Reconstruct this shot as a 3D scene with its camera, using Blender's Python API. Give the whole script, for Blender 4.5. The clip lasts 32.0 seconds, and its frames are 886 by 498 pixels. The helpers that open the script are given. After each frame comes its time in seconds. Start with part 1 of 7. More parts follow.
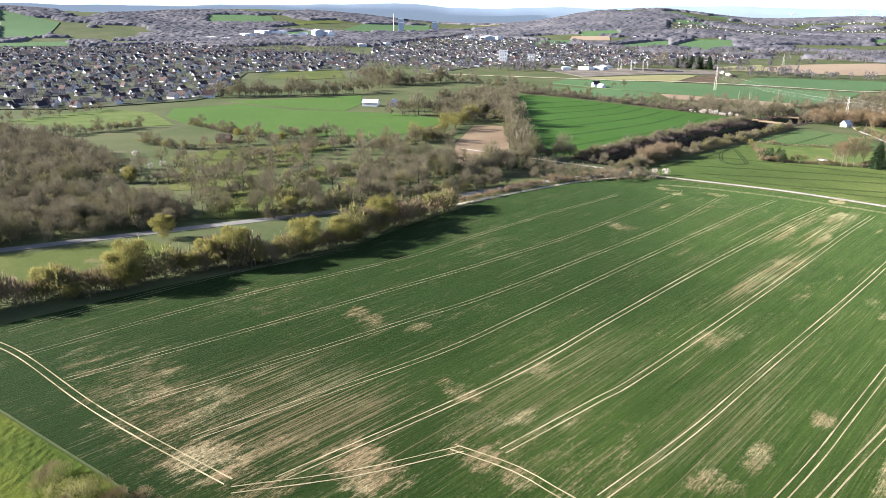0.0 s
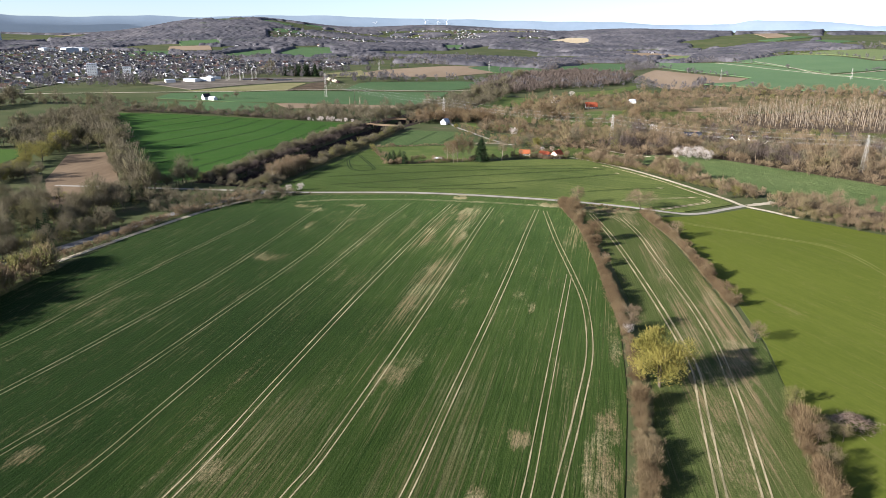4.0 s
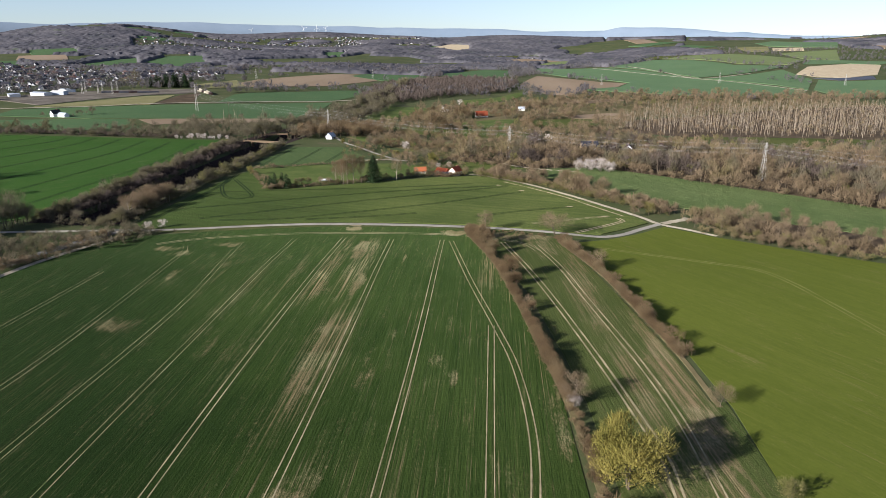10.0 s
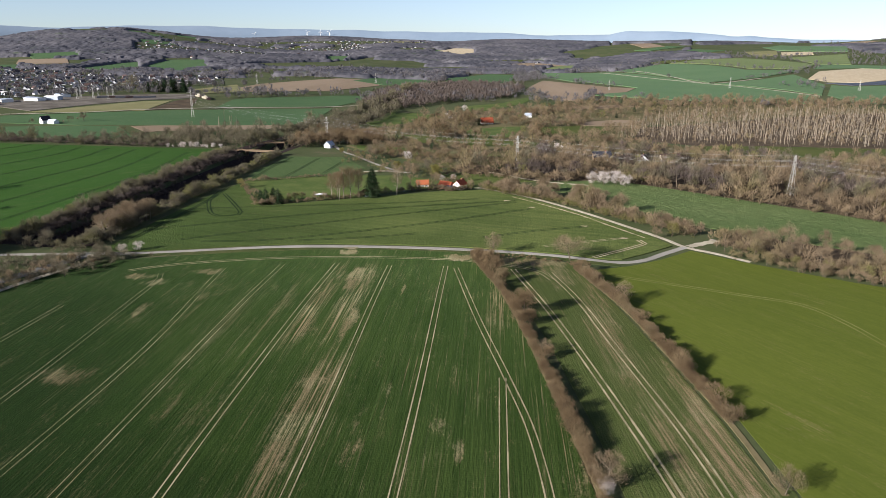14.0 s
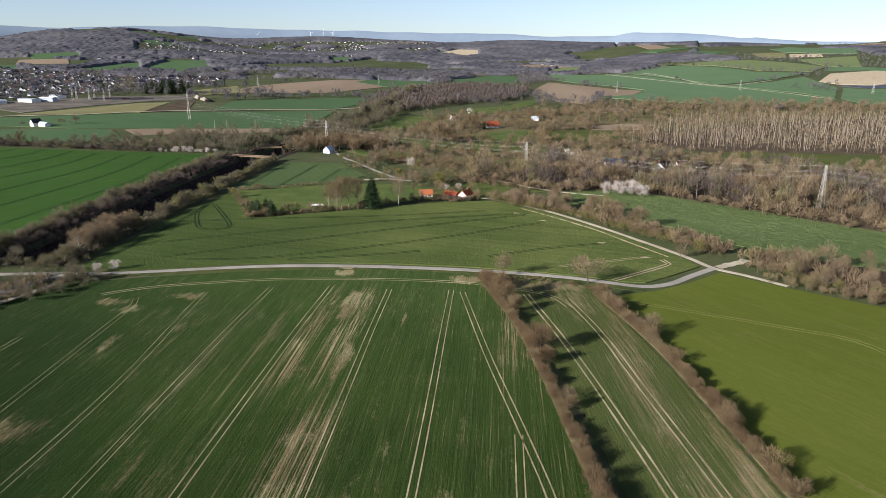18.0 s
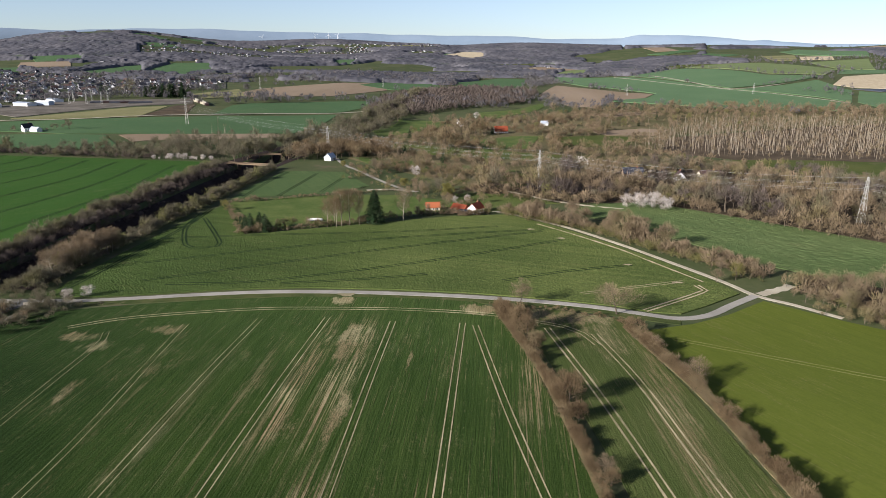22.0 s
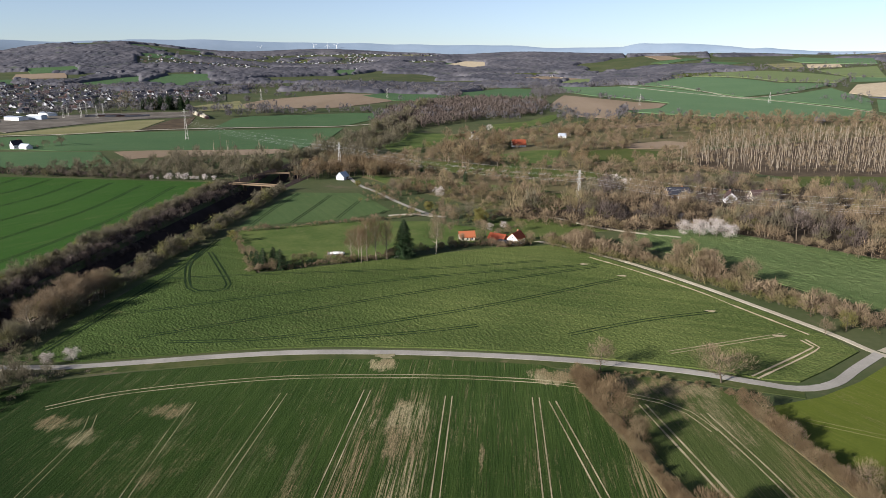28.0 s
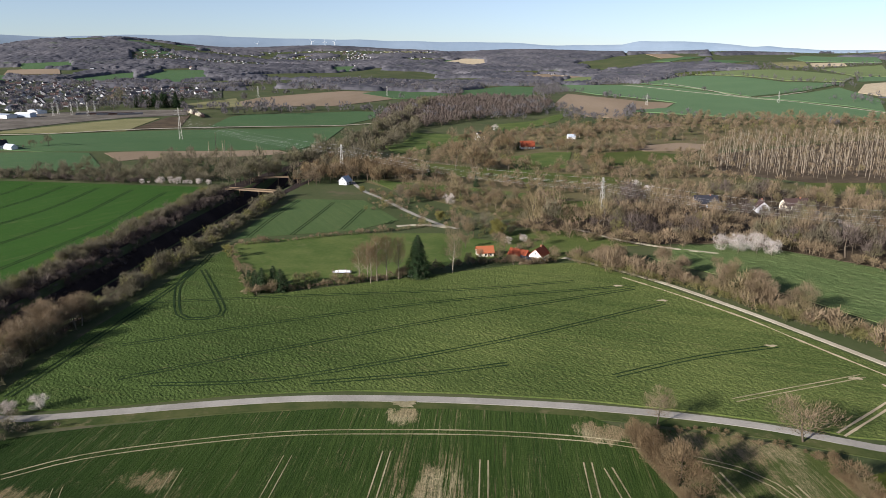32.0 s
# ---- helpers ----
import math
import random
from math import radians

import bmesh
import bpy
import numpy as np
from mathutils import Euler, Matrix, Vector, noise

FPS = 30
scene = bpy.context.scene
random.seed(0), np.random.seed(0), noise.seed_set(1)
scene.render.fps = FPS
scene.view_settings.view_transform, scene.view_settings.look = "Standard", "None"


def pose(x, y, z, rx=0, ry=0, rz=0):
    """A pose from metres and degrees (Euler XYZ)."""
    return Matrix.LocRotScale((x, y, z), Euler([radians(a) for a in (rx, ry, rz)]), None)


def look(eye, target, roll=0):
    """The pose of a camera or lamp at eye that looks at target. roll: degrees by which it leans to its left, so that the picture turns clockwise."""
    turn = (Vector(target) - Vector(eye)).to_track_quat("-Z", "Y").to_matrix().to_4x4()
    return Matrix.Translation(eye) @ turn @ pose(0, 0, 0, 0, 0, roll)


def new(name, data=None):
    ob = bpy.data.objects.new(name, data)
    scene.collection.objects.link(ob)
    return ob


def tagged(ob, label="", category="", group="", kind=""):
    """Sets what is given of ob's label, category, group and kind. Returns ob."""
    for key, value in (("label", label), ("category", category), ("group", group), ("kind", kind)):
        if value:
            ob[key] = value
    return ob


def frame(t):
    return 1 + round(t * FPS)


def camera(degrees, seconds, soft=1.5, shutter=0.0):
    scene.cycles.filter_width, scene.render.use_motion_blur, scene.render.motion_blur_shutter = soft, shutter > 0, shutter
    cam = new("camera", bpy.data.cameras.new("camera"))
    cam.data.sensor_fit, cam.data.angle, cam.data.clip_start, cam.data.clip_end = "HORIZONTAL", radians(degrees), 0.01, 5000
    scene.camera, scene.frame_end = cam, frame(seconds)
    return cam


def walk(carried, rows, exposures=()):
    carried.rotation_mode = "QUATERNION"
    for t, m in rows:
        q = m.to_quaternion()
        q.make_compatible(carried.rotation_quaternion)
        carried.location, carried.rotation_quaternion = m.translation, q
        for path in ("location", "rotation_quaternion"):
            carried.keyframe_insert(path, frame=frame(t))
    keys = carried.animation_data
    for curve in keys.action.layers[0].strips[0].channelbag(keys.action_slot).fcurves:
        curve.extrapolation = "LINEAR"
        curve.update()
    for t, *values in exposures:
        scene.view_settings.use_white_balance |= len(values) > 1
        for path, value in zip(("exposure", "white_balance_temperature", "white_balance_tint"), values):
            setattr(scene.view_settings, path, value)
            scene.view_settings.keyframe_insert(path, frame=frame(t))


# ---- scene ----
cam = camera(65.68, 32.0, soft=0.65)
PATH = [
    (0, pose(35.95, -105.18, 96.65, 71.39, 0, 44.50) @ pose(0, 0, 0, 0, 0, 0.21)), (0.5, pose(32.82, -101.63, 96.64, 71.53, 0, 39.40) @ pose(0, 0, 0, 0, 0, 0.19)),
    (1, pose(29.75, -98.05, 96.62, 71.65, 0, 34.51) @ pose(0, 0, 0, 0, 0, 0.17)), (1.5, pose(26.79, -94.46, 96.62, 71.76, 0, 30.33) @ pose(0, 0, 0, 0, 0, 0.15)),
    (2, pose(24.01, -90.83, 96.61, 71.86, 0, 26.87) @ pose(0, 0, 0, 0, 0, 0.11)), (2.5, pose(21.42, -87.21, 96.62, 71.94, 0, 23.57) @ pose(0, 0, 0, 0, 0, 0.08)),
    (3, pose(18.99, -83.59, 96.62, 72.00, 0, 20.13) @ pose(0, 0, 0, 0, 0, 0.05)), (3.5, pose(16.67, -79.96, 96.62, 72.06, 0, 16.67) @ pose(0, 0, 0, 0, 0, 0.05)),
    (4, pose(14.46, -76.32, 96.62, 72.13, 0, 13.42) @ pose(0, 0, 0, 0, 0, 0.08)), (4.5, pose(12.34, -72.65, 96.62, 72.20, 0, 10.35) @ pose(0, 0, 0, 0, 0, 0.09)),
    (6.5, pose(5.86, -57.55, 96.32, 72.30, 0, 3.94) @ pose(0, 0, 0, 0, 0, -0.00)), (7, pose(5.01, -53.31, 96.37, 72.34, 0, 3.90) @ pose(0, 0, 0, 0, 0, 0.02)),
    (8, pose(3.55, -44.68, 96.53, 72.46, 0, 3.86) @ pose(0, 0, 0, 0, 0, 0.00)), (9, pose(2.47, -35.79, 96.74, 72.57, 0, 3.86) @ pose(0, 0, 0, 0, 0, -0.02)),
    (10, pose(1.70, -26.83, 96.89, 72.65, 0, 3.92) @ pose(0, 0, 0, 0, 0, -0.05)), (11, pose(1.05, -17.75, 96.98, 72.73, 0, 4.01) @ pose(0, 0, 0, 0, 0, -0.05)),
    (12, pose(0.50, -8.78, 97.00, 72.78, 0, 4.10) @ pose(0, 0, 0, 0, 0, -0.08)), (13, pose(-0.01, -0.01, 97.01, 72.84, 0, 4.19) @ pose(0, 0, 0, 0, 0, -0.08)),
    (14, pose(-0.64, 8.53, 97.05, 72.94, 0, 4.25) @ pose(0, 0, 0, 0, 0, -0.01)), (14.5, pose(-0.98, 12.65, 97.07, 73.00, 0, 4.30) @ pose(0, 0, 0, 0, 0, 0.00)),
    (16.5, pose(-2.61, 27.42, 97.12, 73.20, 0, 4.37) @ pose(0, 0, 0, 0, 0, 0.14)), (17, pose(-3.03, 31.21, 97.03, 73.16, 0, 4.41) @ pose(0, 0, 0, 0, 0, 0.14)),
    (18, pose(-3.85, 38.92, 96.78, 73.02, 0, 4.52) @ pose(0, 0, 0, 0, 0, 0.11)), (19, pose(-4.68, 47.01, 96.51, 72.96, 0, 4.64) @ pose(0, 0, 0, 0, 0, 0.10)),
    (20, pose(-5.58, 55.34, 96.30, 72.98, 0, 4.77) @ pose(0, 0, 0, 0, 0, 0.17)), (21, pose(-6.75, 63.65, 96.14, 73.07, 0, 4.90) @ pose(0, 0, 0, 0, 0, 0.19)),
    (22, pose(-8.65, 71.87, 96.02, 73.22, 0, 4.91) @ pose(0, 0, 0, 0, 0, 0.10)), (23, pose(-11.46, 79.95, 95.92, 73.37, 0, 4.86) @ pose(0, 0, 0, 0, 0, -0.04)),
    (24, pose(-15.07, 87.90, 95.84, 73.51, 0, 4.84) @ pose(0, 0, 0, 0, 0, -0.21)), (25, pose(-19.16, 95.77, 95.78, 73.67, 0, 4.80) @ pose(0, 0, 0, 0, 0, -0.32)),
    (25.5, pose(-21.29, 99.71, 95.77, 73.75, 0, 4.79) @ pose(0, 0, 0, 0, 0, -0.37)), (27.5, pose(-31.00, 115.58, 95.91, 73.90, 0, 4.69) @ pose(0, 0, 0, 0, 0, -0.16)),
    (28, pose(-33.16, 119.54, 95.94, 73.95, 0, 4.73) @ pose(0, 0, 0, 0, 0, -0.20)), (29, pose(-37.24, 127.51, 96.02, 73.94, 0, 4.86) @ pose(0, 0, 0, 0, 0, -0.17)),
    (30, pose(-40.60, 135.64, 96.10, 73.83, 0, 4.94) @ pose(0, 0, 0, 0, 0, -0.09)), (31, pose(-43.15, 143.96, 96.19, 73.76, 0, 4.60) @ pose(0, 0, 0, 0, 0, -0.01)),
    (32, pose(-45.30, 152.38, 96.28, 73.71, 0, 4.44) @ pose(0, 0, 0, 0, 0, 0.06)),
]
walk(cam, PATH, ((0, 2.5), (1, 2.15), (2, 1.96), (4, 1.70), (7, 1.38), (12, 1.26), (32, 1.16)))

# ---- light ----
SUN_AZ, SUN_EL = 230.3, 21.0          # degrees clockwise from +y, and above the horizon
world = bpy.data.worlds.new("world")
scene.world = world
world.use_nodes = True
wn = world.node_tree.nodes
sky = wn.new("ShaderNodeTexSky")
sky.sky_type, sky.sun_disc = "NISHITA", False
sky.sun_elevation, sky.sun_rotation = radians(SUN_EL), radians(SUN_AZ)
sky.altitude, sky.air_density, sky.dust_density, sky.ozone_density = 150, 0.75, 0.0, 4.0
cool = wn.new("ShaderNodeMix")            # clear cool spring air
cool.data_type, cool.blend_type = "RGBA", "MULTIPLY"
cool.inputs[0].default_value, cool.inputs[7].default_value = 1.0, (0.93, 0.99, 1.13, 1)
world.node_tree.links.new(sky.outputs[0], cool.inputs[6])
thin_haze = wn.new("ShaderNodeHueSaturation")   # spring air: a paler sky
thin_haze.inputs["Saturation"].default_value = 0.70
world.node_tree.links.new(cool.outputs[2], thin_haze.inputs["Color"])
world.node_tree.links.new(thin_haze.outputs[0], wn["Background"].inputs[0])
wn["Background"].inputs[1].default_value = 0.051
sun = new("sun", bpy.data.lights.new("sun", "SUN"))
sun.data.energy, sun.data.angle, sun.data.color = 5.0, radians(0.53), (1.0, 0.945, 0.90)
sa, se = radians(SUN_AZ), radians(SUN_EL)
SUN_DIR = Vector((math.sin(sa) * math.cos(se), math.cos(sa) * math.cos(se), math.sin(se)))
sun.matrix_world = look(SUN_DIR * 100, (0, 0, 0))

rng = np.random.default_rng(7)


# ---- materials ----
def ramp_mix(nt, fac, a, b):
    m = nt.nodes.new("ShaderNodeMix")
    m.data_type = "RGBA"
    nt.links.new(fac, m.inputs[0])
    for s, v in ((m.inputs[6], a), (m.inputs[7], b)):
        if isinstance(v, tuple):
            s.default_value = (*v, 1)
        else:
            nt.links.new(v, s)
    return m.outputs[2]


def calc(nt, op, a, b=0.0, c=None, clamp=False):
    m = nt.nodes.new("ShaderNodeMath")
    m.operation, m.use_clamp = op, clamp
    for s, v in zip(m.inputs, (a, b, c)):
        if v is None:
            continue
        if isinstance(v, (int, float)):
            s.default_value = v
        else:
            nt.links.new(v, s)
    return m.outputs[0]


def noise_of(nt, vec, scale, detail=3.0, stretch=None, rough=0.55):
    if stretch:
        v = nt.nodes.new("ShaderNodeVectorMath")
        v.operation = "MULTIPLY"
        nt.links.new(vec, v.inputs[0])
        v.inputs[1].default_value = stretch
        vec = v.outputs[0]
    n = nt.nodes.new("ShaderNodeTexNoise")
    n.inputs["Scale"].default_value, n.inputs["Detail"].default_value, n.inputs["Roughness"].default_value = scale, detail, rough
    nt.links.new(vec, n.inputs["Vector"])
    return n.outputs[0]


def sharpen(nt, v, lo, hi):
    m = nt.nodes.new("ShaderNodeMapRange")
    m.interpolation_type = "SMOOTHSTEP"
    nt.links.new(v, m.inputs[0])
    m.inputs[1].default_value, m.inputs[2].default_value = lo, hi
    return m.outputs[0]


def base_material(name, rough=0.9, spec=0.2, metal=0.0):
    m = bpy.data.materials.new(name)
    m.use_nodes = True
    nt = m.node_tree
    p = nt.nodes["Principled BSDF"]
    p.inputs["Roughness"].default_value, p.inputs["Metallic"].default_value = rough, metal
    p.inputs["Specular IOR Level"].default_value = spec
    pos = nt.nodes.new("ShaderNodeNewGeometry")
    return m, nt, p, pos


def add_bump(nt, p, height, strength, distance):
    b = nt.nodes.new("ShaderNodeBump")
    b.inputs["Strength"].default_value, b.inputs["Distance"].default_value = strength, distance
    nt.links.new(height, b.inputs["Height"])
    nt.links.new(b.outputs[0], p.inputs["Normal"])


def surface(name, a, b, big=0.02, small=0.6, rough=0.94, spec=0.05, bump=0.3, depth=0.1, stretch=None, c=None, metal=0.0):
    """Two colours mixed at a large scale, broken up at a small one; c: a third colour in loose patches."""
    m, nt, p, geo = base_material(name, rough, spec, metal)
    pos = geo.outputs["Position"]
    n1 = sharpen(nt, noise_of(nt, pos, big, 5, stretch), 0.36, 0.66)
    n2 = noise_of(nt, pos, small, 4, stretch, 0.65)
    col = ramp_mix(nt, calc(nt, "ADD", calc(nt, "MULTIPLY", n1, 0.65), calc(nt, "MULTIPLY", sharpen(nt, n2, 0.3, 0.7), 0.35)), a, b)
    if c:
        n3 = sharpen(nt, noise_of(nt, pos, big * 2.3, 6, stretch, 0.7), 0.56, 0.72)
        col = ramp_mix(nt, n3, col, c)
    nt.links.new(col, p.inputs["Base Color"])
    if bump:
        add_bump(nt, p, n2, bump, depth)
    return m


def plant(name, a, b, rough=0.85, c=None, thin_share=0.24):
    """Leaves or twigs: each piece takes its own tone, each plant a drift of its own."""
    m, nt, p, geo = base_material(name, rough, 0.08)
    n = sharpen(nt, noise_of(nt, geo.outputs["Position"], 0.13, 2), 0.3, 0.7)
    f = calc(nt, "ADD", calc(nt, "MULTIPLY", n, 0.80), calc(nt, "MULTIPLY", geo.outputs["Random Per Island"], 0.20))
    col = ramp_mix(nt, f, a, b)
    if c:
        col = ramp_mix(nt, calc(nt, "MULTIPLY", sharpen(nt, noise_of(nt, geo.outputs["Position"], 0.045, 3), 0.5, 0.66), 0.75), col, c)
    nt.links.new(col, p.inputs["Base Color"])
    thin = nt.nodes.new("ShaderNodeBsdfTranslucent")       # light passes through the loose twigs and young leaves
    nt.links.new(col, thin.inputs["Color"])
    both = nt.nodes.new("ShaderNodeMixShader")
    both.inputs[0].default_value = thin_share
    nt.links.new(p.outputs[0], both.inputs[1])
    nt.links.new(thin.outputs[0], both.inputs[2])
    nt.links.new(both.outputs[0], nt.nodes["Material Output"].inputs[0])
    return m


def plain(name, col, rough=0.7, spec=0.3, metal=0.0, vary=0.18, scale=0.8):
    """Paint, plaster, tile: a colour with dirt at two scales and a tone for each object."""
    m, nt, p, geo = base_material(name, rough, spec, metal)
    pos = geo.outputs["Position"]
    info = nt.nodes.new("ShaderNodeObjectInfo")
    n = calc(nt, "ADD", calc(nt, "MULTIPLY", noise_of(nt, pos, scale, 5), 0.6), calc(nt, "MULTIPLY", noise_of(nt, pos, scale * 9, 3), 0.4))
    f = calc(nt, "ADD", calc(nt, "MULTIPLY", n, 0.6), calc(nt, "MULTIPLY", info.outputs["Random"], 0.4))
    lo = tuple(v * (1 - vary * 1.6) for v in col)
    hi = tuple(min(0.9, v * (1 + vary)) for v in col)
    nt.links.new(ramp_mix(nt, f, lo, hi), p.inputs["Base Color"])
    return m


def crop(name, a, b, straw, patches=(), rows=3.0, turn=0.0, amount=0.5, soil=(0.235, 0.165, 0.10), dense=None, along=0.18, relief=0.7, streaks=0.12, grit=0.9, sheen=0.0, bands=()):
    """A drilled crop: rows, loose patches (x, y, half width, half length, weight) of bare dry ground, and thin-sown bands (x, y, half width, half length, weight)."""
    m, nt, p, geo = base_material(name, 0.95, 0.04)
    rot = nt.nodes.new("ShaderNodeVectorRotate")
    rot.rotation_type = "Z_AXIS"
    rot.inputs["Angle"].default_value = radians(turn)
    nt.links.new(geo.outputs["Position"], rot.inputs["Vector"])
    pos = rot.outputs[0]
    sep = nt.nodes.new("ShaderNodeSeparateXYZ")
    nt.links.new(geo.outputs["Position"], sep.inputs[0])
    broad = sharpen(nt, noise_of(nt, pos, 0.012, 4), 0.3, 0.7)
    lanes = sharpen(nt, noise_of(nt, pos, 0.34, 3, (1.0, 0.012, 1.0)), 0.30, 0.70)
    fine = noise_of(nt, pos, rows, 3, (1.0, along, 1.0), 0.7)
    leaf = noise_of(nt, pos, 1.7, 4, None, 0.7)
    tone = calc(nt, "ADD", calc(nt, "MULTIPLY", broad, 0.30), calc(nt, "ADD", calc(nt, "MULTIPLY", lanes, 0.22), calc(nt, "ADD", calc(nt, "MULTIPLY", sharpen(nt, fine, 0.36, 0.64), 0.26), calc(nt, "MULTIPLY", sharpen(nt, leaf, 0.36, 0.64), 0.18))))
    speck = noise_of(nt, pos, 3.2, 4, (1.0, 0.30, 1.0), 0.75)
    tone = calc(nt, "ADD", tone, calc(nt, "MULTIPLY", calc(nt, "SUBTRACT", speck, 0.5), grit), clamp=True)
    col = ramp_mix(nt, tone, a, b)
    streak = noise_of(nt, pos, 1.15, 6, (1.0, 0.014, 1.0), 0.8)
    hair = noise_of(nt, pos, 2.4, 4, (1.0, 0.005, 1.0), 0.7)
    spot = noise_of(nt, pos, 0.15, 7, (1.0, 0.34, 1.0), 0.78)
    gap = noise_of(nt, pos, 0.035, 3)
    weight = calc(nt, "MULTIPLY", sharpen(nt, noise_of(nt, pos, 0.014, 3), 0.5, 0.75), amount)
    fray = calc(nt, "MULTIPLY", calc(nt, "SUBTRACT", noise_of(nt, pos, 0.22, 5, (1.0, 0.3, 1.0), 0.7), 0.5), 4.2)
    for px_, py_, sx, sy, w in patches:
        dx = calc(nt, "DIVIDE", calc(nt, "SUBTRACT", sep.outputs[0], px_), sx)
        dy = calc(nt, "DIVIDE", calc(nt, "SUBTRACT", sep.outputs[1], py_), sy)
        d2 = calc(nt, "ADD", calc(nt, "MULTIPLY", dx, dx), calc(nt, "MULTIPLY", dy, dy))
        g = calc(nt, "MULTIPLY", calc(nt, "SUBTRACT", calc(nt, "ADD", 1.1, fray), d2, clamp=True), w)
        weight = calc(nt, "MAXIMUM", weight, g)
    grain = calc(nt, "ADD", calc(nt, "MULTIPLY", streak, 0.36), calc(nt, "ADD", calc(nt, "MULTIPLY", spot, 0.36), calc(nt, "MULTIPLY", speck, 0.28)))
    bare = sharpen(nt, calc(nt, "ADD", grain, calc(nt, "MULTIPLY", weight, 0.098)), 0.525, 0.72)
    bare = calc(nt, "MULTIPLY", bare, calc(nt, "ADD", 0.42, calc(nt, "ADD", calc(nt, "MULTIPLY", sharpen(nt, leaf, 0.38, 0.62), 0.22), calc(nt, "MULTIPLY", sharpen(nt, speck, 0.40, 0.60), 0.34))))
    lines = sharpen(nt, calc(nt, "ADD", calc(nt, "MULTIPLY", streak, 0.5), calc(nt, "MULTIPLY", hair, 0.5)), 0.548, 0.615)
    lines = calc(nt, "MULTIPLY", lines, calc(nt, "MULTIPLY", sharpen(nt, gap, 0.38, 0.62), streaks))
    thick = None
    # dense: darker colour west and near, lifted far off, standing in for uneven light
    if dense:
        away = calc(nt, "MULTIPLY", calc(nt, "MAXIMUM", calc(nt, "SUBTRACT", sep.outputs[1], 110.0), 0.0), 0.36)
        thick = sharpen(nt, calc(nt, "ADD", calc(nt, "ADD", sep.outputs[0], away), calc(nt, "MULTIPLY", broad, 30.0)), dense[0], dense[1])
        lines = calc(nt, "MULTIPLY", lines, calc(nt, "ADD", 0.45, calc(nt, "MULTIPLY", thick, 0.55)))
    for bx, by, sx, sy, w in bands:
        dx = calc(nt, "DIVIDE", calc(nt, "SUBTRACT", sep.outputs[0], bx), sx)
        dy = calc(nt, "DIVIDE", calc(nt, "SUBTRACT", sep.outputs[1], by), sy)
        d2 = calc(nt, "ADD", calc(nt, "MULTIPLY", dx, dx), calc(nt, "MULTIPLY", dy, dy))
        g = calc(nt, "SUBTRACT", calc(nt, "ADD", 1.15, calc(nt, "MULTIPLY", fray, 0.35)), d2, clamp=True)
        more = sharpen(nt, calc(nt, "ADD", calc(nt, "ADD", calc(nt, "MULTIPLY", streak, 0.45), calc(nt, "MULTIPLY", hair, 0.40)), calc(nt, "ADD", calc(nt, "MULTIPLY", speck, 0.15), calc(nt, "MULTIPLY", g, 0.055))), 0.52, 0.63)
        lines = calc(nt, "MAXIMUM", lines, calc(nt, "MULTIPLY", calc(nt, "MULTIPLY", more, g), w))
    thin = calc(nt, "MAXIMUM", bare, lines)
    dry = ramp_mix(nt, sharpen(nt, noise_of(nt, pos, 0.05, 3), 0.34, 0.56), straw, soil)
    if dense:
        low = ramp_mix(nt, tone, tuple(v * 0.66 for v in dense[2]), tuple(v * 1.5 for v in dense[2]))
        col = ramp_mix(nt, thick, low, col)
    nt.links.new(ramp_mix(nt, thin, col, dry), p.inputs["Base Color"])
    p.inputs["Sheen Weight"].default_value, p.inputs["Sheen Roughness"].default_value = sheen, 0.35
    p.inputs["Sheen Tint"].default_value = (0.45, 0.75, 0.25, 1)
    add_bump(nt, p, calc(nt, "ADD", fine, leaf), relief, 0.25)
    return m


M_GROUND = surface("rough_grass", (0.044, 0.060, 0.024), (0.078, 0.084, 0.040), 0.012, 0.35, c=(0.098, 0.086, 0.054))
M_MEADOW = surface("meadow", (0.046, 0.064, 0.016), (0.080, 0.088, 0.026), 0.02, 0.4, c=(0.105, 0.095, 0.045))
M_BRIGHT = crop("young_corn_bright", (0.025, 0.066, 0.012), (0.041, 0.090, 0.019), (0.2, 0.2, 0.09), rows=2.0, turn=25, amount=0.1)
M_WESTGRASS = crop("west_meadow_grass", (0.040, 0.082, 0.018), (0.060, 0.106, 0.028), (0.2, 0.2, 0.09), rows=2.0, turn=25, amount=0.1)
M_BROWNFIELD = surface("dark_bare_soil", (0.125, 0.090, 0.060), (0.185, 0.138, 0.092), 0.02, 0.3, stretch=(1, 0.3, 1))
M_FAR_GREEN = crop("far_crop", (0.048, 0.094, 0.042), (0.074, 0.122, 0.055), (0.2, 0.2, 0.12), rows=1.0, turn=60, amount=0.3)
# paler, bluer copy of the far crop: haze on the slope in the colour
M_SLOPE = crop("hillside_crop", (0.070, 0.126, 0.062), (0.104, 0.160, 0.080), (0.2, 0.2, 0.12), rows=1.0, turn=60, amount=0.3)
M_HILL = crop("pale_hill_crop", (0.105, 0.140, 0.058), (0.150, 0.178, 0.080), (0.2, 0.19, 0.11), rows=1.0, turn=40, amount=0.4)
M_OLIVE = crop("olive_sward", (0.068, 0.088, 0.014), (0.098, 0.117, 0.020), (0.15, 0.145, 0.035), rows=0.9, turn=-35, amount=0.25, relief=0.15, streaks=0.3)
M_PLOUGH = surface("bare_soil", (0.185, 0.138, 0.094), (0.245, 0.188, 0.132), 0.01, 0.3, stretch=(1, 0.2, 1))
M_SOIL = surface("pale_dry_soil", (0.33, 0.27, 0.18), (0.44, 0.37, 0.26), 0.1, 1.2)
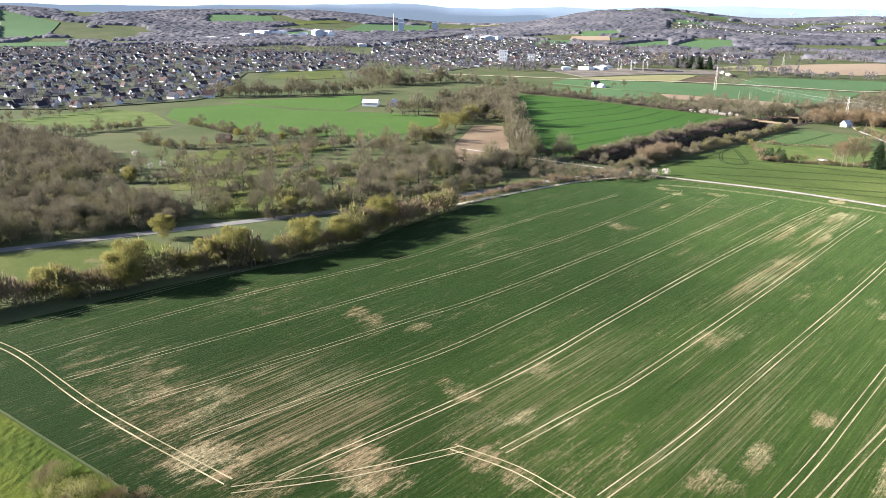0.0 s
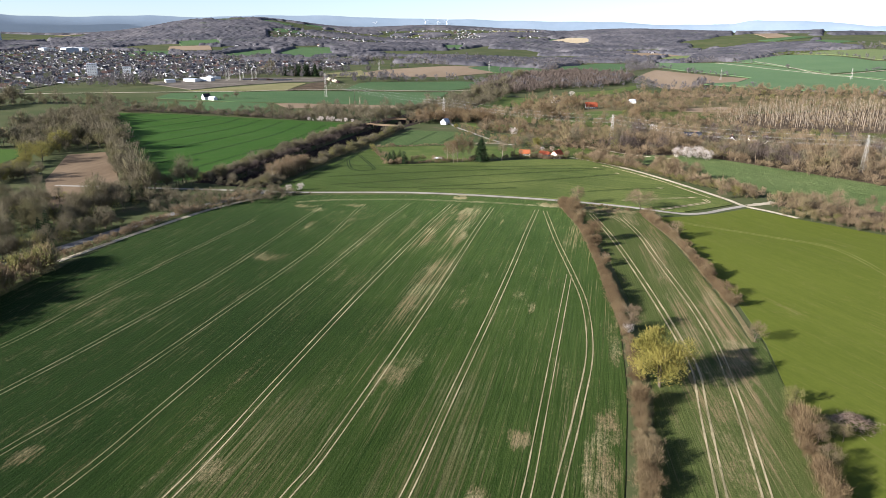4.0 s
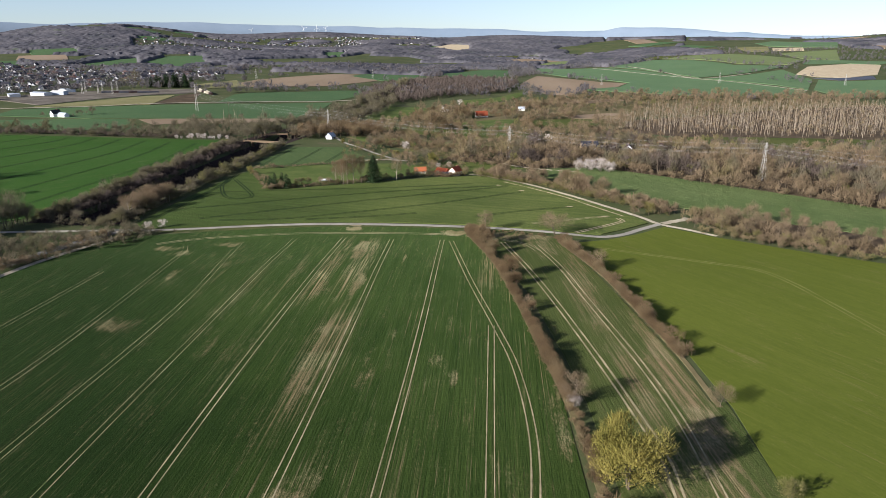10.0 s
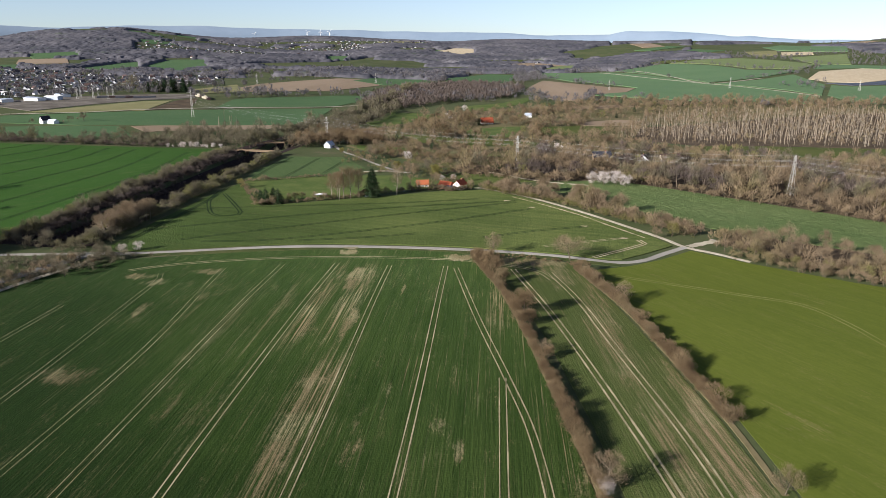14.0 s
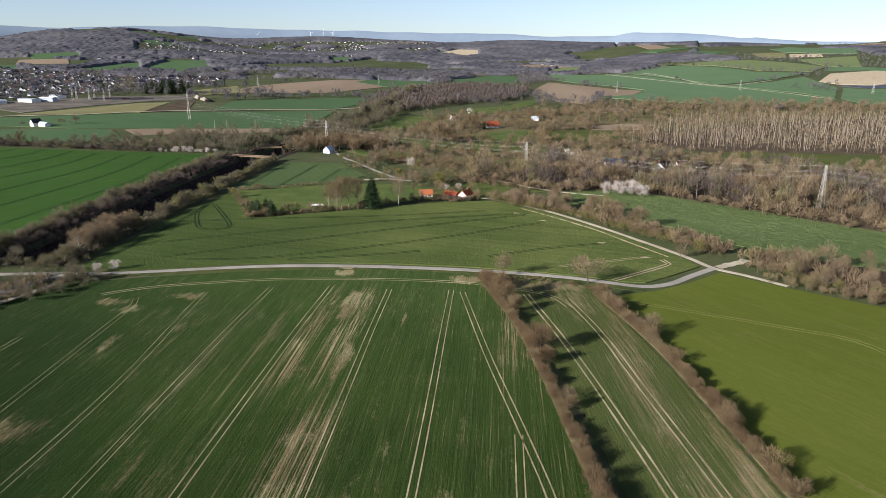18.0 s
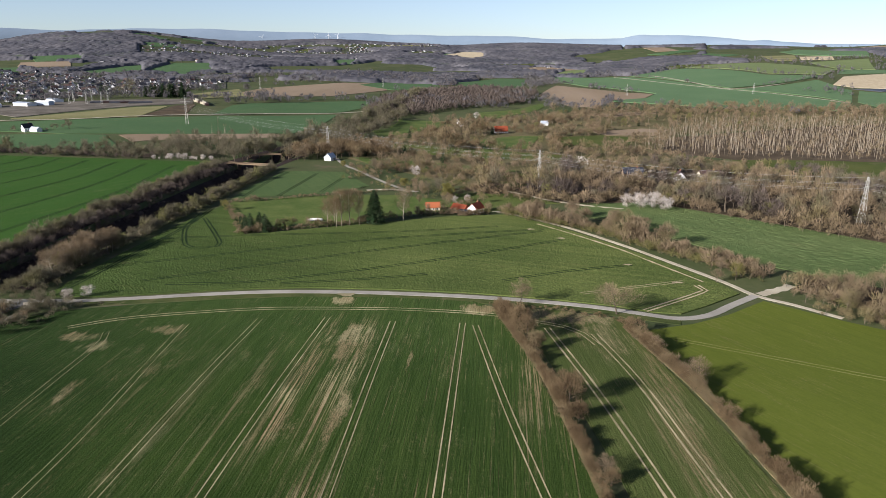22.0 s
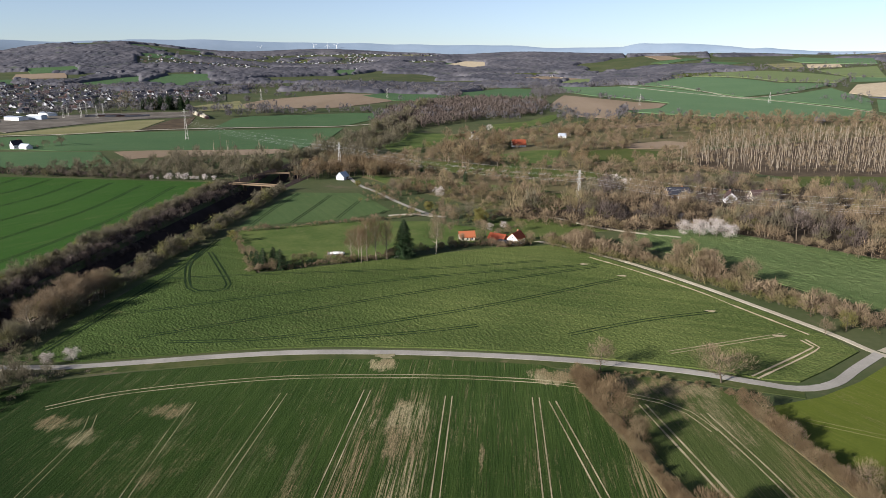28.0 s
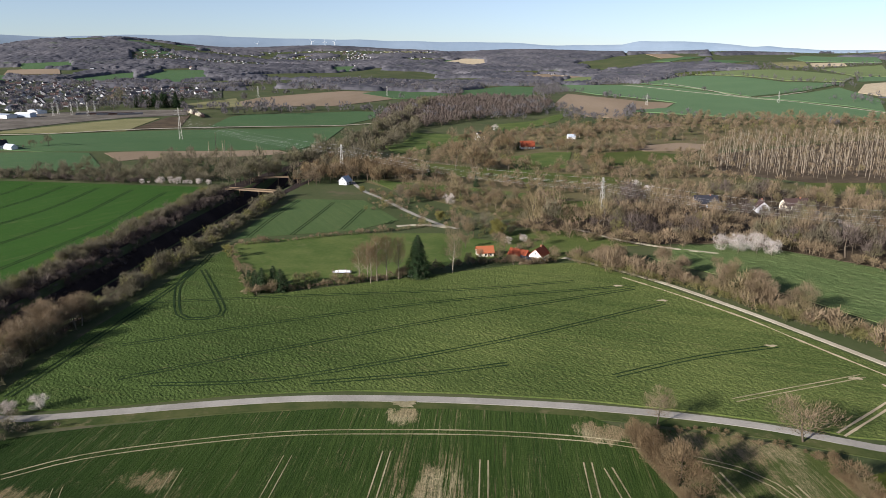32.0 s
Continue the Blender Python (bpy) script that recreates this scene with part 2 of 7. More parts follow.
M_TRACKSOIL = surface("wheel_track_soil", (0.15, 0.135, 0.075), (0.38, 0.32, 0.205), 0.06, 1.0, c=(0.06, 0.08, 0.028))
M_RUT = surface("dark_wheel_rut", (0.010, 0.022, 0.008), (0.026, 0.042, 0.015), 0.1, 1.0)
M_ROAD = surface("worn_lane_asphalt", (0.22, 0.205, 0.18), (0.32, 0.30, 0.265), 0.06, 1.5, rough=0.85, c=(0.2, 0.19, 0.17))
M_GRAVEL = surface("pale_gravel", (0.30, 0.265, 0.20), (0.42, 0.38, 0.30), 0.1, 1.4, c=(0.24, 0.22, 0.13))
M_DIRT = surface("damp_leaf_litter", (0.05, 0.038, 0.025), (0.10, 0.075, 0.05), 0.06, 0.8)
# near-black floor: the cutting's shade is put into the colour
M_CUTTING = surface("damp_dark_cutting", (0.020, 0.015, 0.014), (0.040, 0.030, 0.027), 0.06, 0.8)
# Dark tone holds small leaf shadows; dense tints the field for uneven light.
M_WHEAT = crop("winter_wheat", (0.0080, 0.0210, 0.0036), (0.041, 0.063, 0.0148), (0.33, 0.265, 0.16), (
    (-127, 186, 13, 7, 0.8), (-151, 276, 7, 5, 1.4), (-140, 269, 6, 6, 1.2), (-126, 286, 8, 5, 1.4), (-131, 239, 3, 8, 1.2), (-114, 254, 3, 6, 1.0), (-50, 188, 8, 6, 1.2), (-52, 156, 6, 22, 1.0), (-35, 158, 3, 20, 0.9), (-14, 165, 3, 5, 1.1),
    (-8, 156, 2, 6, 1.1), (-30, 184, 2, 6, 0.8), (-36, 267, 0.9, 9, 1.6), (-89, 168, 4, 11, 0.5), (-59, 281, 4, 18, 1.7), (-51, 235, 3, 22, 1.5), (-80, 252, 3, 18, 0.9), (-70, 322, 5, 7, 2.6),
    (-15, 317, 9, 6, 2.6), (-64, 225, 4, 11, 0.8), (-150, 192, 3, 7, 0.7), (-43, 95, 6, 8, 1.1), (-39, 101, 6, 12, 0.7), (22, 134, 3, 22, 0.9), (-2, 70, 5, 5, 1.5),
    (19, 62, 5, 30, 1.35), (-68, 42, 6, 7, 1.2), (-7, 43, 5, 8, 1.1), (-9, 28, 6, 5, 1.2), (-76, 16, 8, 6, 1.3), (-57, 18, 5, 8, 1.1), (-153, -48, 8, 6, 0.9), (-133, -43, 10, 6, 1.1), (-121, -29, 9, 6, 1.2), (-134, 29, 10, 6, 1.0), (-114, 36, 5, 5, 0.9),
    (-12, 24, 4, 4, 0.9), (-69, -24, 16, 9, 1.6), (-98, -46, 16, 12, 1.4), (-88, -30, 10, 8, 1.0), (-53, -2, 9, 6, 1.4), (-41, -2, 8, 5, 1.1), (-120, -45, 60, 18, 0.8), (-45, 12, 40, 24, 0.5)), rows=1.5, amount=0.5, dense=(-100, 18, (0.0056, 0.0138, 0.0029)), along=0.03, relief=0.9, streaks=0.52, grit=0.7, sheen=0.08,
    bands=((-67, 255, 5, 62, 1.0), (-55, 260, 7, 60, 0.9), (-80, 250, 4, 40, 0.4), (3, 258, 7, 50, 0.75), (-50, 170, 9, 60, 0.8), (-95, 240, 8, 50, 0.18), (-60, 40, 22, 60, 0.24), (-20, 60, 16, 60, 0.24), (-100, -20, 40, 36, 0.40)))
M_STRIP = crop("thin_strip_crop", (0.040, 0.060, 0.016), (0.078, 0.090, 0.030), (0.27, 0.215, 0.13), (
    (56, 165, 6, 60, 1.0), (52, 90, 8, 60, 0.8), (58, 128, 6, 26, 1.6), (48, 96, 3, 12, 1.4), (41, 225, 5, 60, 0.9), (46, 150, 4, 40, 0.9), (30, 290, 20, 20, 0.8), (18, 313, 30, 9, 1.6), (-120, -60, 90, 24, 1.1)), rows=1.5, turn=-7, amount=0.9, along=0.03, streaks=0.6, grit=0.6, bands=((57, 140, 8, 90, 0.9), (45, 130, 6, 90, 0.6), (40, 240, 9, 60, 0.6)))
# dense tints the west side darker, a fall-off of light in the colour
M_RAPE = crop("rape_crop", (0.028, 0.050, 0.013), (0.130, 0.150, 0.047), (0.2, 0.19, 0.06), rows=1.6, turn=-76, amount=0.1, dense=(-95, 130, (0.040, 0.063, 0.0175)), along=0.75, relief=0.75, grit=1.5)
M_LOWMEADOW = crop("lower_meadow_grass", (0.050, 0.083, 0.027), (0.118, 0.148, 0.060), (0.2, 0.19, 0.06), rows=1.6, turn=-40, amount=0.1, along=0.75, relief=1.0, grit=1.4)
M_UPPER = crop("upper_field_crop", (0.045, 0.078, 0.028), (0.085, 0.118, 0.046), (0.25, 0.24, 0.1), rows=1.0, turn=-30, amount=0.1)
M_LAWN = surface("garden_grass", (0.052, 0.082, 0.021), (0.094, 0.116, 0.036), 0.05, 0.5, c=(0.105, 0.112, 0.045))
M_BARK = surface("bark", (0.065, 0.052, 0.04), (0.14, 0.115, 0.085), 0.2, 2.0, bump=0)
M_TWIG = plant("bare_twigs", (0.112, 0.083, 0.052), (0.245, 0.184, 0.120), c=(0.178, 0.150, 0.074))
M_TWIG_RED = plant("reddish_twigs", (0.102, 0.070, 0.040), (0.190, 0.138, 0.080), c=(0.195, 0.155, 0.092))
M_TWIG_OLIVE = plant("olive_grey_twigs", (0.080, 0.071, 0.046), (0.178, 0.155, 0.107), c=(0.130, 0.122, 0.060))
M_BUD = plant("budding_leaves", (0.146, 0.136, 0.044), (0.232, 0.212, 0.072), thin_share=0.5)
M_WILLOW = plant("yellow_willow_leaves", (0.150, 0.138, 0.036), (0.265, 0.228, 0.066), thin_share=0.32)
M_OLIVELEAF = plant("early_leaves", (0.125, 0.120, 0.044), (0.215, 0.200, 0.084), thin_share=0.45)
M_BLOSSOM = plant("white_blossom", (0.36, 0.31, 0.28), (0.60, 0.55, 0.51))
M_SPRUCE = plant("spruce_needles", (0.012, 0.028, 0.012), (0.035, 0.06, 0.025))
M_PALE = plant("pale_poplar_bark", (0.185, 0.155, 0.115), (0.36, 0.31, 0.245))
# twigs greyed and blued: the haze of distance is put into the colour
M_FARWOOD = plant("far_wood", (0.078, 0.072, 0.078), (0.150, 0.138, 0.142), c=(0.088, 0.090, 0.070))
M_DARKWOOD = plant("dark_red_brown_wood", (0.074, 0.058, 0.050), (0.140, 0.112, 0.096))
M_WHITE = plain("white_render", (0.76, 0.75, 0.73), 0.85, 0.2)
# white render with the shade of the walls put into its colour
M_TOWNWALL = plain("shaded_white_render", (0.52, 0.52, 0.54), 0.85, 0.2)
M_REDTILE = plain("red_clay_tiles", (0.24, 0.058, 0.028), 0.85, 0.15, scale=1.5)
M_DARKTILE = plain("dark_roof_tiles", (0.030, 0.031, 0.040), 0.85, 0.1)
M_GREYTILE = plain("grey_roof_tiles", (0.075, 0.078, 0.092), 0.75, 0.25)
M_BROWNTILE = plain("brown_roof_tiles", (0.062, 0.040, 0.037), 0.85, 0.1)
M_GLASS = plain("dark_window_glass", (0.03, 0.035, 0.04), 0.1, 0.6)
M_WOOD = plain("weathered_wood", (0.16, 0.11, 0.07), 0.8, 0.2)
M_STEEL = plain("galvanised_steel", (0.40, 0.39, 0.36), 0.65, 0.3, 0.1)
M_YARD = surface("yard_ground", (0.075, 0.066, 0.054), (0.16, 0.142, 0.122), 0.03, 0.3, c=(0.065, 0.068, 0.042))
M_ROUGH = surface("dry_rough_pasture", (0.125, 0.125, 0.055), (0.20, 0.185, 0.095), 0.015, 0.3, c=(0.20, 0.165, 0.10))
M_VERGE = surface("verge_grass", (0.030, 0.048, 0.014), (0.075, 0.080, 0.030), 0.08, 0.8, c=(0.12, 0.105, 0.055))
M_SOLAR = plain("solar_glass", (0.045, 0.05, 0.065), 0.6, 0.3)
M_ORANGE = plain("orange_clay_tiles", (0.31, 0.10, 0.045), 0.85, 0.15, scale=1.5)
M_GREYROOF = plain("grey_sheet_roof", (0.36, 0.40, 0.46), 0.5, 0.4)
M_CREAM = plain("cream_render", (0.62, 0.56, 0.44), 0.85, 0.2)
M_BRICK = plain("red_brick", (0.30, 0.13, 0.08), 0.85, 0.2)
M_CAR = plain("white_car_paint", (0.75, 0.75, 0.75), 0.25, 0.5)
M_RUBBER = plain("black_rubber", (0.02, 0.02, 0.02), 0.8, 0.2)
M_CABLE = plain("dull_cable", (0.30, 0.30, 0.30), 0.6, 0.3)
M_GREYWALL = plain("grey_render", (0.30, 0.29, 0.28), 0.85, 0.2)
M_CONCRETE = surface("concrete", (0.38, 0.36, 0.33), (0.5, 0.48, 0.44), 0.2, 1.5)
# blue base and faint glow put the haze of distance into the colour
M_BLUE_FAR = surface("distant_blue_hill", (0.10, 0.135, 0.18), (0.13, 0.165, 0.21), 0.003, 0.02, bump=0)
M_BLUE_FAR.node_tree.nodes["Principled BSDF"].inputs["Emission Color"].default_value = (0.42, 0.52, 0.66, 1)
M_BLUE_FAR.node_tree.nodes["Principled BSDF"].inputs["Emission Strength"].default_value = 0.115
# bluish grey carries distance haze in the canopy's colour
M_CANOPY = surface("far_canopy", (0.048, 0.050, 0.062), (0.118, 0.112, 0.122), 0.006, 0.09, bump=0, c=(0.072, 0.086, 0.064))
M_BANK = surface("dry_hedge_bank", (0.10, 0.085, 0.042), (0.19, 0.155, 0.085), 0.06, 0.9, c=(0.07, 0.08, 0.03))
M_CORNER = surface("lush_corner_crop", (0.028, 0.046, 0.006), (0.060, 0.074, 0.010), 0.05, 0.55, bump=0.8, depth=0.5)
M_ASPHALT = surface("grey_road_asphalt", (0.12, 0.118, 0.112), (0.18, 0.175, 0.165), 0.05, 1.5, rough=0.85)


# ---- ground ----
def smooth(t):
    t = np.clip(t, 0, 1)
    return t * t * (3 - 2 * t)


def rail_x(y):
    """The middle of the railway cutting."""
    return np.where(y < 640, -221.0 - 0.0 * y, -221.0 + (y - 640) * 0.085)


def height(x, y):
    x, y = np.asarray(x, float), np.asarray(y, float)
    z = (-2.0 * smooth((y - 240) / 90) - 11.0 * smooth((y - 400) / 650)) * smooth((x + 520) / 300)
    r, az = np.hypot(x, y), np.degrees(np.arctan2(x, np.maximum(y, 1e-6) + (y <= 0) * 0))
    front = smooth((y + 200) / 400)
    z = z + front * 52 * smooth((r - 1300) / 2400) * smooth((az - 3) / 15)
    for amp, rc, ac, sr, sz in ((118, 3800, -30, 620, 8.5), (58, 4200, 2, 650, 9), (112, 4300, -60, 750, 12), (100, 4300, -80, 750, 10), (62, 4300, -14, 600, 9), (52, 4300, 34, 700, 7)):
        z = z + front * amp * np.exp(-((r - rc) / sr) ** 2 - ((az - ac) / sz) ** 2)
    z = z + 34 * smooth((r - 2600) / 1800)
    z = z + smooth((r - 900) / 1500) * 5.0 * (np.sin(x * 0.0051 + 1.1) * np.cos(y * 0.0043) + np.sin(x * 0.0023 - y * 0.0031))
    cut = smooth(1 - (np.abs(x - rail_x(y)) - 5) / 11) * smooth((y - 315) / 40) * smooth((1300 - y) / 200)
    return z - 9.0 * cut


def link_tris(name, V, F, mats, index=None, parent=None, smooth_faces=False, normals=None):
    """Numpy vertices and triangles as one mesh object; normals: one a vertex, for loose crowns that take light as a soft whole."""
    me = bpy.data.meshes.new(name)
    V, F = np.ascontiguousarray(V, np.float32), np.ascontiguousarray(F, np.int32)
    me.vertices.add(len(V))
    me.vertices.foreach_set("co", V.ravel())
    me.loops.add(F.size)
    me.loops.foreach_set("vertex_index", F.ravel())
    me.polygons.add(len(F))
    me.polygons.foreach_set("loop_start", np.arange(0, F.size, 3, dtype=np.int32))
    if index is not None:
        me.polygons.foreach_set("material_index", np.ascontiguousarray(index, np.int32))
    me.polygons.foreach_set("use_smooth", np.full(len(F), bool(smooth_faces)))
    me.update(calc_edges=True)
    if normals is not None:
        soft_normals = me.attributes.new("custom_normal", "FLOAT_VECTOR", "POINT")
        soft_normals.data.foreach_set("vector", np.ascontiguousarray(normals, np.float32).ravel())
    for m in mats:
        me.materials.append(m)
    ob = new(name, me)
    if parent:
        ob.parent = parent
    return ob


def axis(parts):
    """Grid lines from (start, end, step) stretches."""
    return np.unique(np.concatenate([np.arange(a, b, s) for a, b, s in parts]))


def grid_mesh(name, xs, ys, mat):
    X, Y = np.meshgrid(xs, ys)
    V = np.stack([X.ravel(), Y.ravel(), height(X, Y).ravel()], 1)
    n = len(xs)
    i, j = np.meshgrid(np.arange(n - 1), np.arange(len(ys) - 1))
    a = (j * n + i).ravel()
    F = np.concatenate([np.stack([a, a + 1, a + n + 1], 1), np.stack([a, a + n + 1, a + n], 1)])
    return link_tris(name, V, F, [mat], smooth_faces=True)


xs = axis([(-4900, -1000, 75), (-1000, -300, 25), (-300, -140, 4), (-140, 300, 10), (300, 1000, 25), (1000, 4901, 75)])
ys = axis([(-4900, -400, 150), (-400, -100, 30), (-100, 700, 12), (700, 1500, 25), (1500, 4901, 60)])
ground = tagged(grid_mesh("ground", xs, ys, M_GROUND), "rough spring grassland rolling out to wooded hills", "ground", kind="structure")


def inside(poly, x, y):
    poly = np.asarray(poly, float)
    hit = np.zeros(np.shape(x), bool)
    for (x0, y0), (x1, y1) in zip(poly, np.roll(poly, -1, 0)):
        c = (y0 > y) != (y1 > y)
        with np.errstate(divide="ignore", invalid="ignore"):
            hit ^= c & (x < (x1 - x0) * (y - y0) / (y1 - y0) + x0)
    return hit


def curve_points(pts, step, closed=False):
    """Points a step apart along a smooth line through pts."""
    p = np.asarray(pts, float)
    p = np.vstack([p[-1], p, p[0], p[1]]) if closed else np.vstack([2 * p[0] - p[1], p, 2 * p[-1] - p[-2]])
    out = []
    for k in range(1, len(p) - 2):
        n = max(1, int(np.linalg.norm(p[k + 1] - p[k]) / step))
        for t in np.arange(n) / n:
            a, b, c, d = p[k - 1], p[k], p[k + 1], p[k + 2]
            out.append(0.5 * (2 * b + (c - a) * t + (2 * a - 5 * b + 4 * c - d) * t * t + (3 * b - a - 3 * c + d) * t ** 3))
    if not closed:
        out.append(p[-2])
    return np.array(out)


def sheet(name, poly, mat, step=10.0, lift=0.2, rough_top=0.0, label="", category="field", border=True):
    """A field: its outline filled with a draped mesh that lies a little over the ground and has an upright edge."""
    from mathutils.geometry import delaunay_2d_cdt
    edge = []
    P = np.asarray(poly, float)
    for a, b in zip(P, np.roll(P, -1, 0)):
        n = max(1, int(np.linalg.norm(b - a) / step))
        edge += [a + (b - a) * k / n for k in range(n)]
    edge = np.array(edge)
    gx, gy = np.meshgrid(np.arange(P[:, 0].min(), P[:, 0].max(), step), np.arange(P[:, 1].min(), P[:, 1].max(), step))
    gx, gy = gx.ravel() + 0.31 * step, gy.ravel() + 0.37 * step
    k = inside(P, gx, gy)
    pts = np.vstack([edge, np.stack([gx[k], gy[k]], 1)])
    n = len(edge)
    vs, _, fs, *_ = delaunay_2d_cdt([Vector(p) for p in pts], [], [list(range(n))], 1, 1e-4)
    xy = np.array([tuple(v) for v in vs])
    z = height(xy[:, 0], xy[:, 1]) + lift
    if rough_top:
        z[n:] += rng.uniform(-1, 1, len(z) - n) * rough_top
    F = np.array([list(f) for f in fs if len(f) == 3])
    V = np.column_stack([xy, z])
    if border:
        m = len(V)
        low = V[:n] - np.array([0, 0, lift + 0.6])
        V = np.vstack([V, low])
        a = np.arange(n)
        b = (a + 1) % n
        F = np.vstack([F, np.stack([a, m + a, m + b], 1), np.stack([a, m + b, b], 1)])
    ob = link_tris(name, V, F, [mat], smooth_faces=False)
    return tagged(ob, label, category, kind="structure")


def ribbon(name, pts, width, mat, lift, step=4.0, parent=None, edge=0.15, uneven=0.0):
    """A strip of even width along a smooth line, draped, with thin upright sides."""
    c = curve_points(pts, step)
    d = np.gradient(c, axis=0)
    d /= np.linalg.norm(d, axis=1)[:, None] + 1e-9
    nrm = np.stack([-d[:, 1], d[:, 0]], 1)
    w = width / 2 * (1 + uneven * rng.uniform(-1, 1, len(c)))
    L, R = c + nrm * w[:, None], c - nrm * w[:, None]
    zl, zr = height(L[:, 0], L[:, 1]) + lift, height(R[:, 0], R[:, 1]) + lift
    V = np.vstack([np.column_stack([L, zl - edge]), np.column_stack([L, zl]), np.column_stack([R, zr]), np.column_stack([R, zr - edge])])
    n = len(c)
    a = np.arange(n - 1)
    F = []
    for s in range(3):
        p, q = s * n + a, (s + 1) * n + a
        F += [np.stack([p, q, q + 1], 1), np.stack([p, q + 1, p + 1], 1)]
    return link_tris(name, V, np.vstack(F)[:, ::-1], [mat], parent=parent)


# ---- fields ----
wheat = sheet("wheat_field", [(-214, -74), (-207, 0), (-198, 40), (-196, 78), (-203, 115), (-207, 158), (-207, 222), (-196, 258), (-187, 282), (-176, 298), (-162, 304.5), (-148, 309.5), (-119, 318), (-89, 324), (-52, 326.5), (-18, 325),
    (-8, 318), (4, 262), (12, 220), (20, 168), (23.5, 141), (25, 100), (24, 60), (22, 20), (20, -14), (-30, -1), (-57, -6), (-84, -50)], M_WHEAT, 12, 0.16,
    label="dark green winter wheat field with pale bare streaks")
strip = sheet("strip_field", [(-6, 320.5), (14, 318.5), (30, 314.5), (40, 310.5), (40, 303), (37, 301), (47, 255), (55, 211), (61, 174), (64, 143), (64, 106), (63, 60), (62, -20), (30, -20), (31, 60), (32, 103), (30, 140), (27, 168), (19, 220), (10, 263), (-3, 312)],
    M_STRIP, 10, 0.14, label="narrow strip of thin patchy crop between two hedges")
olive = sheet("olive_field", [(41, 300), (62, 309), (78, 320), (96, 336), (117, 318), (152, 292), (250, 230), (420, 60), (420, -160), (68, -60), (68, 60), (68.5, 106), (69, 143), (66, 174), (60, 211), (53, 255)],
    M_OLIVE, 14, 0.12, label="smooth olive green sward field sloping to the lane")
rape = sheet("rape_field", [(-190, 315), (-169, 316), (-149, 321), (-119, 329.5), (-88, 334.5), (-52, 335.5), (-18, 334), (14, 329.5), (36, 325), (50, 319.5), (60, 318.5), (72, 328), (89, 343), (83, 358), (66, 385), (46, 414),
    (21, 446), (-4, 470), (-36, 463), (-90, 437), (-143, 411), (-181, 480), (-186, 440), (-190, 370)], M_RAPE, 0.75, 0.45, 0.085, label="green rape field with fine rows beside the lane")
headland = sheet("headland", [(-214, -71), (-84, -46), (-57, -3), (-30, 3), (20, -11), (22, -60), (-84, -63), (-108, -66), (-156, -75), (-205, -84)], M_WHEAT, 12, 0.10, label="thin straw-streaked headland of the wheat field")
cutting = sheet("railway_cutting", [(-252, 322), (-199, 322), (-197, 640), (-165, 1080), (-200, 1080), (-254, 640)], M_CUTTING, 5, 0.12, label="leaf-strewn railway cutting coloured dark for its shade", category="railway cutting")
upper = sheet("upper_field", [(-185, 500), (-188, 540), (-183, 612), (-136, 612), (-103, 552), (-123, 526)], M_UPPER, 8, 0.2, label="green field above the garden with dark tramlines")
garden = sheet("garden_meadow", [(-181, 482), (-144, 416), (-88, 441), (-60, 468), (-38, 478), (-30, 500), (-75, 522), (-123, 518), (-180, 492)], M_LAWN, 8, 0.08, label="mown garden meadow behind the farmhouse", category="meadow")
left = sheet("railway_field", [(-556, 632), (-493, 642), (-435, 642), (-346, 648), (-268, 652), (-259, 592), (-257, 524), (-255, 454), (-253, 397), (-255, 333), (-274, 314), (-292, 312)], M_BRIGHT, 14, 0.2, label="bright green corn field beside the railway")
corner = sheet("corner_field", [(-200, -84), (-156, -76), (-108, -67), (-84, -64), (-90, -160), (-260, -160)], M_CORNER, 1.6, 0.3, 0.12, label="bright green young crop in the field corner")
brown = sheet("brown_field", [(-284, 232), (-349, 300), (-405, 385), (-385, 404), (-321, 336), (-264, 268)], M_BROWNFIELD, 10, 0.1, label="narrow bare brown field between hedgerows")
west = sheet("west_meadow", [(-720, 236), (-705, 309), (-617, 325), (-519, 386), (-448, 395), (-420, 335), (-403, 262), (-458, 241), (-510, 206), (-588, 192), (-660, 200)], M_WESTGRASS, 14, 0.2, label="bright green meadow below the town", category="meadow")
sheet("far_west_meadow", [(-742, 314), (-693, 435), (-689, 478), (-607, 411), (-572, 360), (-630, 337), (-707, 318)], M_WESTGRASS, 16, 0.2, label="sunlit meadow beside a tall tree row", category="meadow")
OPEN = []
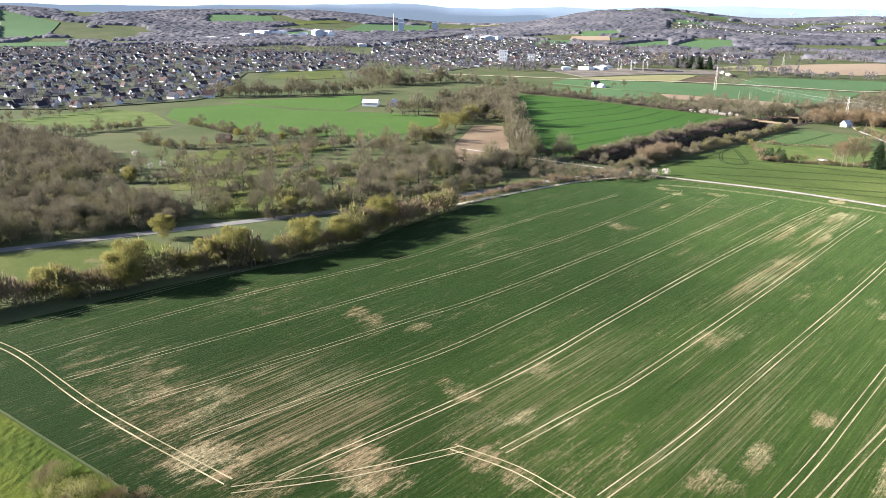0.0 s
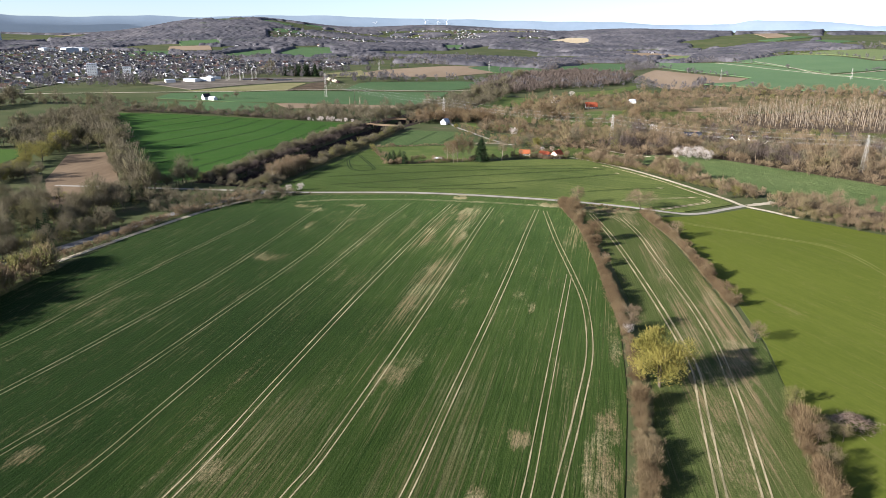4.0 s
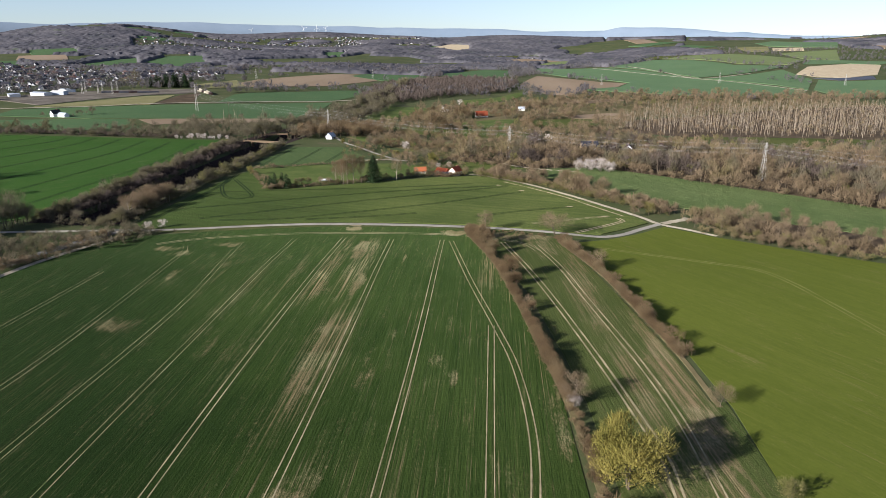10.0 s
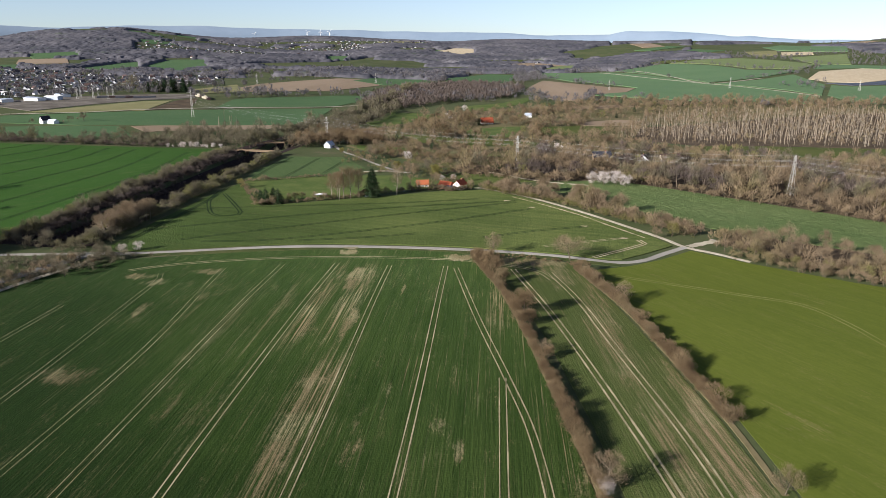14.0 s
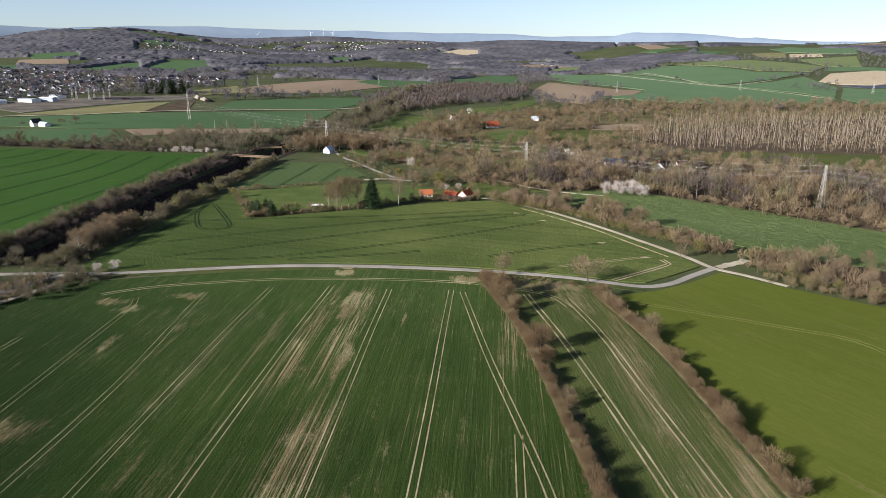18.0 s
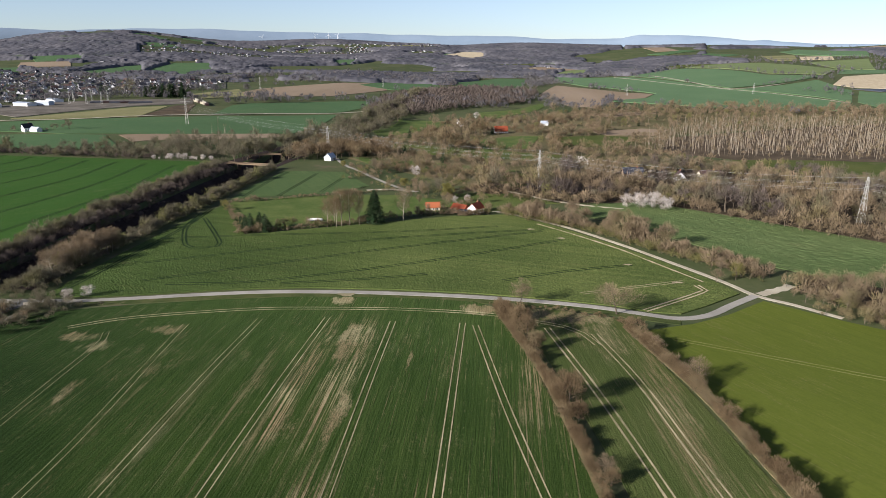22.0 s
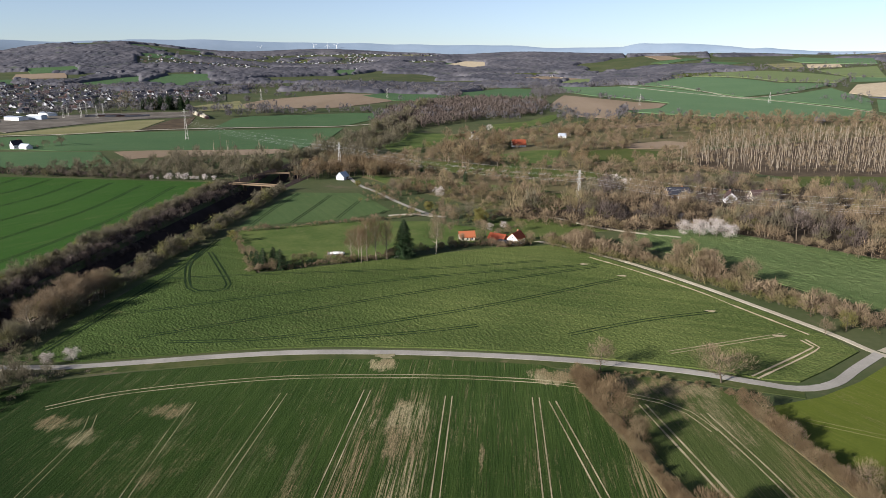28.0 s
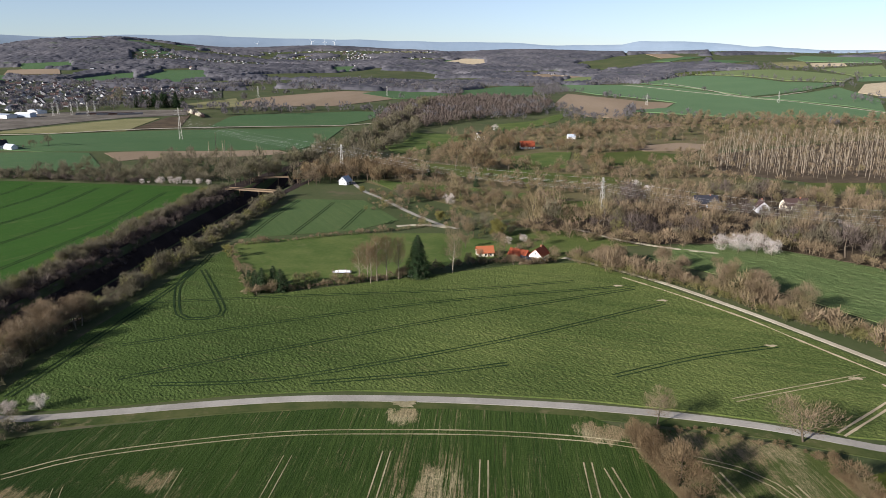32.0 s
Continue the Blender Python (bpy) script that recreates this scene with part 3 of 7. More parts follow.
for nm, poly, mat, lab in (
        ("paddock", [(-292, -42), (-268, 14), (-246, 16), (-240, -40), (-258, -90)], M_MEADOW, "long strip of grass beside the country road"),
        ("paddock", [(-455, 108), (-449, 178), (-408, 222), (-365, 150), (-372, 85)], M_MEADOW, "sunlit orchard meadow"),
        ("paddock", [(-285, 45), (-262, 74), (-300, 128), (-340, 195), (-352, 170), (-330, 110), (-325, 80)], M_MEADOW, "long sunlit strip of meadow between tree rows"),
        ("paddock", [(-362, 48), (-336, 88), (-352, 130), (-378, 130), (-395, 88)], M_MEADOW, "grassy paddock between bare tree rows"),
        ("paddock", [(-640, 110), (-740, 70), (-765, 180), (-700, 205), (-600, 180)], M_LAWN, "green pasture below the town"),
        ("green_field", [(-421, 1036), (-440, 1154), (-429, 1198), (-292, 1362), (-240, 1366), (-245, 1244), (-266, 1158)], M_FAR_GREEN, "far green crop field beyond the lane"),
        ("green_field", [(-640, 872), (-509, 934), (-440, 982), (-303, 1095), (-262, 1126), (-252, 971), (-262, 892), (-386, 822), (-484, 785), (-620, 800)], M_FAR_GREEN, "far green crop field below the town"),
        ("green_field", [(-640, 745), (-440, 789), (-382, 713), (-411, 689), (-490, 676), (-620, 690)], M_FAR_GREEN, "green field beside the lone farmhouse"),
        ("stubble_field", [(-427, 794), (-414, 807), (-285, 885), (-262, 860), (-286, 831), (-381, 767), (-389, 753)], M_PLOUGH, "bare brown strip of soil"),
        ("rough_pasture", [(-640, 915), (-595, 1015), (-563, 1086), (-522, 1106), (-492, 955), (-564, 929)], M_ROUGH, "dry olive pasture beside the far lane"),
        ("brown_plot", [(-491, 956), (-516, 1115), (-499, 1154), (-450, 1010)], M_DIRT, "dark brown tilled plot"),
        ("timber_yard", [(-820, 1040), (-684, 1207), (-545, 1252), (-505, 1156), (-571, 1106), (-611, 1034), (-645, 932)], M_YARD, "grey-brown trampled yard with stacked timber"),
        ("brown_field_far", [(-527, 1416), (-533, 1555), (-418, 1850), (-327, 1898), (-276, 1675), (-350, 1435), (-472, 1317)], M_PLOUGH, "large bare brown field in the distance"),
        ("rough_pasture", [(-601, 1367), (-574, 1537), (-482, 1326), (-533, 1253)], M_ROUGH, "pale olive pasture beside the brown field"),
        ("green_field", [(-368, 1809), (-338, 1963), (-200, 1983), (-165, 1836), (-182, 1720), (-270, 1695)], M_FAR_GREEN, "green crop field beyond the brown field"),
        ("green_field", [(-150, 2100), (-25, 2416), (72, 2362), (27, 1720), (-120, 1745)], M_FAR_GREEN, "wide green field in the middle distance"),
        ("pasture", [(-34, 854), (3, 896), (36, 903), (20, 786), (-32, 741)], M_LAWN, "sunlit pasture round a red-roofed house"),
        ("pasture", [(52, 890), (111, 920), (151, 894), (124, 816), (48, 801)], M_MEADOW, "olive pasture below the brown plot"),
        ("pasture", [(-53, 1180), (13, 1241), (50, 1332), (80, 1372), (48, 1235), (-32, 1083)], M_LAWN, "green pasture below the dark wood"),
        ("pasture", [(-195, 1003), (-160, 1079), (-108, 1064), (-76, 1017), (-113, 944), (-150, 867)], M_LAWN, "green pasture beside the railway"),
        ("pasture", [(-149, 701), (-94, 682), (-35, 655), (6, 632), (-1, 620), (-56, 631), (-123, 656)], M_LAWN, "long rough pasture below the power line"),
        ("pasture", [(-146, 808), (-88, 792), (-19, 760), (61, 727), (53, 701), (-21, 701), (-94, 732)], M_MEADOW, "long olive pasture between scrubby hedges"),
        ("brown_plot", [(105, 957), (174, 1002), (205, 987), (174, 926), (117, 920)], M_PLOUGH, "bare brown plot before the poplar wood"),
        ("brown_plot", [(127, 1186), (229, 1234), (236, 1203), (153, 1144)], M_PLOUGH, "pale brown strip beyond a bare hedge"),
        ("lower_meadow", [(30, 484), (52, 506), (86, 513), (141, 467), (213, 404), (297, 326), (262, 278), (182, 338), (132, 368), (112, 384), (66, 447), (34, 478)], M_LOWMEADOW, "green meadow between the lane hedge and the woods"),
        ("pasture", [(-2, 554), (22, 575), (26, 622), (4, 622), (-14, 590)], M_MEADOW, "small olive pasture among bare trees"),
        ("pasture", [(-36, 480), (-12, 478), (10, 500), (30, 505), (0, 535), (-40, 530)], M_RAPE, "green crop patch behind the farmhouse"),
        ("clearing", [(187, 677), (202, 718), (275, 724), (380, 712), (425, 690), (405, 642), (284, 617), (208, 662)], M_MEADOW, "green meadow among the brown woods"),
        ("hill_field", [(64, 1528), (127, 1916), (177, 1763), (251, 1619), (305, 1581), (264, 1471), (187, 1431), (155, 1286), (105, 1317)], M_PLOUGH, "bare brown hillside field"),
        ("hill_field", [(162, 2500), (359, 2274), (447, 1880), (498, 1715), (570, 1629), (618, 1538), (633, 1428), (562, 1289), (366, 1316), (187, 1411), (273, 1483), (314, 1594), (190, 1862), (141, 2248)], M_SLOPE, "wide green hillside field"),
        ("hill_field", [(383, 2311), (596, 2621), (699, 2064), (839, 2029), (657, 1848), (509, 1740), (456, 1912)], M_SLOPE, "green middle hillside field"),
        ("hill_field", [(516, 1716), (655, 1813), (780, 1930), (768, 1800), (760, 1700), (654, 1470), (633, 1571), (579, 1651)], M_SLOPE, "green hillside field beside the quarry"),
        ("hill_field", [(629, 2690), (732, 2782), (910, 2731), (963, 2534), (987, 2285), (862, 2078), (725, 2114)], M_HILL, "paler olive upper hillside field"),
        ("hill_field", [(1249, 3473), (1422, 3719), (1528, 3254), (1344, 2852), (1245, 2928), (1177, 3112)], M_SLOPE, "green field on the hill crest"),
        ("hill_field", [(1051, 2660), (1283, 2730), (1100, 2300), (1003, 2313)], M_HILL, "yellow-green hillside field"),
        ("hill_field", [(900, 2095), (1000, 2290), (1110, 2290), (1260, 2240), (1140, 2140), (1056, 2160)], M_SLOPE, "green field above the quarry"),
        ("hill_field", [(665, 1470), (770, 1690), (800, 1660), (960, 1690), (900, 1480), (740, 1300), (650, 1300)], M_SLOPE, "green field below the solar panels"),
        ("hill_field", [(1038, 3088), (1161, 3071), (1063, 2788), (992, 2816)], M_ROUGH, "dry brown field on the upper slope"),
        ("pale_field", [(1134, 2952), (1232, 2898), (1180, 2761), (1083, 2805)], M_SOIL, "pale stubble field on the upper slope"),
        ("quarry", [(773, 1823), (881, 2015), (1056, 2143), (1131, 2117), (963, 1807), (868, 1743), (795, 1758)], M_SOIL, "pale bare slope of a quarry"),
        ("solar_field", [(775, 1736), (868, 1740), (939, 1780), (907, 1702), (814, 1682)], M_SOLAR, "dark blue ground-mounted solar field"),
        ("yellow_field", [(177, 2676), (233, 2848), (323, 2889), (268, 2575), (174, 2527)], M_HILL, "yellow-green field on the valley side"),
        ("pale_slope", [(-294, 3597), (-219, 3751), (-118, 3719), (-104, 3468), (-176, 3412)], M_SOIL, "pale bare field on the far valley side"),
        ("pale_slope", [(-665, 4002), (-520, 4100), (-419, 4027), (-606, 3822)], M_ROUGH, "pale field on the far ridge"),
        ("town_green", [(-1361, 2146), (-1337, 2423), (-1303, 2518), (-1176, 2270), (-1222, 2120)], M_FAR_GREEN, "green meadow rising behind the town"),
        ("town_green", [(-1170, 2282), (-1225, 2434), (-1230, 2614), (-1125, 2693), (-1004, 2415), (-1008, 2219)], M_FAR_GREEN, "green sloping meadow behind the town"),
        ("town_green", [(-1786, 2609), (-1641, 2694), (-1540, 2561), (-1656, 2450)], M_FAR_GREEN, "far green meadow below a wooded hill"),
        ("town_green", [(-1597, 3086), (-1527, 3147), (-1408, 3106), (-1514, 3017)], M_FAR_GREEN, "green slope among far houses"),
        ("town_green", [(-756, 3172), (-667, 3226), (-636, 2954), (-691, 2893)], M_FAR_GREEN, "small far green field"),
        ("town_green", [(-1016, 524), (-1084, 637), (-1074, 734), (-919, 628), (-927, 554)], M_MEADOW, "meadow between houses and a tree belt"),
        ("town_green", [(-3224, 1679), (-3094, 1886), (-3297, 1983), (-3445, 1836)], M_FAR_GREEN, "far green slope above the town"),
        ("town_green", [(-2719, 1987), (-2577, 2450), (-2916, 2782), (-2932, 2299)], M_FAR_GREEN, "far green slope by the factory"),
        ("town_green", [(-3900, 882), (-3500, 1010), (-3016, 795), (-2964, 627)], M_FAR_GREEN, "far green slope beyond the town")):
    step = 2.0 if nm == "lower_meadow" else 10 if math.hypot(*poly[0]) < 700 else 30
    d = math.hypot(*poly[0])
    OPEN.append(poly)
    sheet(nm, poly, mat, step, 0.15 + 0.012 * (len(OPEN) % 9) + max(0, d - 600) * 0.0006, 0.18 if nm == "lower_meadow" else 0.0, label=lab)

# ---- roads and tracks ----
tagged(ribbon("field_margin", [(65.8, 146), (66, 106), (65.5, 60), (65, -20)], 4.6, M_STRIP, 0.15, 2.5, None, 0.1, 0.05), "dry grass margin between strip and sward", "field margin", kind="structure")
ROAD = [(-330, 288), (-260, 300), (-196, 309), (-172, 311.5), (-150, 317), (-125, 323.7), (-100, 328.8), (-73, 331), (-46, 331.4), (-20, 330.4), (5, 327.9), (28, 323.6), (45, 318), (58, 314.2), (70, 318.5), (82, 330), (95, 342)]
lane = tagged(ribbon("road", ROAD, 3.5, M_ROAD, 0.14), "pale worn single-track asphalt lane between the fields", "road", kind="structure")
HEDGE_A = [(-8, 313), (5, 264), (13, 220), (21, 168), (25, 141), (28, 105), (28, 60), (27, 20), (25, -16)]
HEDGE_B = [(37, 302), (49, 255), (57, 211), (63, 173)]
tagged(ribbon("hedge_bank", HEDGE_A, 2.2, M_BANK, 0.19, 2.5, None, 0.2, 0.12), "straw-coloured dry grass under the field hedge", "grass bank", kind="structure")
tagged(ribbon("hedge_bank", HEDGE_B + [(65.5, 143)], 1.6, M_BANK, 0.18, 2.5, None, 0.2, 0.12), "dry grass edge under the brown hedge", "grass bank", kind="structure")
tagged(ribbon("lay_by", [(97, 343), (104, 348), (110, 352), (114, 356)], 4.2, M_GRAVEL, 0.16, 1.5, None, 0.1, 0.25), "pale gravel lay-by at the track junction", "bare ground", kind="structure")
ribbon_pts = [(x, y - 4.4) for x, y in ROAD[3:14]]
tagged(ribbon("verge", ribbon_pts, 4.6, M_VERGE, 0.12), "olive grass verge beside the lane", "verge", kind="structure")
TRACK = [(-25, 484), (-4, 474), (24.5, 448), (50, 415), (70, 385), (87, 358), (95, 342), (106, 333), (114, 325), (119, 320)]
tagged(ribbon("farm_track", TRACK, 2.5, M_GRAVEL, 0.13), "pale gravel farm track along a hedge", "track", kind="structure")
tagged(ribbon("country_road", [(-330, -140), (-300, -40), (-268, 50), (-252, 94), (-236, 134), (-227, 169), (-220, 205), (-212, 240), (-203, 275), (-192, 310)], 6.5, M_ASPHALT, 0.15), "grey country road between bare hedges", "road", kind="structure")
for nm, poly in (("forest_floor", [(-40, 548), (25, 508), (87, 514), (140, 470), (212, 404), (300, 322), (440, 420), (440, 680), (233, 652), (90, 657), (0, 594)]), ("forest_floor", [(112, 352), (165, 302), (250, 244), (330, 189), (350, 228), (264, 277), (181, 337), (130, 367)]),
                 ("forest_floor", [(150, 770), (185, 905), (420, 1055), (640, 1158), (705, 900), (430, 708), (211, 716)])):
    sheet(nm, poly, M_DIRT, 12, 0.10, label="brown leaf litter under bare trees", category="forest floor")
tagged(ribbon("field_track", [(-213, 158), (-208, 199), (-200, 245), (-191, 280), (-186, 297), (-192, 308)], 3.0, M_GRAVEL, 0.18), "pale gravel track along the wheat field", "track", kind="structure")
tagged(ribbon("lane_upper", [(-160, 690), (-151, 666), (-138, 640), (-131, 630), (-119, 610), (-99, 575), (-77, 543), (-66, 534)], 3.0, M_ROAD, 0.14), "narrow lane down to the farmhouse", "road", kind="structure")
tagged(ribbon("sandy_yard", [(-102, 536), (-94, 540), (-82, 541), (-72, 536)], 4.0, M_GRAVEL, 0.16, 2.0, None, 0.2, 0.3), "pale sandy patch where the lane ends", "bare ground", kind="structure")
tagged(ribbon("wood_track", [(-4, 542), (10, 529), (18, 519), (40, 503), (67, 492)], 2.4, M_GRAVEL, 0.3), "pale gravel track along the wood", "track", kind="structure")
tagged(ribbon("far_lane", [(-900, 780), (-626, 893), (-557, 918), (-447, 1000), (-347, 1086), (-266, 1146), (-231, 1183)], 5, M_GRAVEL, 1.0, 20), "pale lane across the far fields", "road", kind="structure")

for nm, line in (("hill_track", [(329, 2291), (391, 1926), (478, 1728), (551, 1640), (612, 1530), (640, 1440)]), ("hill_track", [(428, 2215), (463, 1891), (504, 1718), (665, 1836)])):
    tagged(ribbon(nm, line, 5, M_GRAVEL, 1.5, 20), "pale farm track across the green hillside", "track", kind="structure")

# a patchwork of far fields on the valley sides
patch_rng = np.random.default_rng(21)
for k in range(30):
    a_, r_ = patch_rng.uniform(-78, 38), patch_rng.uniform(2500, 4300)
    x_, y_ = math.sin(radians(a_)) * r_, math.cos(radians(a_)) * r_
    t_, w_, h_ = patch_rng.uniform(0, 3.14), patch_rng.uniform(40, 100), patch_rng.uniform(70, 170)
    q_ = [(x_ + math.cos(t_) * u * w_ - math.sin(t_) * v * h_, y_ + math.sin(t_) * u * w_ + math.cos(t_) * v * h_) for u, v in ((-1, -1), (1, -0.85), (0.9, 1), (-1.05, 0.9))]
    OPEN.append(q_)
    sheet("far_field", q_, (M_FAR_GREEN, M_FAR_GREEN, M_MEADOW, M_PLOUGH)[k % 4], 40, 1.6 + 0.05 * (k % 7), label=("far green field on a valley side", "far green field on a valley side", "far pale meadow on a valley side", "far bare brown field on a valley side")[k % 4])


def tramline(pts, parent, mat, gap=2.0, width=0.55, lift=0.2):
    """A pair of wheel tracks along one line."""
    c = curve_points(pts, 5.0)
    d = np.gradient(c, axis=0)
    d /= np.linalg.norm(d, axis=1)[:, None] + 1e-9
    nrm = np.stack([-d[:, 1], d[:, 0]], 1)
    for s in (-0.5, 0.5):
        ribbon("wheel_track", [tuple(q) for q in c + nrm * gap * s], width, mat, lift, 6.0, parent, 0.04, 0.25)


for w, line in ((0.16, [(-206, -60), (-206, -36), (-203, 20), (-193, 72)]), (0.16, [(-183.7, -61), (-180.5, 0), (-168, 82), (-168, 137), (-163, 240)]), (0.18, [(-159, -58), (-150, 10), (-144, 60), (-140, 101), (-136.5, 165), (-140, 262), (-144, 281)]),
                (0.22, [(-133, -50), (-125, 0), (-120.6, 36), (-116, 70), (-114, 127), (-113, 210), (-120, 291)]), (0.30, [(-107, -46), (-96.8, 25), (-96, 67), (-96.3, 136), (-95.5, 299)]), (0.36, [(-79, -40), (-72, 31), (-72.5, 87), (-73, 166), (-71.2, 303)]),
                (0.37, [(-50.5, 3), (-47.4, 37), (-45.6, 63), (-45.2, 170), (-46.6, 301)]), (0.39, [(-25, 5), (-22.5, 43), (-22, 88), (-20.8, 186), (-21.2, 302)]), (0.38, [(1, 10), (3, 49), (3.2, 85), (3.4, 194)]), (0.44, [(6, 0), (9.5, 50), (12.5, 90), (14, 125), (11, 162), (5, 193), (-6, 243), (-16.5, 300)])):
    tramline(line, wheat, M_TRACKSOIL, 2.0, w * (0.84 if w > 0.3 else 0.66))
tramline([(-160, 284), (-146, 294), (-124, 302.5), (-98, 309.5), (-71, 312.5), (-45, 314), (-20, 313), (-9, 311)], wheat, M_TRACKSOIL, 2.2, 0.4)
tramline([(-9, 311), (4, 306.5), (15, 302), (21, 296), (25, 286)], strip, M_TRACKSOIL, 2.0, 0.4)
tagged(ribbon("bare_margin", [(12, 448), (28, 430), (50, 402), (62, 382), (78, 356)], 0.9, M_SOIL, 0.62, 3.0, None, 0.04, 0.7), "pale bare margin of the rape beside the track", "field margin", kind="structure")
tramline([(-206, -67), (-184, -62), (-143, -58), (-117, -54), (-86, -48)], wheat, M_TRACKSOIL, 2.2, 0.34)
tramline([(-83, -49), (-69, -27), (-58, -3)], wheat, M_TRACKSOIL, 2.2, 0.3)
tramline([(-60, -4), (-44, 0), (-28, 0), (0, 2)], wheat, M_TRACKSOIL, 2.2, 0.3)
tramline([(9, 300), (18, 262), (27, 221), (37, 169), (43, 133), (45, 116), (44.5, 90), (44, 0)], strip, M_TRACKSOIL, 2.0, 0.55)
tramline([(25, 296), (33, 262), (40, 221), (49, 170), (53, 137), (54, 110), (54, 80), (53, 0)], strip, M_TRACKSOIL, 2.0, 0.42)

M_OLIVETRACK = surface("pressed_sward", (0.095, 0.102, 0.024), (0.155, 0.152, 0.055), 0.04, 0.8)
# wheel tracks pressed into the rape (dark), and their pale turns
bare_spot = []
RUT_LINES = ([(-184, 400), (-134, 411), (-62, 425), (-10, 441)], [(-172, 360), (-145, 374), (-118, 388), (-61, 413), (15, 437)], [(-160, 336), (-131, 353), (-64, 392), (14, 433)], [(-148, 333), (-120, 337), (-94, 347), (-37, 377), (23, 416)], [(-100, 338), (-65, 347), (-40, 356)], [(-7, 350), (23, 366), (52, 377)])
for line in RUT_LINES:
    tramline(line, rape, M_RUT, 1.9, 0.62, 0.52)
tramline([(25, 337), (51, 348), (70, 356)], rape, M_TRACKSOIL, 1.9, 0.4, 0.58)
tramline([(47, 320), (76, 345), (74, 351)], rape, M_SOIL, 1.9, 0.7, 0.62)
for x, y in ((23, 419), (50, 377), (67, 354), (8, 436)):
    bare_spot.append((x, y))
tramline([(-185, 452), (-181, 425), (-173, 404), (-165, 389), (-160, 385), (-154, 385.5), (-149, 389), (-150, 395), (-162, 416), (-179, 444)], rape, M_RUT, 1.9, 0.8, 0.55)
tramline([(-186, 322), (-184, 362), (-181.5, 419), (-183, 450), (-185, 470)], rape, M_RUT, 1.9, 0.75, 0.55)
for line in ([(-179, 503), (-181, 560), (-180, 608)], [(-157, 511), (-155.5, 560), (-155, 602)], [(-132, 525), (-130, 583)], [(-108, 541), (-106, 552)]):
    tramline(line, upper, M_RUT, 1.9, 0.7, 0.26)
for k in range(8):
    x0, y0 = -290 - 33 * k, 330 + 38 * k
    tramline([(x0 + 8, y0), (x0 + 20 + 3 * k, (y0 + 634 + 2 * k) / 2 + 20), (-285 - 27 * k, 628 + 2.4 * k)], left, M_RUT, 2.2, 0.7, 0.26)
# pale bare turning places where the fields meet the lane
def bare_patch(name, x, y, rx, ry, mat, lift, label):
    a = np.arange(28) * 2 * np.pi / 28
    k = 1 + 0.22 * np.sin(a * 3 + x) + 0.14 * np.sin(a * 7 + y) + rng.uniform(-0.12, 0.12, 28)
    px_, py_ = x + np.cos(a) * rx * k, y + np.sin(a) * ry * k
    V = np.vstack([[x, y, float(height(x, y)) + lift], np.column_stack([px_, py_, height(px_, py_) + lift])])
    F = np.array([(0, i + 1, (i + 1) % 28 + 1) for i in range(28)])
    tagged(link_tris(name, V, F, [mat]), label, "bare ground", kind="structure")


bare_patch("bare_patch", -70, 328, 3.5, 1.8, M_TRACKSOIL, 0.2, "pale trodden field entrance beside the lane")
for x, y in bare_spot:
    bare_patch("bare_patch", x, y, 2.0, 0.9, M_SOIL, 0.62, "pale bare spot in the rape")
tramline([(52, 294), (78, 282), (101, 271), (118, 262), (126, 244), (131, 222), (140, 180), (150, 140)], olive, M_OLIVETRACK, 2.2, 0.45, 0.15)



def tube(path, radii, sides=4):
    P, n = np.asarray(path, float), len(path)
    d = np.gradient(P, axis=0)
    d /= np.linalg.norm(d, axis=1)[:, None] + 1e-9
    ref = np.where(np.abs(d[:, 2:3]) > 0.9, np.array([[1.0, 0, 0]]), np.array([[0, 0, 1.0]]))
    u = np.cross(d, ref)
    u /= np.linalg.norm(u, axis=1)[:, None] + 1e-9
    v = np.cross(d, u)
    a = np.arange(sides) * 2 * np.pi / sides
    V = (P[:, None] + np.asarray(radii)[:, None, None] * (np.cos(a)[None, :, None] * u[:, None] + np.sin(a)[None, :, None] * v[:, None])).reshape(-1, 3)
    F = []
    for i in range(n - 1):
        for k in range(sides):
            p, q = i * sides + k, i * sides + (k + 1) % sides
            F += [(p, q, q + sides), (p, q + sides, p + sides)]
    return V, np.array(F)


def join(parts):
    V, F, n = [], [], 0
    for v, f in parts:
        V.append(v)
        F.append(f + n)
        n += len(v)
    return np.vstack(V), np.vstack(F)


def slivers(r, base, way, length, width, out=None):
    """Thin triangles: twigs that start at base and run along way, their flat side turned roughly outwards."""
    side = np.cross(way, r.normal(size=way.shape) if out is None else out + r.normal(size=way.shape) * 0.33)
    side /= np.linalg.norm(side, axis=1)[:, None] + 1e-9
    tip = base + way * length[:, None]
    V = np.stack([base + side * width[:, None] / 2, base - side * width[:, None] / 2, tip], 1).reshape(-1, 3)
    return V, np.arange(len(V)).reshape(-1, 3)


def flakes(r, at, size, out=None):
    """Small leaf clumps: single triangles turned loosely outwards."""
    n = r.normal(size=at.shape) if out is None else out + r.normal(size=at.shape) * 0.5
    u = np.cross(n, r.normal(size=at.shape))
    u /= np.linalg.norm(u, axis=1)[:, None]
    v = np.cross(n, u)
    v /= np.linalg.norm(v, axis=1)[:, None]
    s = size[:, None]
    V = np.stack([at + u * s, at - u * s * 0.5 + v * s * 0.8, at - u * s * 0.5 - v * s * 0.8], 1).reshape(-1, 3)
    return V, np.arange(len(V)).reshape(-1, 3)


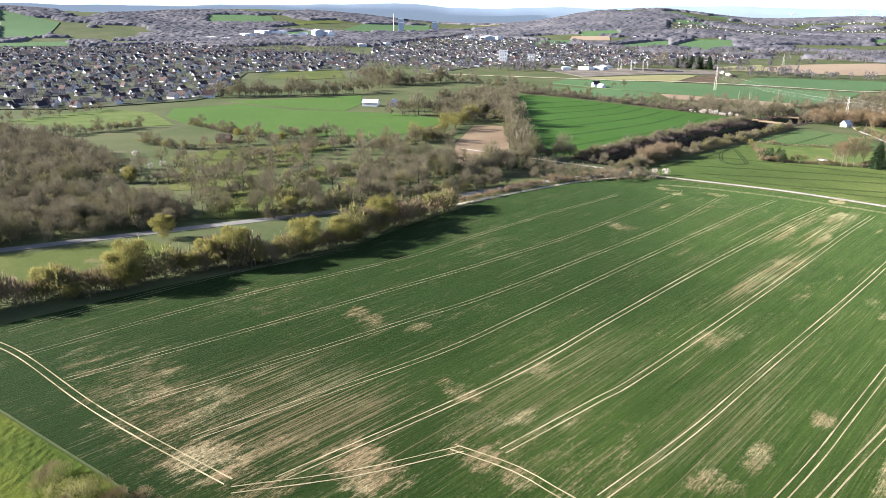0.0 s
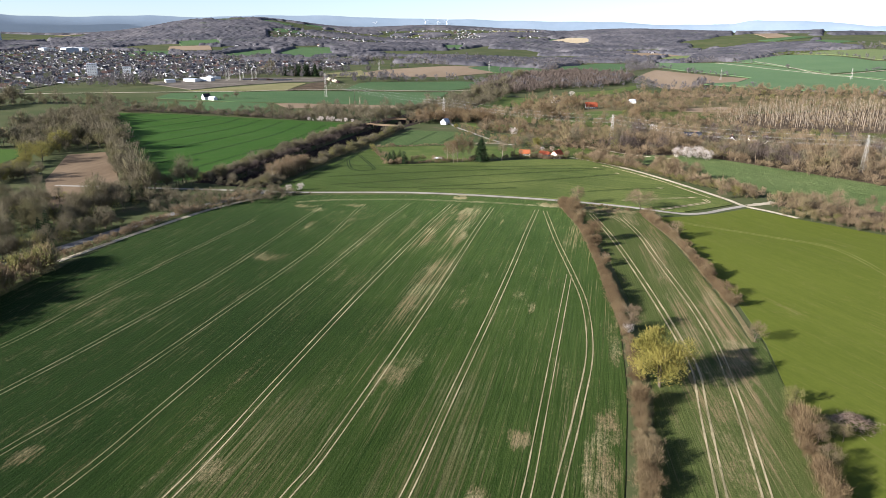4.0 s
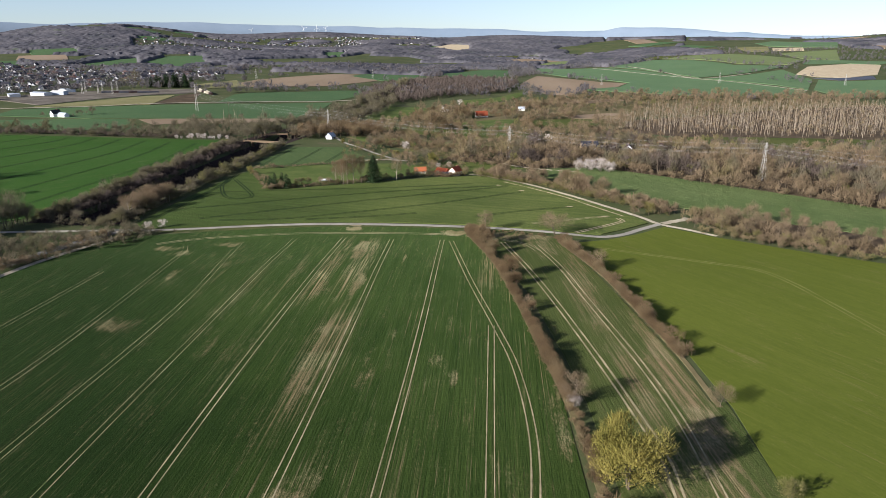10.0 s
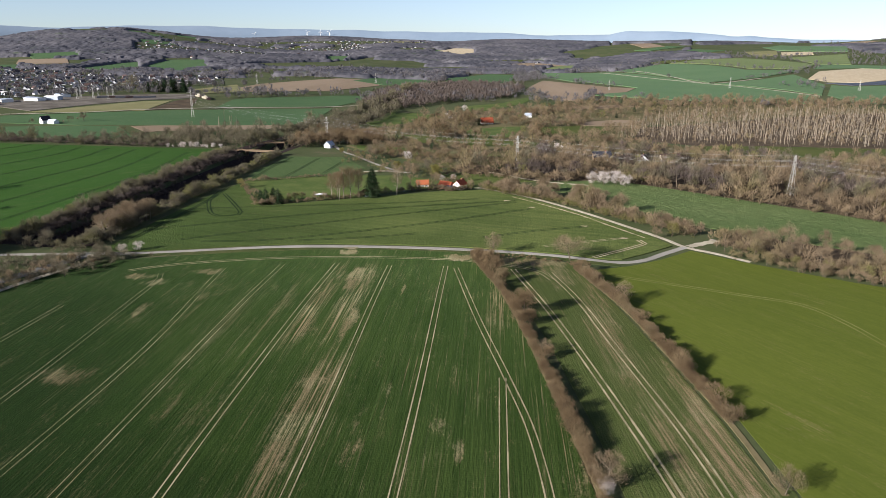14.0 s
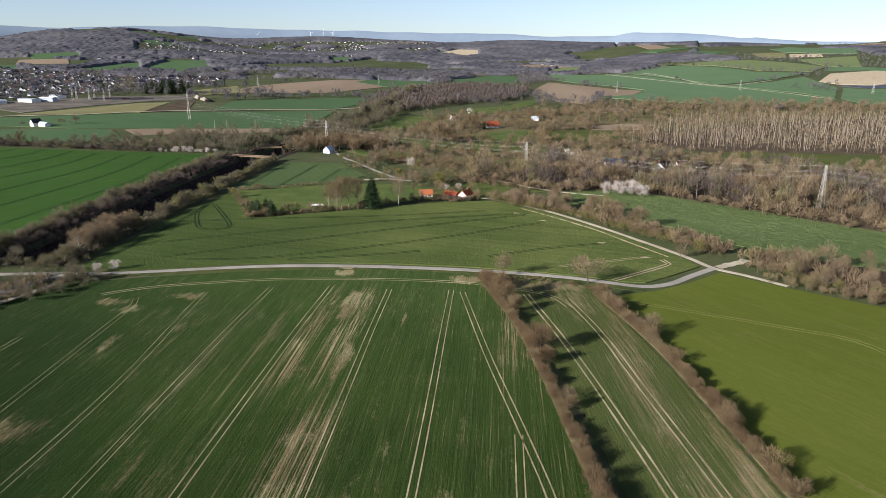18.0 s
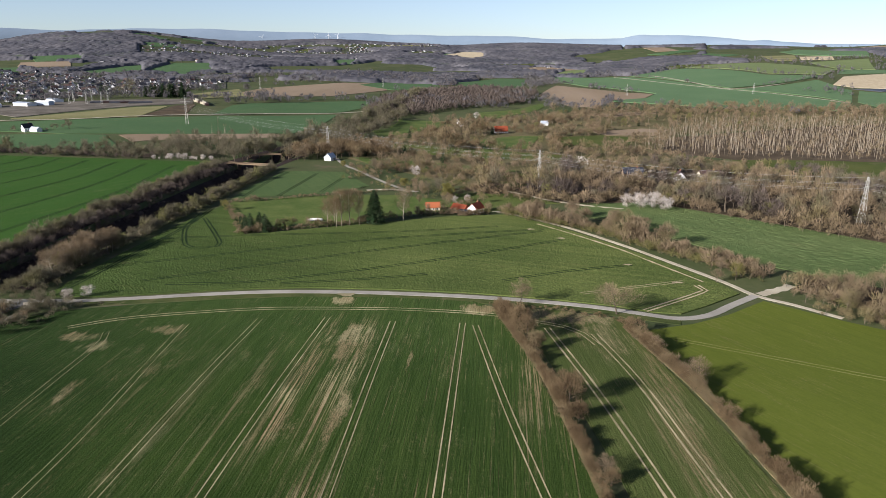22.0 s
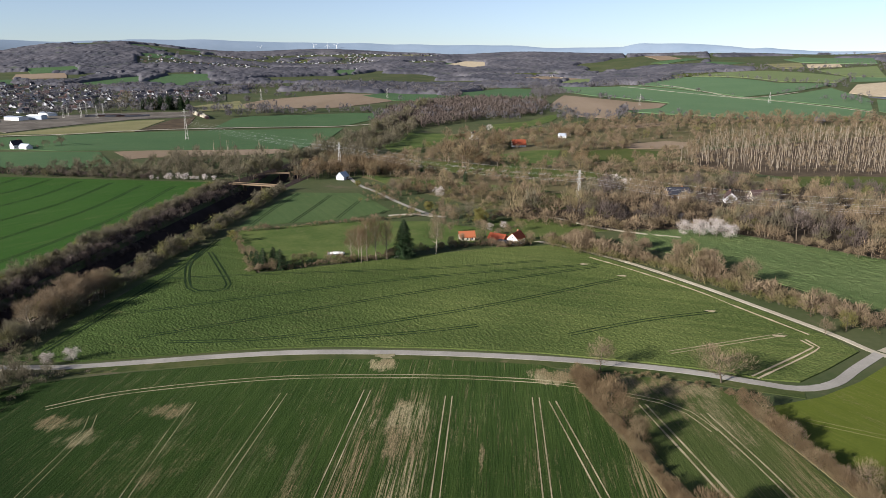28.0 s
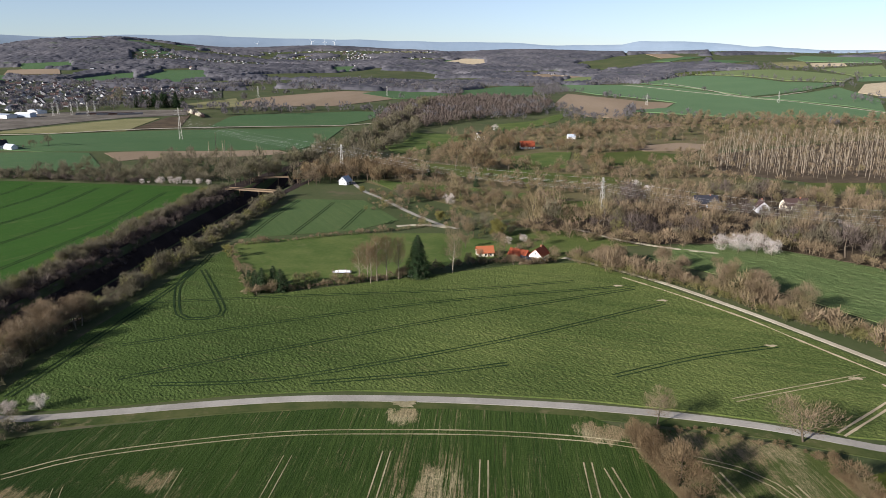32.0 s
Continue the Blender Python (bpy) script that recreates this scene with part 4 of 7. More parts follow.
def knobs(r, at, size, squash=0.85, fine=False):
    """Rough lumps hidden behind a crown's twigs, added to block light and darken its inside."""
    o = np.array([(1, 0, 0), (-1, 0, 0), (0, 1, 0), (0, -1, 0), (0, 0, 1), (0, 0, -1)], float)
    f = [(0, 2, 4), (2, 1, 4), (1, 3, 4), (3, 0, 4), (2, 0, 5), (1, 2, 5), (3, 1, 5), (0, 3, 5)]
    P, T = o, np.array(f)
    if fine:
        mid = [(o[a] + o[b]) / np.linalg.norm(o[a] + o[b]) for t in f for a, b in ((t[0], t[1]), (t[1], t[2]), (t[2], t[0]))]
        P = np.vstack([o, np.unique(np.round(mid, 5), axis=0)])
        at_ = lambda a, b: int(np.argmin(np.linalg.norm(P - (o[a] + o[b]) / np.linalg.norm(o[a] + o[b]), axis=1)))
        T = np.array([q for a, b, c in f for q in ((a, at_(a, b), at_(c, a)), (at_(a, b), b, at_(b, c)), (at_(c, a), at_(b, c), c), (at_(a, b), at_(b, c), at_(c, a)))])
    out = []
    for c, s in zip(at, size):
        a = r.uniform(0, 6.28)
        R = np.array([[math.cos(a), math.sin(a), 0], [-math.sin(a), math.cos(a), 0], [0, 0, squash]])
        out.append((P @ R * (s * r.uniform(0.72, 1.22, len(P)))[:, None] + c, T))
    return out


def face_normals(V, F):
    n = np.cross(V[F[:, 1]] - V[F[:, 0]], V[F[:, 2]] - V[F[:, 0]])
    return n / (np.linalg.norm(n, axis=1)[:, None] + 1e-9)


def soften(r, geo_, mid, rad3, jitter=0.22):
    """A crown's triangles with normals that follow its round outline, a little scattered; faces are turned to suit them."""
    V, F = geo_
    N = (V - np.asarray(mid)) / np.asarray(rad3)
    N /= np.linalg.norm(N, axis=1)[:, None] + 1e-9
    N = N + np.array([0, 0, 0.25])
    shake = r.normal(size=(len(F), 3)) * jitter
    np.add.at(N, F[:, 0], shake)
    np.add.at(N, F[:, 1], shake)
    np.add.at(N, F[:, 2], shake)
    N /= np.linalg.norm(N, axis=1)[:, None] + 1e-9
    back = (face_normals(V, F) * N[F].sum(1)).sum(1) < 0
    F = F.copy()
    F[back] = F[back][:, ::-1]
    return V, F, N


def rounded(geo_):
    """Wood with smooth normals."""
    V, F = geo_
    n, N = face_normals(V, F), np.zeros_like(V)
    for k in range(3):
        np.add.at(N, F[:, k], n)
    return V, F, N / (np.linalg.norm(N, axis=1)[:, None] + 1e-9)


def broadleaf(seed, tall=12.0, wide=8.0, clear=0.25, limbs=9, twigs=800, twig=(1.0, 0.08), leaves=0, leaf=0.3, stems=1, lobe=0.2, sides=4, boughs=True, core=0.0, fine=False):
    """A tree or shrub: trunk, forked limbs, and a crown of twigs (and leaf or flower clumps) gathered in lobes about the limb ends."""
    r = np.random.default_rng(seed)
    wood, lobes = [], []
    rad = tall * 0.016 / math.sqrt(stems)
    for s in range(stems):
        foot = np.array([r.normal() * 0.3, r.normal() * 0.3, 0.0]) * (stems > 1) + np.array([0, 0, -0.3])
        top = np.array([r.normal() * wide * 0.05 * stems, r.normal() * wide * 0.05 * stems, tall * 0.8])
        path = [foot + (top - foot) * t + np.array([r.normal(), r.normal(), 0]) * 0.018 * tall * (0 < t < 1) for t in (0, 0.35, 0.7, 1.0)]
        wood.append(tube(path, [rad * 1.25, rad, rad * 0.6, rad * 0.15], sides + 1))
        lobes.append((path[3], 0.85))
        n = max(3, limbs // stems)
        for k in range(n):
            t = clear + (0.92 - clear) * (k + r.random() * 0.8) / n
            b = path[0] + (path[3] - path[0]) * t
            az = k * 2.4 + r.normal() * 0.4 + s * 1.3
            env = math.sin(math.pi * min(0.95, max(0.12, 0.15 + 0.72 * t)))
            reach = wide * 0.5 * env * r.uniform(0.65, 1.0)
            e = b + np.array([math.cos(az) * reach, math.sin(az) * reach, reach * r.uniform(0.35, 0.9)])
            e[2] = min(e[2], tall * 0.93)
            mid = (b + e) / 2 + np.array([0, 0, -0.08 * reach]) + r.normal(size=3) * 0.05 * reach
            wood.append(tube([b, mid, e], [rad * 0.5, rad * 0.3, rad * 0.08], 3))
            lobes += [(e, 1.0), (mid + np.array([0, 0, 0.1 * reach]), 0.75)]
            if boughs:
                for q in range(3):
                    w = r.normal(size=3)
                    w[2] = abs(w[2])
                    p1 = mid + (e - mid) * q * 0.4 + w / np.linalg.norm(w) * reach * 0.35
                    wood.append(tube([mid + (e - mid) * q * 0.4, p1], [rad * 0.17, rad * 0.04], 3))
                    lobes.append((p1, 0.8))
    C, S = np.array([q[0] for q in lobes]), np.array([q[1] for q in lobes]) * wide * lobe

    def cloud(n, lo, hi):
        k = r.choice(len(C), n, p=S ** 2 / (S ** 2).sum())
        d = r.normal(size=(n, 3))
        d /= np.linalg.norm(d, axis=1)[:, None]
        at = C[k] + d * (S[k] * r.uniform(lo, hi, n) ** 0.6)[:, None] * np.array([1, 1, 0.85])
        mid, rad3 = np.array([0, 0, tall * 0.52]), np.array([wide * 0.54, wide * 0.54, tall * 0.47])
        if not boughs:                                     # a closed, rounded crown
            shell = r.random(n) < 0.62
            u = r.normal(size=(n, 3))
            u[:, 2] = np.abs(u[:, 2]) * 1.1 - 0.45
            u /= np.linalg.norm(u, axis=1)[:, None]
            bulge = 1 + 0.13 * np.sin(u[:, 0] * 5 + seed) + 0.13 * np.sin(u[:, 1] * 6 + seed * 2) + 0.10 * np.sin(u[:, 2] * 7 + seed)
            at[shell] = (mid + u * rad3 * (r.uniform(0.36, 0.86, n) * bulge)[:, None])[shell]
            d = np.where(shell[:, None], u, d)
        q = np.linalg.norm((at - mid) / rad3, axis=1)
        far = q > 1
        at[far] = mid + (at[far] - mid) / (q[far] / r.uniform(0.82, 1.04, far.sum()))[:, None]
        out = d * 0.6 + (at - np.array([0, 0, tall * 0.4])) / rad3
        return at, d, out / np.linalg.norm(out, axis=1)[:, None]

    crown = []
    if core:
        k = [i for i in range(len(lobes)) if lobes[i][1] >= 0.85]
        at = C[k].copy()
        at[:, 2] = np.maximum(at[:, 2], S[k] * core * 0.4)
        c3, r3 = np.array([0, 0, tall * 0.5]), np.array([wide * 0.36, wide * 0.36, tall * 0.33])
        q = np.maximum(1.0, np.linalg.norm((at - c3) / r3, axis=1))
        at = c3 + (at - c3) / q[:, None]
        crown += knobs(r, at, S[k] * core, fine=fine)
    if twigs:
        base, d, out = cloud(twigs, 0.0, 0.9)
        way = d * 0.15 + out * 0.55 + np.array([0, 0, 0.75]) + r.normal(size=d.shape) * 0.28
        way /= np.linalg.norm(way, axis=1)[:, None]
        base[:, 2] = np.maximum(base[:, 2], 0.05)
        crown.append(slivers(r, base, way, twig[0] * r.uniform(0.5, 1.3, twigs), twig[1] * r.uniform(0.7, 1.3, twigs), out))
    if leaves:
        at, d, out = cloud(leaves, 0.2, 1.15)
        at[:, 2] = np.maximum(at[:, 2], 0.2)
        crown.append(flakes(r, at, leaf * r.uniform(0.5, 1.3, leaves), out))
    return rounded(join(wood)), soften(r, join(crown), (0, 0, tall * 0.42), (wide * 0.5, wide * 0.5, tall * 0.5))


def conifer(seed, tall=17.0, wide=8.0, tiers=17, per=11):
    """A spruce: whorls of drooping boughs hung with needle slivers."""
    r = np.random.default_rng(seed)
    wood = [tube([(0, 0, -0.3), (0, 0, tall * 0.5), (0, 0, tall)], [tall * 0.018, tall * 0.011, 0.03], 5)]
    base, way, ln, wd = [], [], [], []
    for k in range(tiers):
        t = (k + 0.5) / tiers
        z, reach = tall * (0.05 + 0.93 * t), wide * 0.5 * (1 - t) ** 0.8 + 0.25
        for j in range(per):
            a, L = j * 6.283 / per + r.normal() * 0.2 + k, reach * r.uniform(0.7, 1.1)
            o = np.array([math.cos(a), math.sin(a), -0.25 + 0.5 * t])
            wood.append(tube([(0, 0, z), tuple(np.array([0, 0, z]) + o * L)], [0.05, 0.015], 3))
            for q in np.linspace(0.15, 1.0, 7):
                for s in (-1, 1):
                    base.append(np.array([0, 0, z]) + o * L * q)
                    way.append(o * 0.5 + np.array([-o[1] * s, o[0] * s, -0.45]) * 0.8 + r.normal(size=3) * 0.15)
                    ln.append(reach * 0.32 * (1.15 - 0.5 * q) + 0.25)
                    wd.append(0.28)
    way = np.array(way)
    way /= np.linalg.norm(way, axis=1)[:, None]
    return rounded(join(wood)), soften(r, slivers(r, np.array(base), way, np.array(ln), np.array(wd)), (0, 0, tall * 0.3), (wide * 0.5, wide * 0.5, tall * 0.8), 0.3)


def pole_tree(seed, tall=22.0, twigs=70):
    """A tall slim bare poplar: pale stem, short steep side twigs."""
    r = np.random.default_rng(seed)
    wood = tube([(0, 0, -0.3), (r.normal() * 0.5, r.normal() * 0.4, tall * 0.6), (r.normal() * 1.1, r.normal() * 0.7, tall)], [0.30, 0.22, 0.07], 3)
    z = tall * r.uniform(0.3, 1.0, twigs)
    base = np.stack([r.normal(size=twigs) * 0.15, r.normal(size=twigs) * 0.15, z], 1)
    way = r.normal(size=(twigs, 3)) * 0.5 + np.array([0, 0, 0.7])
    way /= np.linalg.norm(way, axis=1)[:, None]
    return rounded(wood), soften(r, slivers(r, base, way, r.uniform(1.2, 2.6, twigs), np.full(twigs, 0.09)), (0, 0, tall * 0.5), (1.2, 1.2, tall * 0.6))


def far_tree(seed, tall=14.0, wide=11.0, n=46):
    """A tree for woods far off: a few boughs and a loose crown of coarse pieces."""
    r = np.random.default_rng(seed)
    wood = tube([(0, 0, -0.5), (0.2, 0, tall * 0.7)], [0.3, 0.12], 3)
    d = r.normal(size=(n, 3))
    d /= np.linalg.norm(d, axis=1)[:, None]
    at = d * np.array([wide, wide, tall * 0.7]) * 0.5 * r.uniform(0.45, 1, n)[:, None] ** 0.5 + np.array([0, 0, tall * 0.58])
    way = d * 0.5 + np.array([0, 0, 0.9]) + r.normal(size=d.shape) * 0.25
    way /= np.linalg.norm(way, axis=1)[:, None]
    return rounded(wood), soften(r, slivers(r, at - way * 1.2, way, r.uniform(2.2, 4.2, n), r.uniform(0.8, 1.7, n), d), (0, 0, tall * 0.45), (wide * 0.5, wide * 0.5, tall * 0.5))


BARE = [broadleaf(11, 13, 11, 0.28, 15, 2600, (1.2, 0.055)), broadleaf(12, 12, 10, 0.3, 14, 2400, (1.2, 0.055)), broadleaf(13, 15, 10, 0.3, 16, 2600, (1.2, 0.055)), broadleaf(14, 10, 11, 0.22, 15, 2500, (1.1, 0.055))]
WOODTREE = [broadleaf(20 + k, 12 + 0.8 * k, 8.6 + 0.4 * k, 0.25, 6, 1050, (1.7, 0.105), lobe=0.2, sides=2, boughs=False) for k in range(6)]
MIDTREE = [broadleaf(15 + k, 11 + k, 9.4, 0.25, 9, 1900, (1.4, 0.075), lobe=0.2, sides=2, boughs=False) for k in range(4)]
WOODFAR = [broadleaf(25 + k, 12 + 0.8 * k, 9.0 + 0.4 * k, 0.2, 3, 290, (2.2, 0.29), lobe=0.22, sides=2, boughs=False) for k in range(6)]
SHRUB = [broadleaf(30 + k, 4.2, 4.6, 0.10, 4, 950, (0.7, 0.055), stems=2, lobe=0.22, sides=2, boughs=False) for k in range(5)]
LEAFSHRUB = [broadleaf(40 + k, 4.5, 4.6, 0.10, 4, 420, (0.7, 0.055), 500, 0.10, stems=2, lobe=0.22, sides=2, boughs=False) for k in range(4)]
SHRUB_FAR = [broadleaf(35 + k, 4.2, 4.6, 0.10, 3, 165, (1.1, 0.17), lobe=0.25, sides=2, boughs=False) for k in range(5)]
LEAF_FAR = [broadleaf(45 + k, 4.5, 4.6, 0.10, 3, 75, (1.0, 0.17), 85, 0.24, lobe=0.25, sides=2, boughs=False) for k in range(4)]
DENSETREE = [broadleaf(55 + k, 11 + k, 9.0, 0.2, 10, 3000, (1.2, 0.095), lobe=0.2, sides=3, boughs=False) for k in range(2)]
WILLOW = [broadleaf(50 + k, 10.5, 10.5, 0.12, 20, 6000, (0.9, 0.085), 5500, 0.15, stems=2, lobe=0.17) for k in range(3)]
BUDTREE = [broadleaf(60 + k, 10, 7, 0.15, 12, 1300, (1.4, 0.055), 600, 0.13, lobe=0.2, core=0.35) for k in range(3)]
FLOWER = [broadleaf(70 + k, 8, 8.5, 0.12, 14, 1100, (1.1, 0.05), 2600, 0.11, lobe=0.2) for k in range(2)]
SPRUCES = [conifer(80, 17, 8, 22, 15), conifer(81, 12, 5.5, 13, 9), conifer(82, 9, 5, 11, 9)]
POPLAR = [pole_tree(90 + k, 20 + 2 * k) for k in range(4)]
FAR = [far_tree(100 + k, 11 + 1.2 * k) for k in range(5)]


LIGHTER = {id(SHRUB): SHRUB_FAR, id(LEAFSHRUB): LEAF_FAR, id(WOODTREE): WOODFAR}


def grow(name, kinds, spots, mats, label, category, lo=0.75, hi=1.25, parent=None):
    """Many plants as one object of stuff: spots are (x, y) or (x, y, scale)."""
    V, F, I, N, n = [], [], [], [], 0
    spots = np.asarray(spots, float)
    if len(spots) == 0:
        return None
    z = height(spots[:, 0], spots[:, 1])
    for k, s in enumerate(spots):
        far = math.hypot(s[0], max(0.0, s[1] - 160, -110 - s[1]))
        src = LIGHTER.get(id(kinds), kinds) if far > (415 if kinds is WOODTREE else 205) else kinds
        wood, crown = src[rng.integers(len(src))]
        a, sc = rng.uniform(0, 6.283), (s[2] if len(s) > 2 else 1.0) * rng.uniform(lo, hi)
        R = np.array([[math.cos(a), math.sin(a), 0], [-math.sin(a), math.cos(a), 0], [0, 0, 1.0]]) * sc
        R[2, 2] *= rng.uniform(0.88, 1.12)
        for i, (v, f, q) in enumerate((wood, crown)):
            V.append(v @ R + np.array([s[0], s[1], z[k]]))
            N.append(q @ (R / sc))
            F.append(f + n)
            I.append(np.full(len(f), i))
            n += len(v)
    ob = link_tris(name, np.vstack(V), np.vstack(F), mats, np.concatenate(I), normals=np.vstack(N))
    return tagged(ob, label, category, kind="stuff")


def grow_mixed(name, spots, mats, label, category, near=430.0):
    """Woodland: fuller trees near the path, lighter ones far off."""
    d = np.hypot(spots[:, 0] + 10, spots[:, 1] - 60)
    for kinds, k in ((MIDTREE, d < near * 0.68), (WOODTREE, (d >= near * 0.68) & (d < near)), (WOODFAR, d >= near)):
        if k.any():
            grow(name, kinds, spots[k], mats, label, category)


KEEP = {}


def tree(name, key, kinds, x, y, scale, mats, label, category="tree", group="", flat=1.0):
    """One tree as a thing of its own: trunk and crown under an Empty; alike trees share meshes."""
    v = int(rng.integers(len(kinds)))
    if (key, v) not in KEEP:
        KEEP[key, v] = None
        root = new(name)
        for part_name, (V, F, N), m in (("trunk", kinds[v][0], mats[0]), ("crown", kinds[v][1], mats[1])):
            link_tris(part_name, V, F, [m], parent=root, normals=N)
        KEEP[key, v] = root
    else:
        src = KEEP[key, v]
        root = new(name)
        for c in src.children:
            k = new(c.name.split(".")[0], c.data)
            k.parent = root
    root.matrix_world = Matrix.Translation((x, y, float(height(x, y)))) @ pose(0, 0, 0, 0, 0, rng.uniform(0, 360)) @ Matrix.Diagonal((scale * flat, scale * flat, scale, 1))
    return tagged(root, label, category, group)


def along(pts, step, spread, lo=0.8, hi=1.2):
    c = curve_points(pts, step)
    s = np.arange(len(c)) * step
    ph = rng.uniform(0, 6.28, 3)
    swell = 1 + 0.22 * np.sin(s / 4.7 + ph[0]) + 0.16 * np.sin(s / 11.3 + ph[1]) + 0.1 * np.sin(s / 2.1 + ph[2])
    return np.column_stack([c + rng.normal(size=c.shape) * spread, rng.uniform(lo, hi, len(c)) * swell])


def fill(poly, step, lo=0.8, hi=1.2, keep=1.0, avoid=False):
    P = np.asarray(poly, float)
    gx, gy = np.meshgrid(np.arange(P[:, 0].min(), P[:, 0].max(), step), np.arange(P[:, 1].min(), P[:, 1].max(), step))
    gx, gy = gx.ravel() + rng.uniform(-0.5, 0.5, gx.size) * step, gy.ravel() + rng.uniform(-0.5, 0.5, gy.size) * step
    k = inside(P, gx, gy) & (rng.random(gx.size) < keep)
    if avoid:
        for q in OPEN:
            k &= ~inside(q, gx, gy)
    return np.column_stack([gx[k], gy[k], rng.uniform(lo, hi, k.sum())])


WOODY, RED, GREYISH = [M_BARK, M_TWIG], [M_BARK, M_TWIG_RED], [M_BARK, M_TWIG_OLIVE]
BUDDY, OLIVEY, DUSKY = [M_BARK, M_BUD], [M_BARK, M_OLIVELEAF], [M_BARK, M_DARKWOOD]

grow("hedge", SHRUB, np.vstack([along(HEDGE_A[:5], 0.85, 0.5, 0.5, 0.95), along(HEDGE_A[:5], 6.0, 0.6, 0.8, 1.2), along([(25.5, 139), (27, 118), (27.5, 96)], 1.0, 0.9, 0.4, 0.75), along([(28, 94), (28.5, 60), (27.5, 20), (25.5, -16)], 0.75, 0.9, 0.75, 1.3)]), RED, "brown leafless field hedge beside the wheat", "hedge")
grow("hedge", SHRUB, np.vstack([along(HEDGE_B, 0.75, 0.5, 0.55, 1.0), along(HEDGE_B, 5.0, 0.6, 0.85, 1.3)]), RED, "brown leafless hedge along the olive field", "hedge")
grow("hedge", SHRUB, along([(66.5, 92), (66.5, 70), (66, 40), (65, -20)], 0.8, 0.8, 0.6, 1.2), RED, "straggling brown hedge by the dumped branches", "hedge")
WEST_ROW = [(-234, -70), (-228, -44), (-219, -20), (-218, 6), (-212, 26), (-205, 45), (-203, 78), (-208, 103), (-209, 125), (-212, 156)]
grow("hedge", SHRUB, along(WEST_ROW, 1.0, 2.4, 1.0, 2.2), WOODY, "dense brown hedge at the west edge of the wheat", "hedge")
grow("hedge", LEAFSHRUB, along(WEST_ROW[1:], 1.6, 2.6, 1.2, 2.3), OLIVEY, "hedge shrubs just coming into leaf", "hedge")
grow("hedge", SHRUB, along([(-214, 160), (-211, 200), (-202, 250), (-180, 296)], 1.6, 0.9, 0.5, 0.8), WOODY, "low brown hedge between road and track", "hedge")
for nm, pts, sp, st, lo, hi, mats, kinds in (
        ("railway_scrub", [(-251, 326), (-250, 397), (-252, 454), (-254, 548), (-256, 636)], 1.2, 0.8, 0.5, 0.9, OLIVEY, LEAFSHRUB),
        ("railway_trees", [(-247, 322), (-246, 368), (-248, 453), (-250, 548), (-250, 632)], 1.5, 1.3, 0.26, 0.42, GREYISH, WOODFAR),
        ("railway_trees", [(-243, 330), (-242, 453), (-245, 548), (-244, 632)], 1.5, 1.3, 0.3, 0.5, GREYISH, WOODFAR),
        ("railway_scrub", [(-238, 335), (-238, 453), (-241, 548), (-239, 628)], 1.8, 1.6, 0.6, 1.0, DUSKY, SHRUB),
        ("railway_scrub", [(-233, 336), (-233, 453), (-236, 548), (-233, 628)], 1.6, 1.4, 0.5, 0.9, DUSKY, SHRUB),
        ("railway_trees", [(-203, 322), (-201, 360), (-199, 420), (-197, 478), (-197, 560), (-198, 620)], 1.5, 1.0, 0.26, 0.46, GREYISH, WOODFAR),
        ("railway_shrubs", [(-198, 330), (-196, 420), (-193, 478), (-194, 560), (-195, 620)], 1.5, 0.8, 0.5, 0.95, GREYISH, SHRUB),
        ("railway_shrubs", [(-205, 330), (-197, 470), (-197, 610)], 3.0, 8.0, 0.9, 1.6, OLIVEY, LEAFSHRUB),
        ("railway_trees", [(-246, 660), (-225, 800), (-205, 990), (-190, 1240), (-180, 1500)], 6.0, 2.4, 0.7, 1.1, GREYISH, WOODFAR),
        ("railway_trees", [(-196, 680), (-180, 800), (-168, 990), (-160, 1240)], 5.0, 2.4, 0.6, 1.0, GREYISH, WOODFAR)):
    grow(nm, kinds, along(pts, st, sp, lo, hi), mats, "bare trees and scrub lining the railway cutting", "trees")
LANE_HEDGE = [(-6, 477), (18, 455), (42, 438), (60, 417), (76, 397), (92, 382), (102, 362)]
grow("hedge", LEAFSHRUB, np.vstack([along(LANE_HEDGE, 1.3, 2.8, 0.4, 0.8), along([(x - 2, y - 3) for x, y in LANE_HEDGE[:6]], 1.2, 1.2, 0.45, 0.9)]), OLIVEY, "olive budding hedge along the farm track", "hedge")
grow("hedge", SHRUB, along(LANE_HEDGE, 1.0, 3.0, 0.8, 1.5), WOODY, "brown hedge shrubs along the farm track", "hedge")
grow("hedge_trees", MIDTREE, along([(x + 2.5, y + 2.5) for x, y in LANE_HEDGE], 3.4, 2.6, 0.4, 0.7), WOODY, "round bare trees in the hedge along the farm track", "trees")
WEST_BELT = [(-316, -60), (-312, -17), (-306, 13), (-292, 44), (-277, 83), (-269, 107), (-268, 143), (-262, 160), (-258, 205), (-246, 244)]
grow("tree_belt", WOODTREE, along(WEST_BELT, 2.8, 4.0, 0.6, 1.0), GREYISH, "dense bare trees behind the country road", "trees")
grow("tree_belt", LEAFSHRUB, along(WEST_BELT, 4.0, 6.0, 0.9, 2.0), OLIVEY, "budding shrubs behind the country road", "scrub")
UP_HEDGE = [(-180, 487), (-158, 497), (-131, 512), (-101, 525), (-86, 537)]
grow("hedge", SHRUB, along(UP_HEDGE, 1.5, 0.8, 0.35, 0.7), WOODY, "low brown hedge between garden and upper field", "hedge")
grow("verge_scrub", SHRUB, along([(-4, 319), (12, 318), (30, 312), (40, 306)], 1.2, 1.2, 0.2, 0.5), RED, "rusty brown verge growth beside the lane", "scrub")
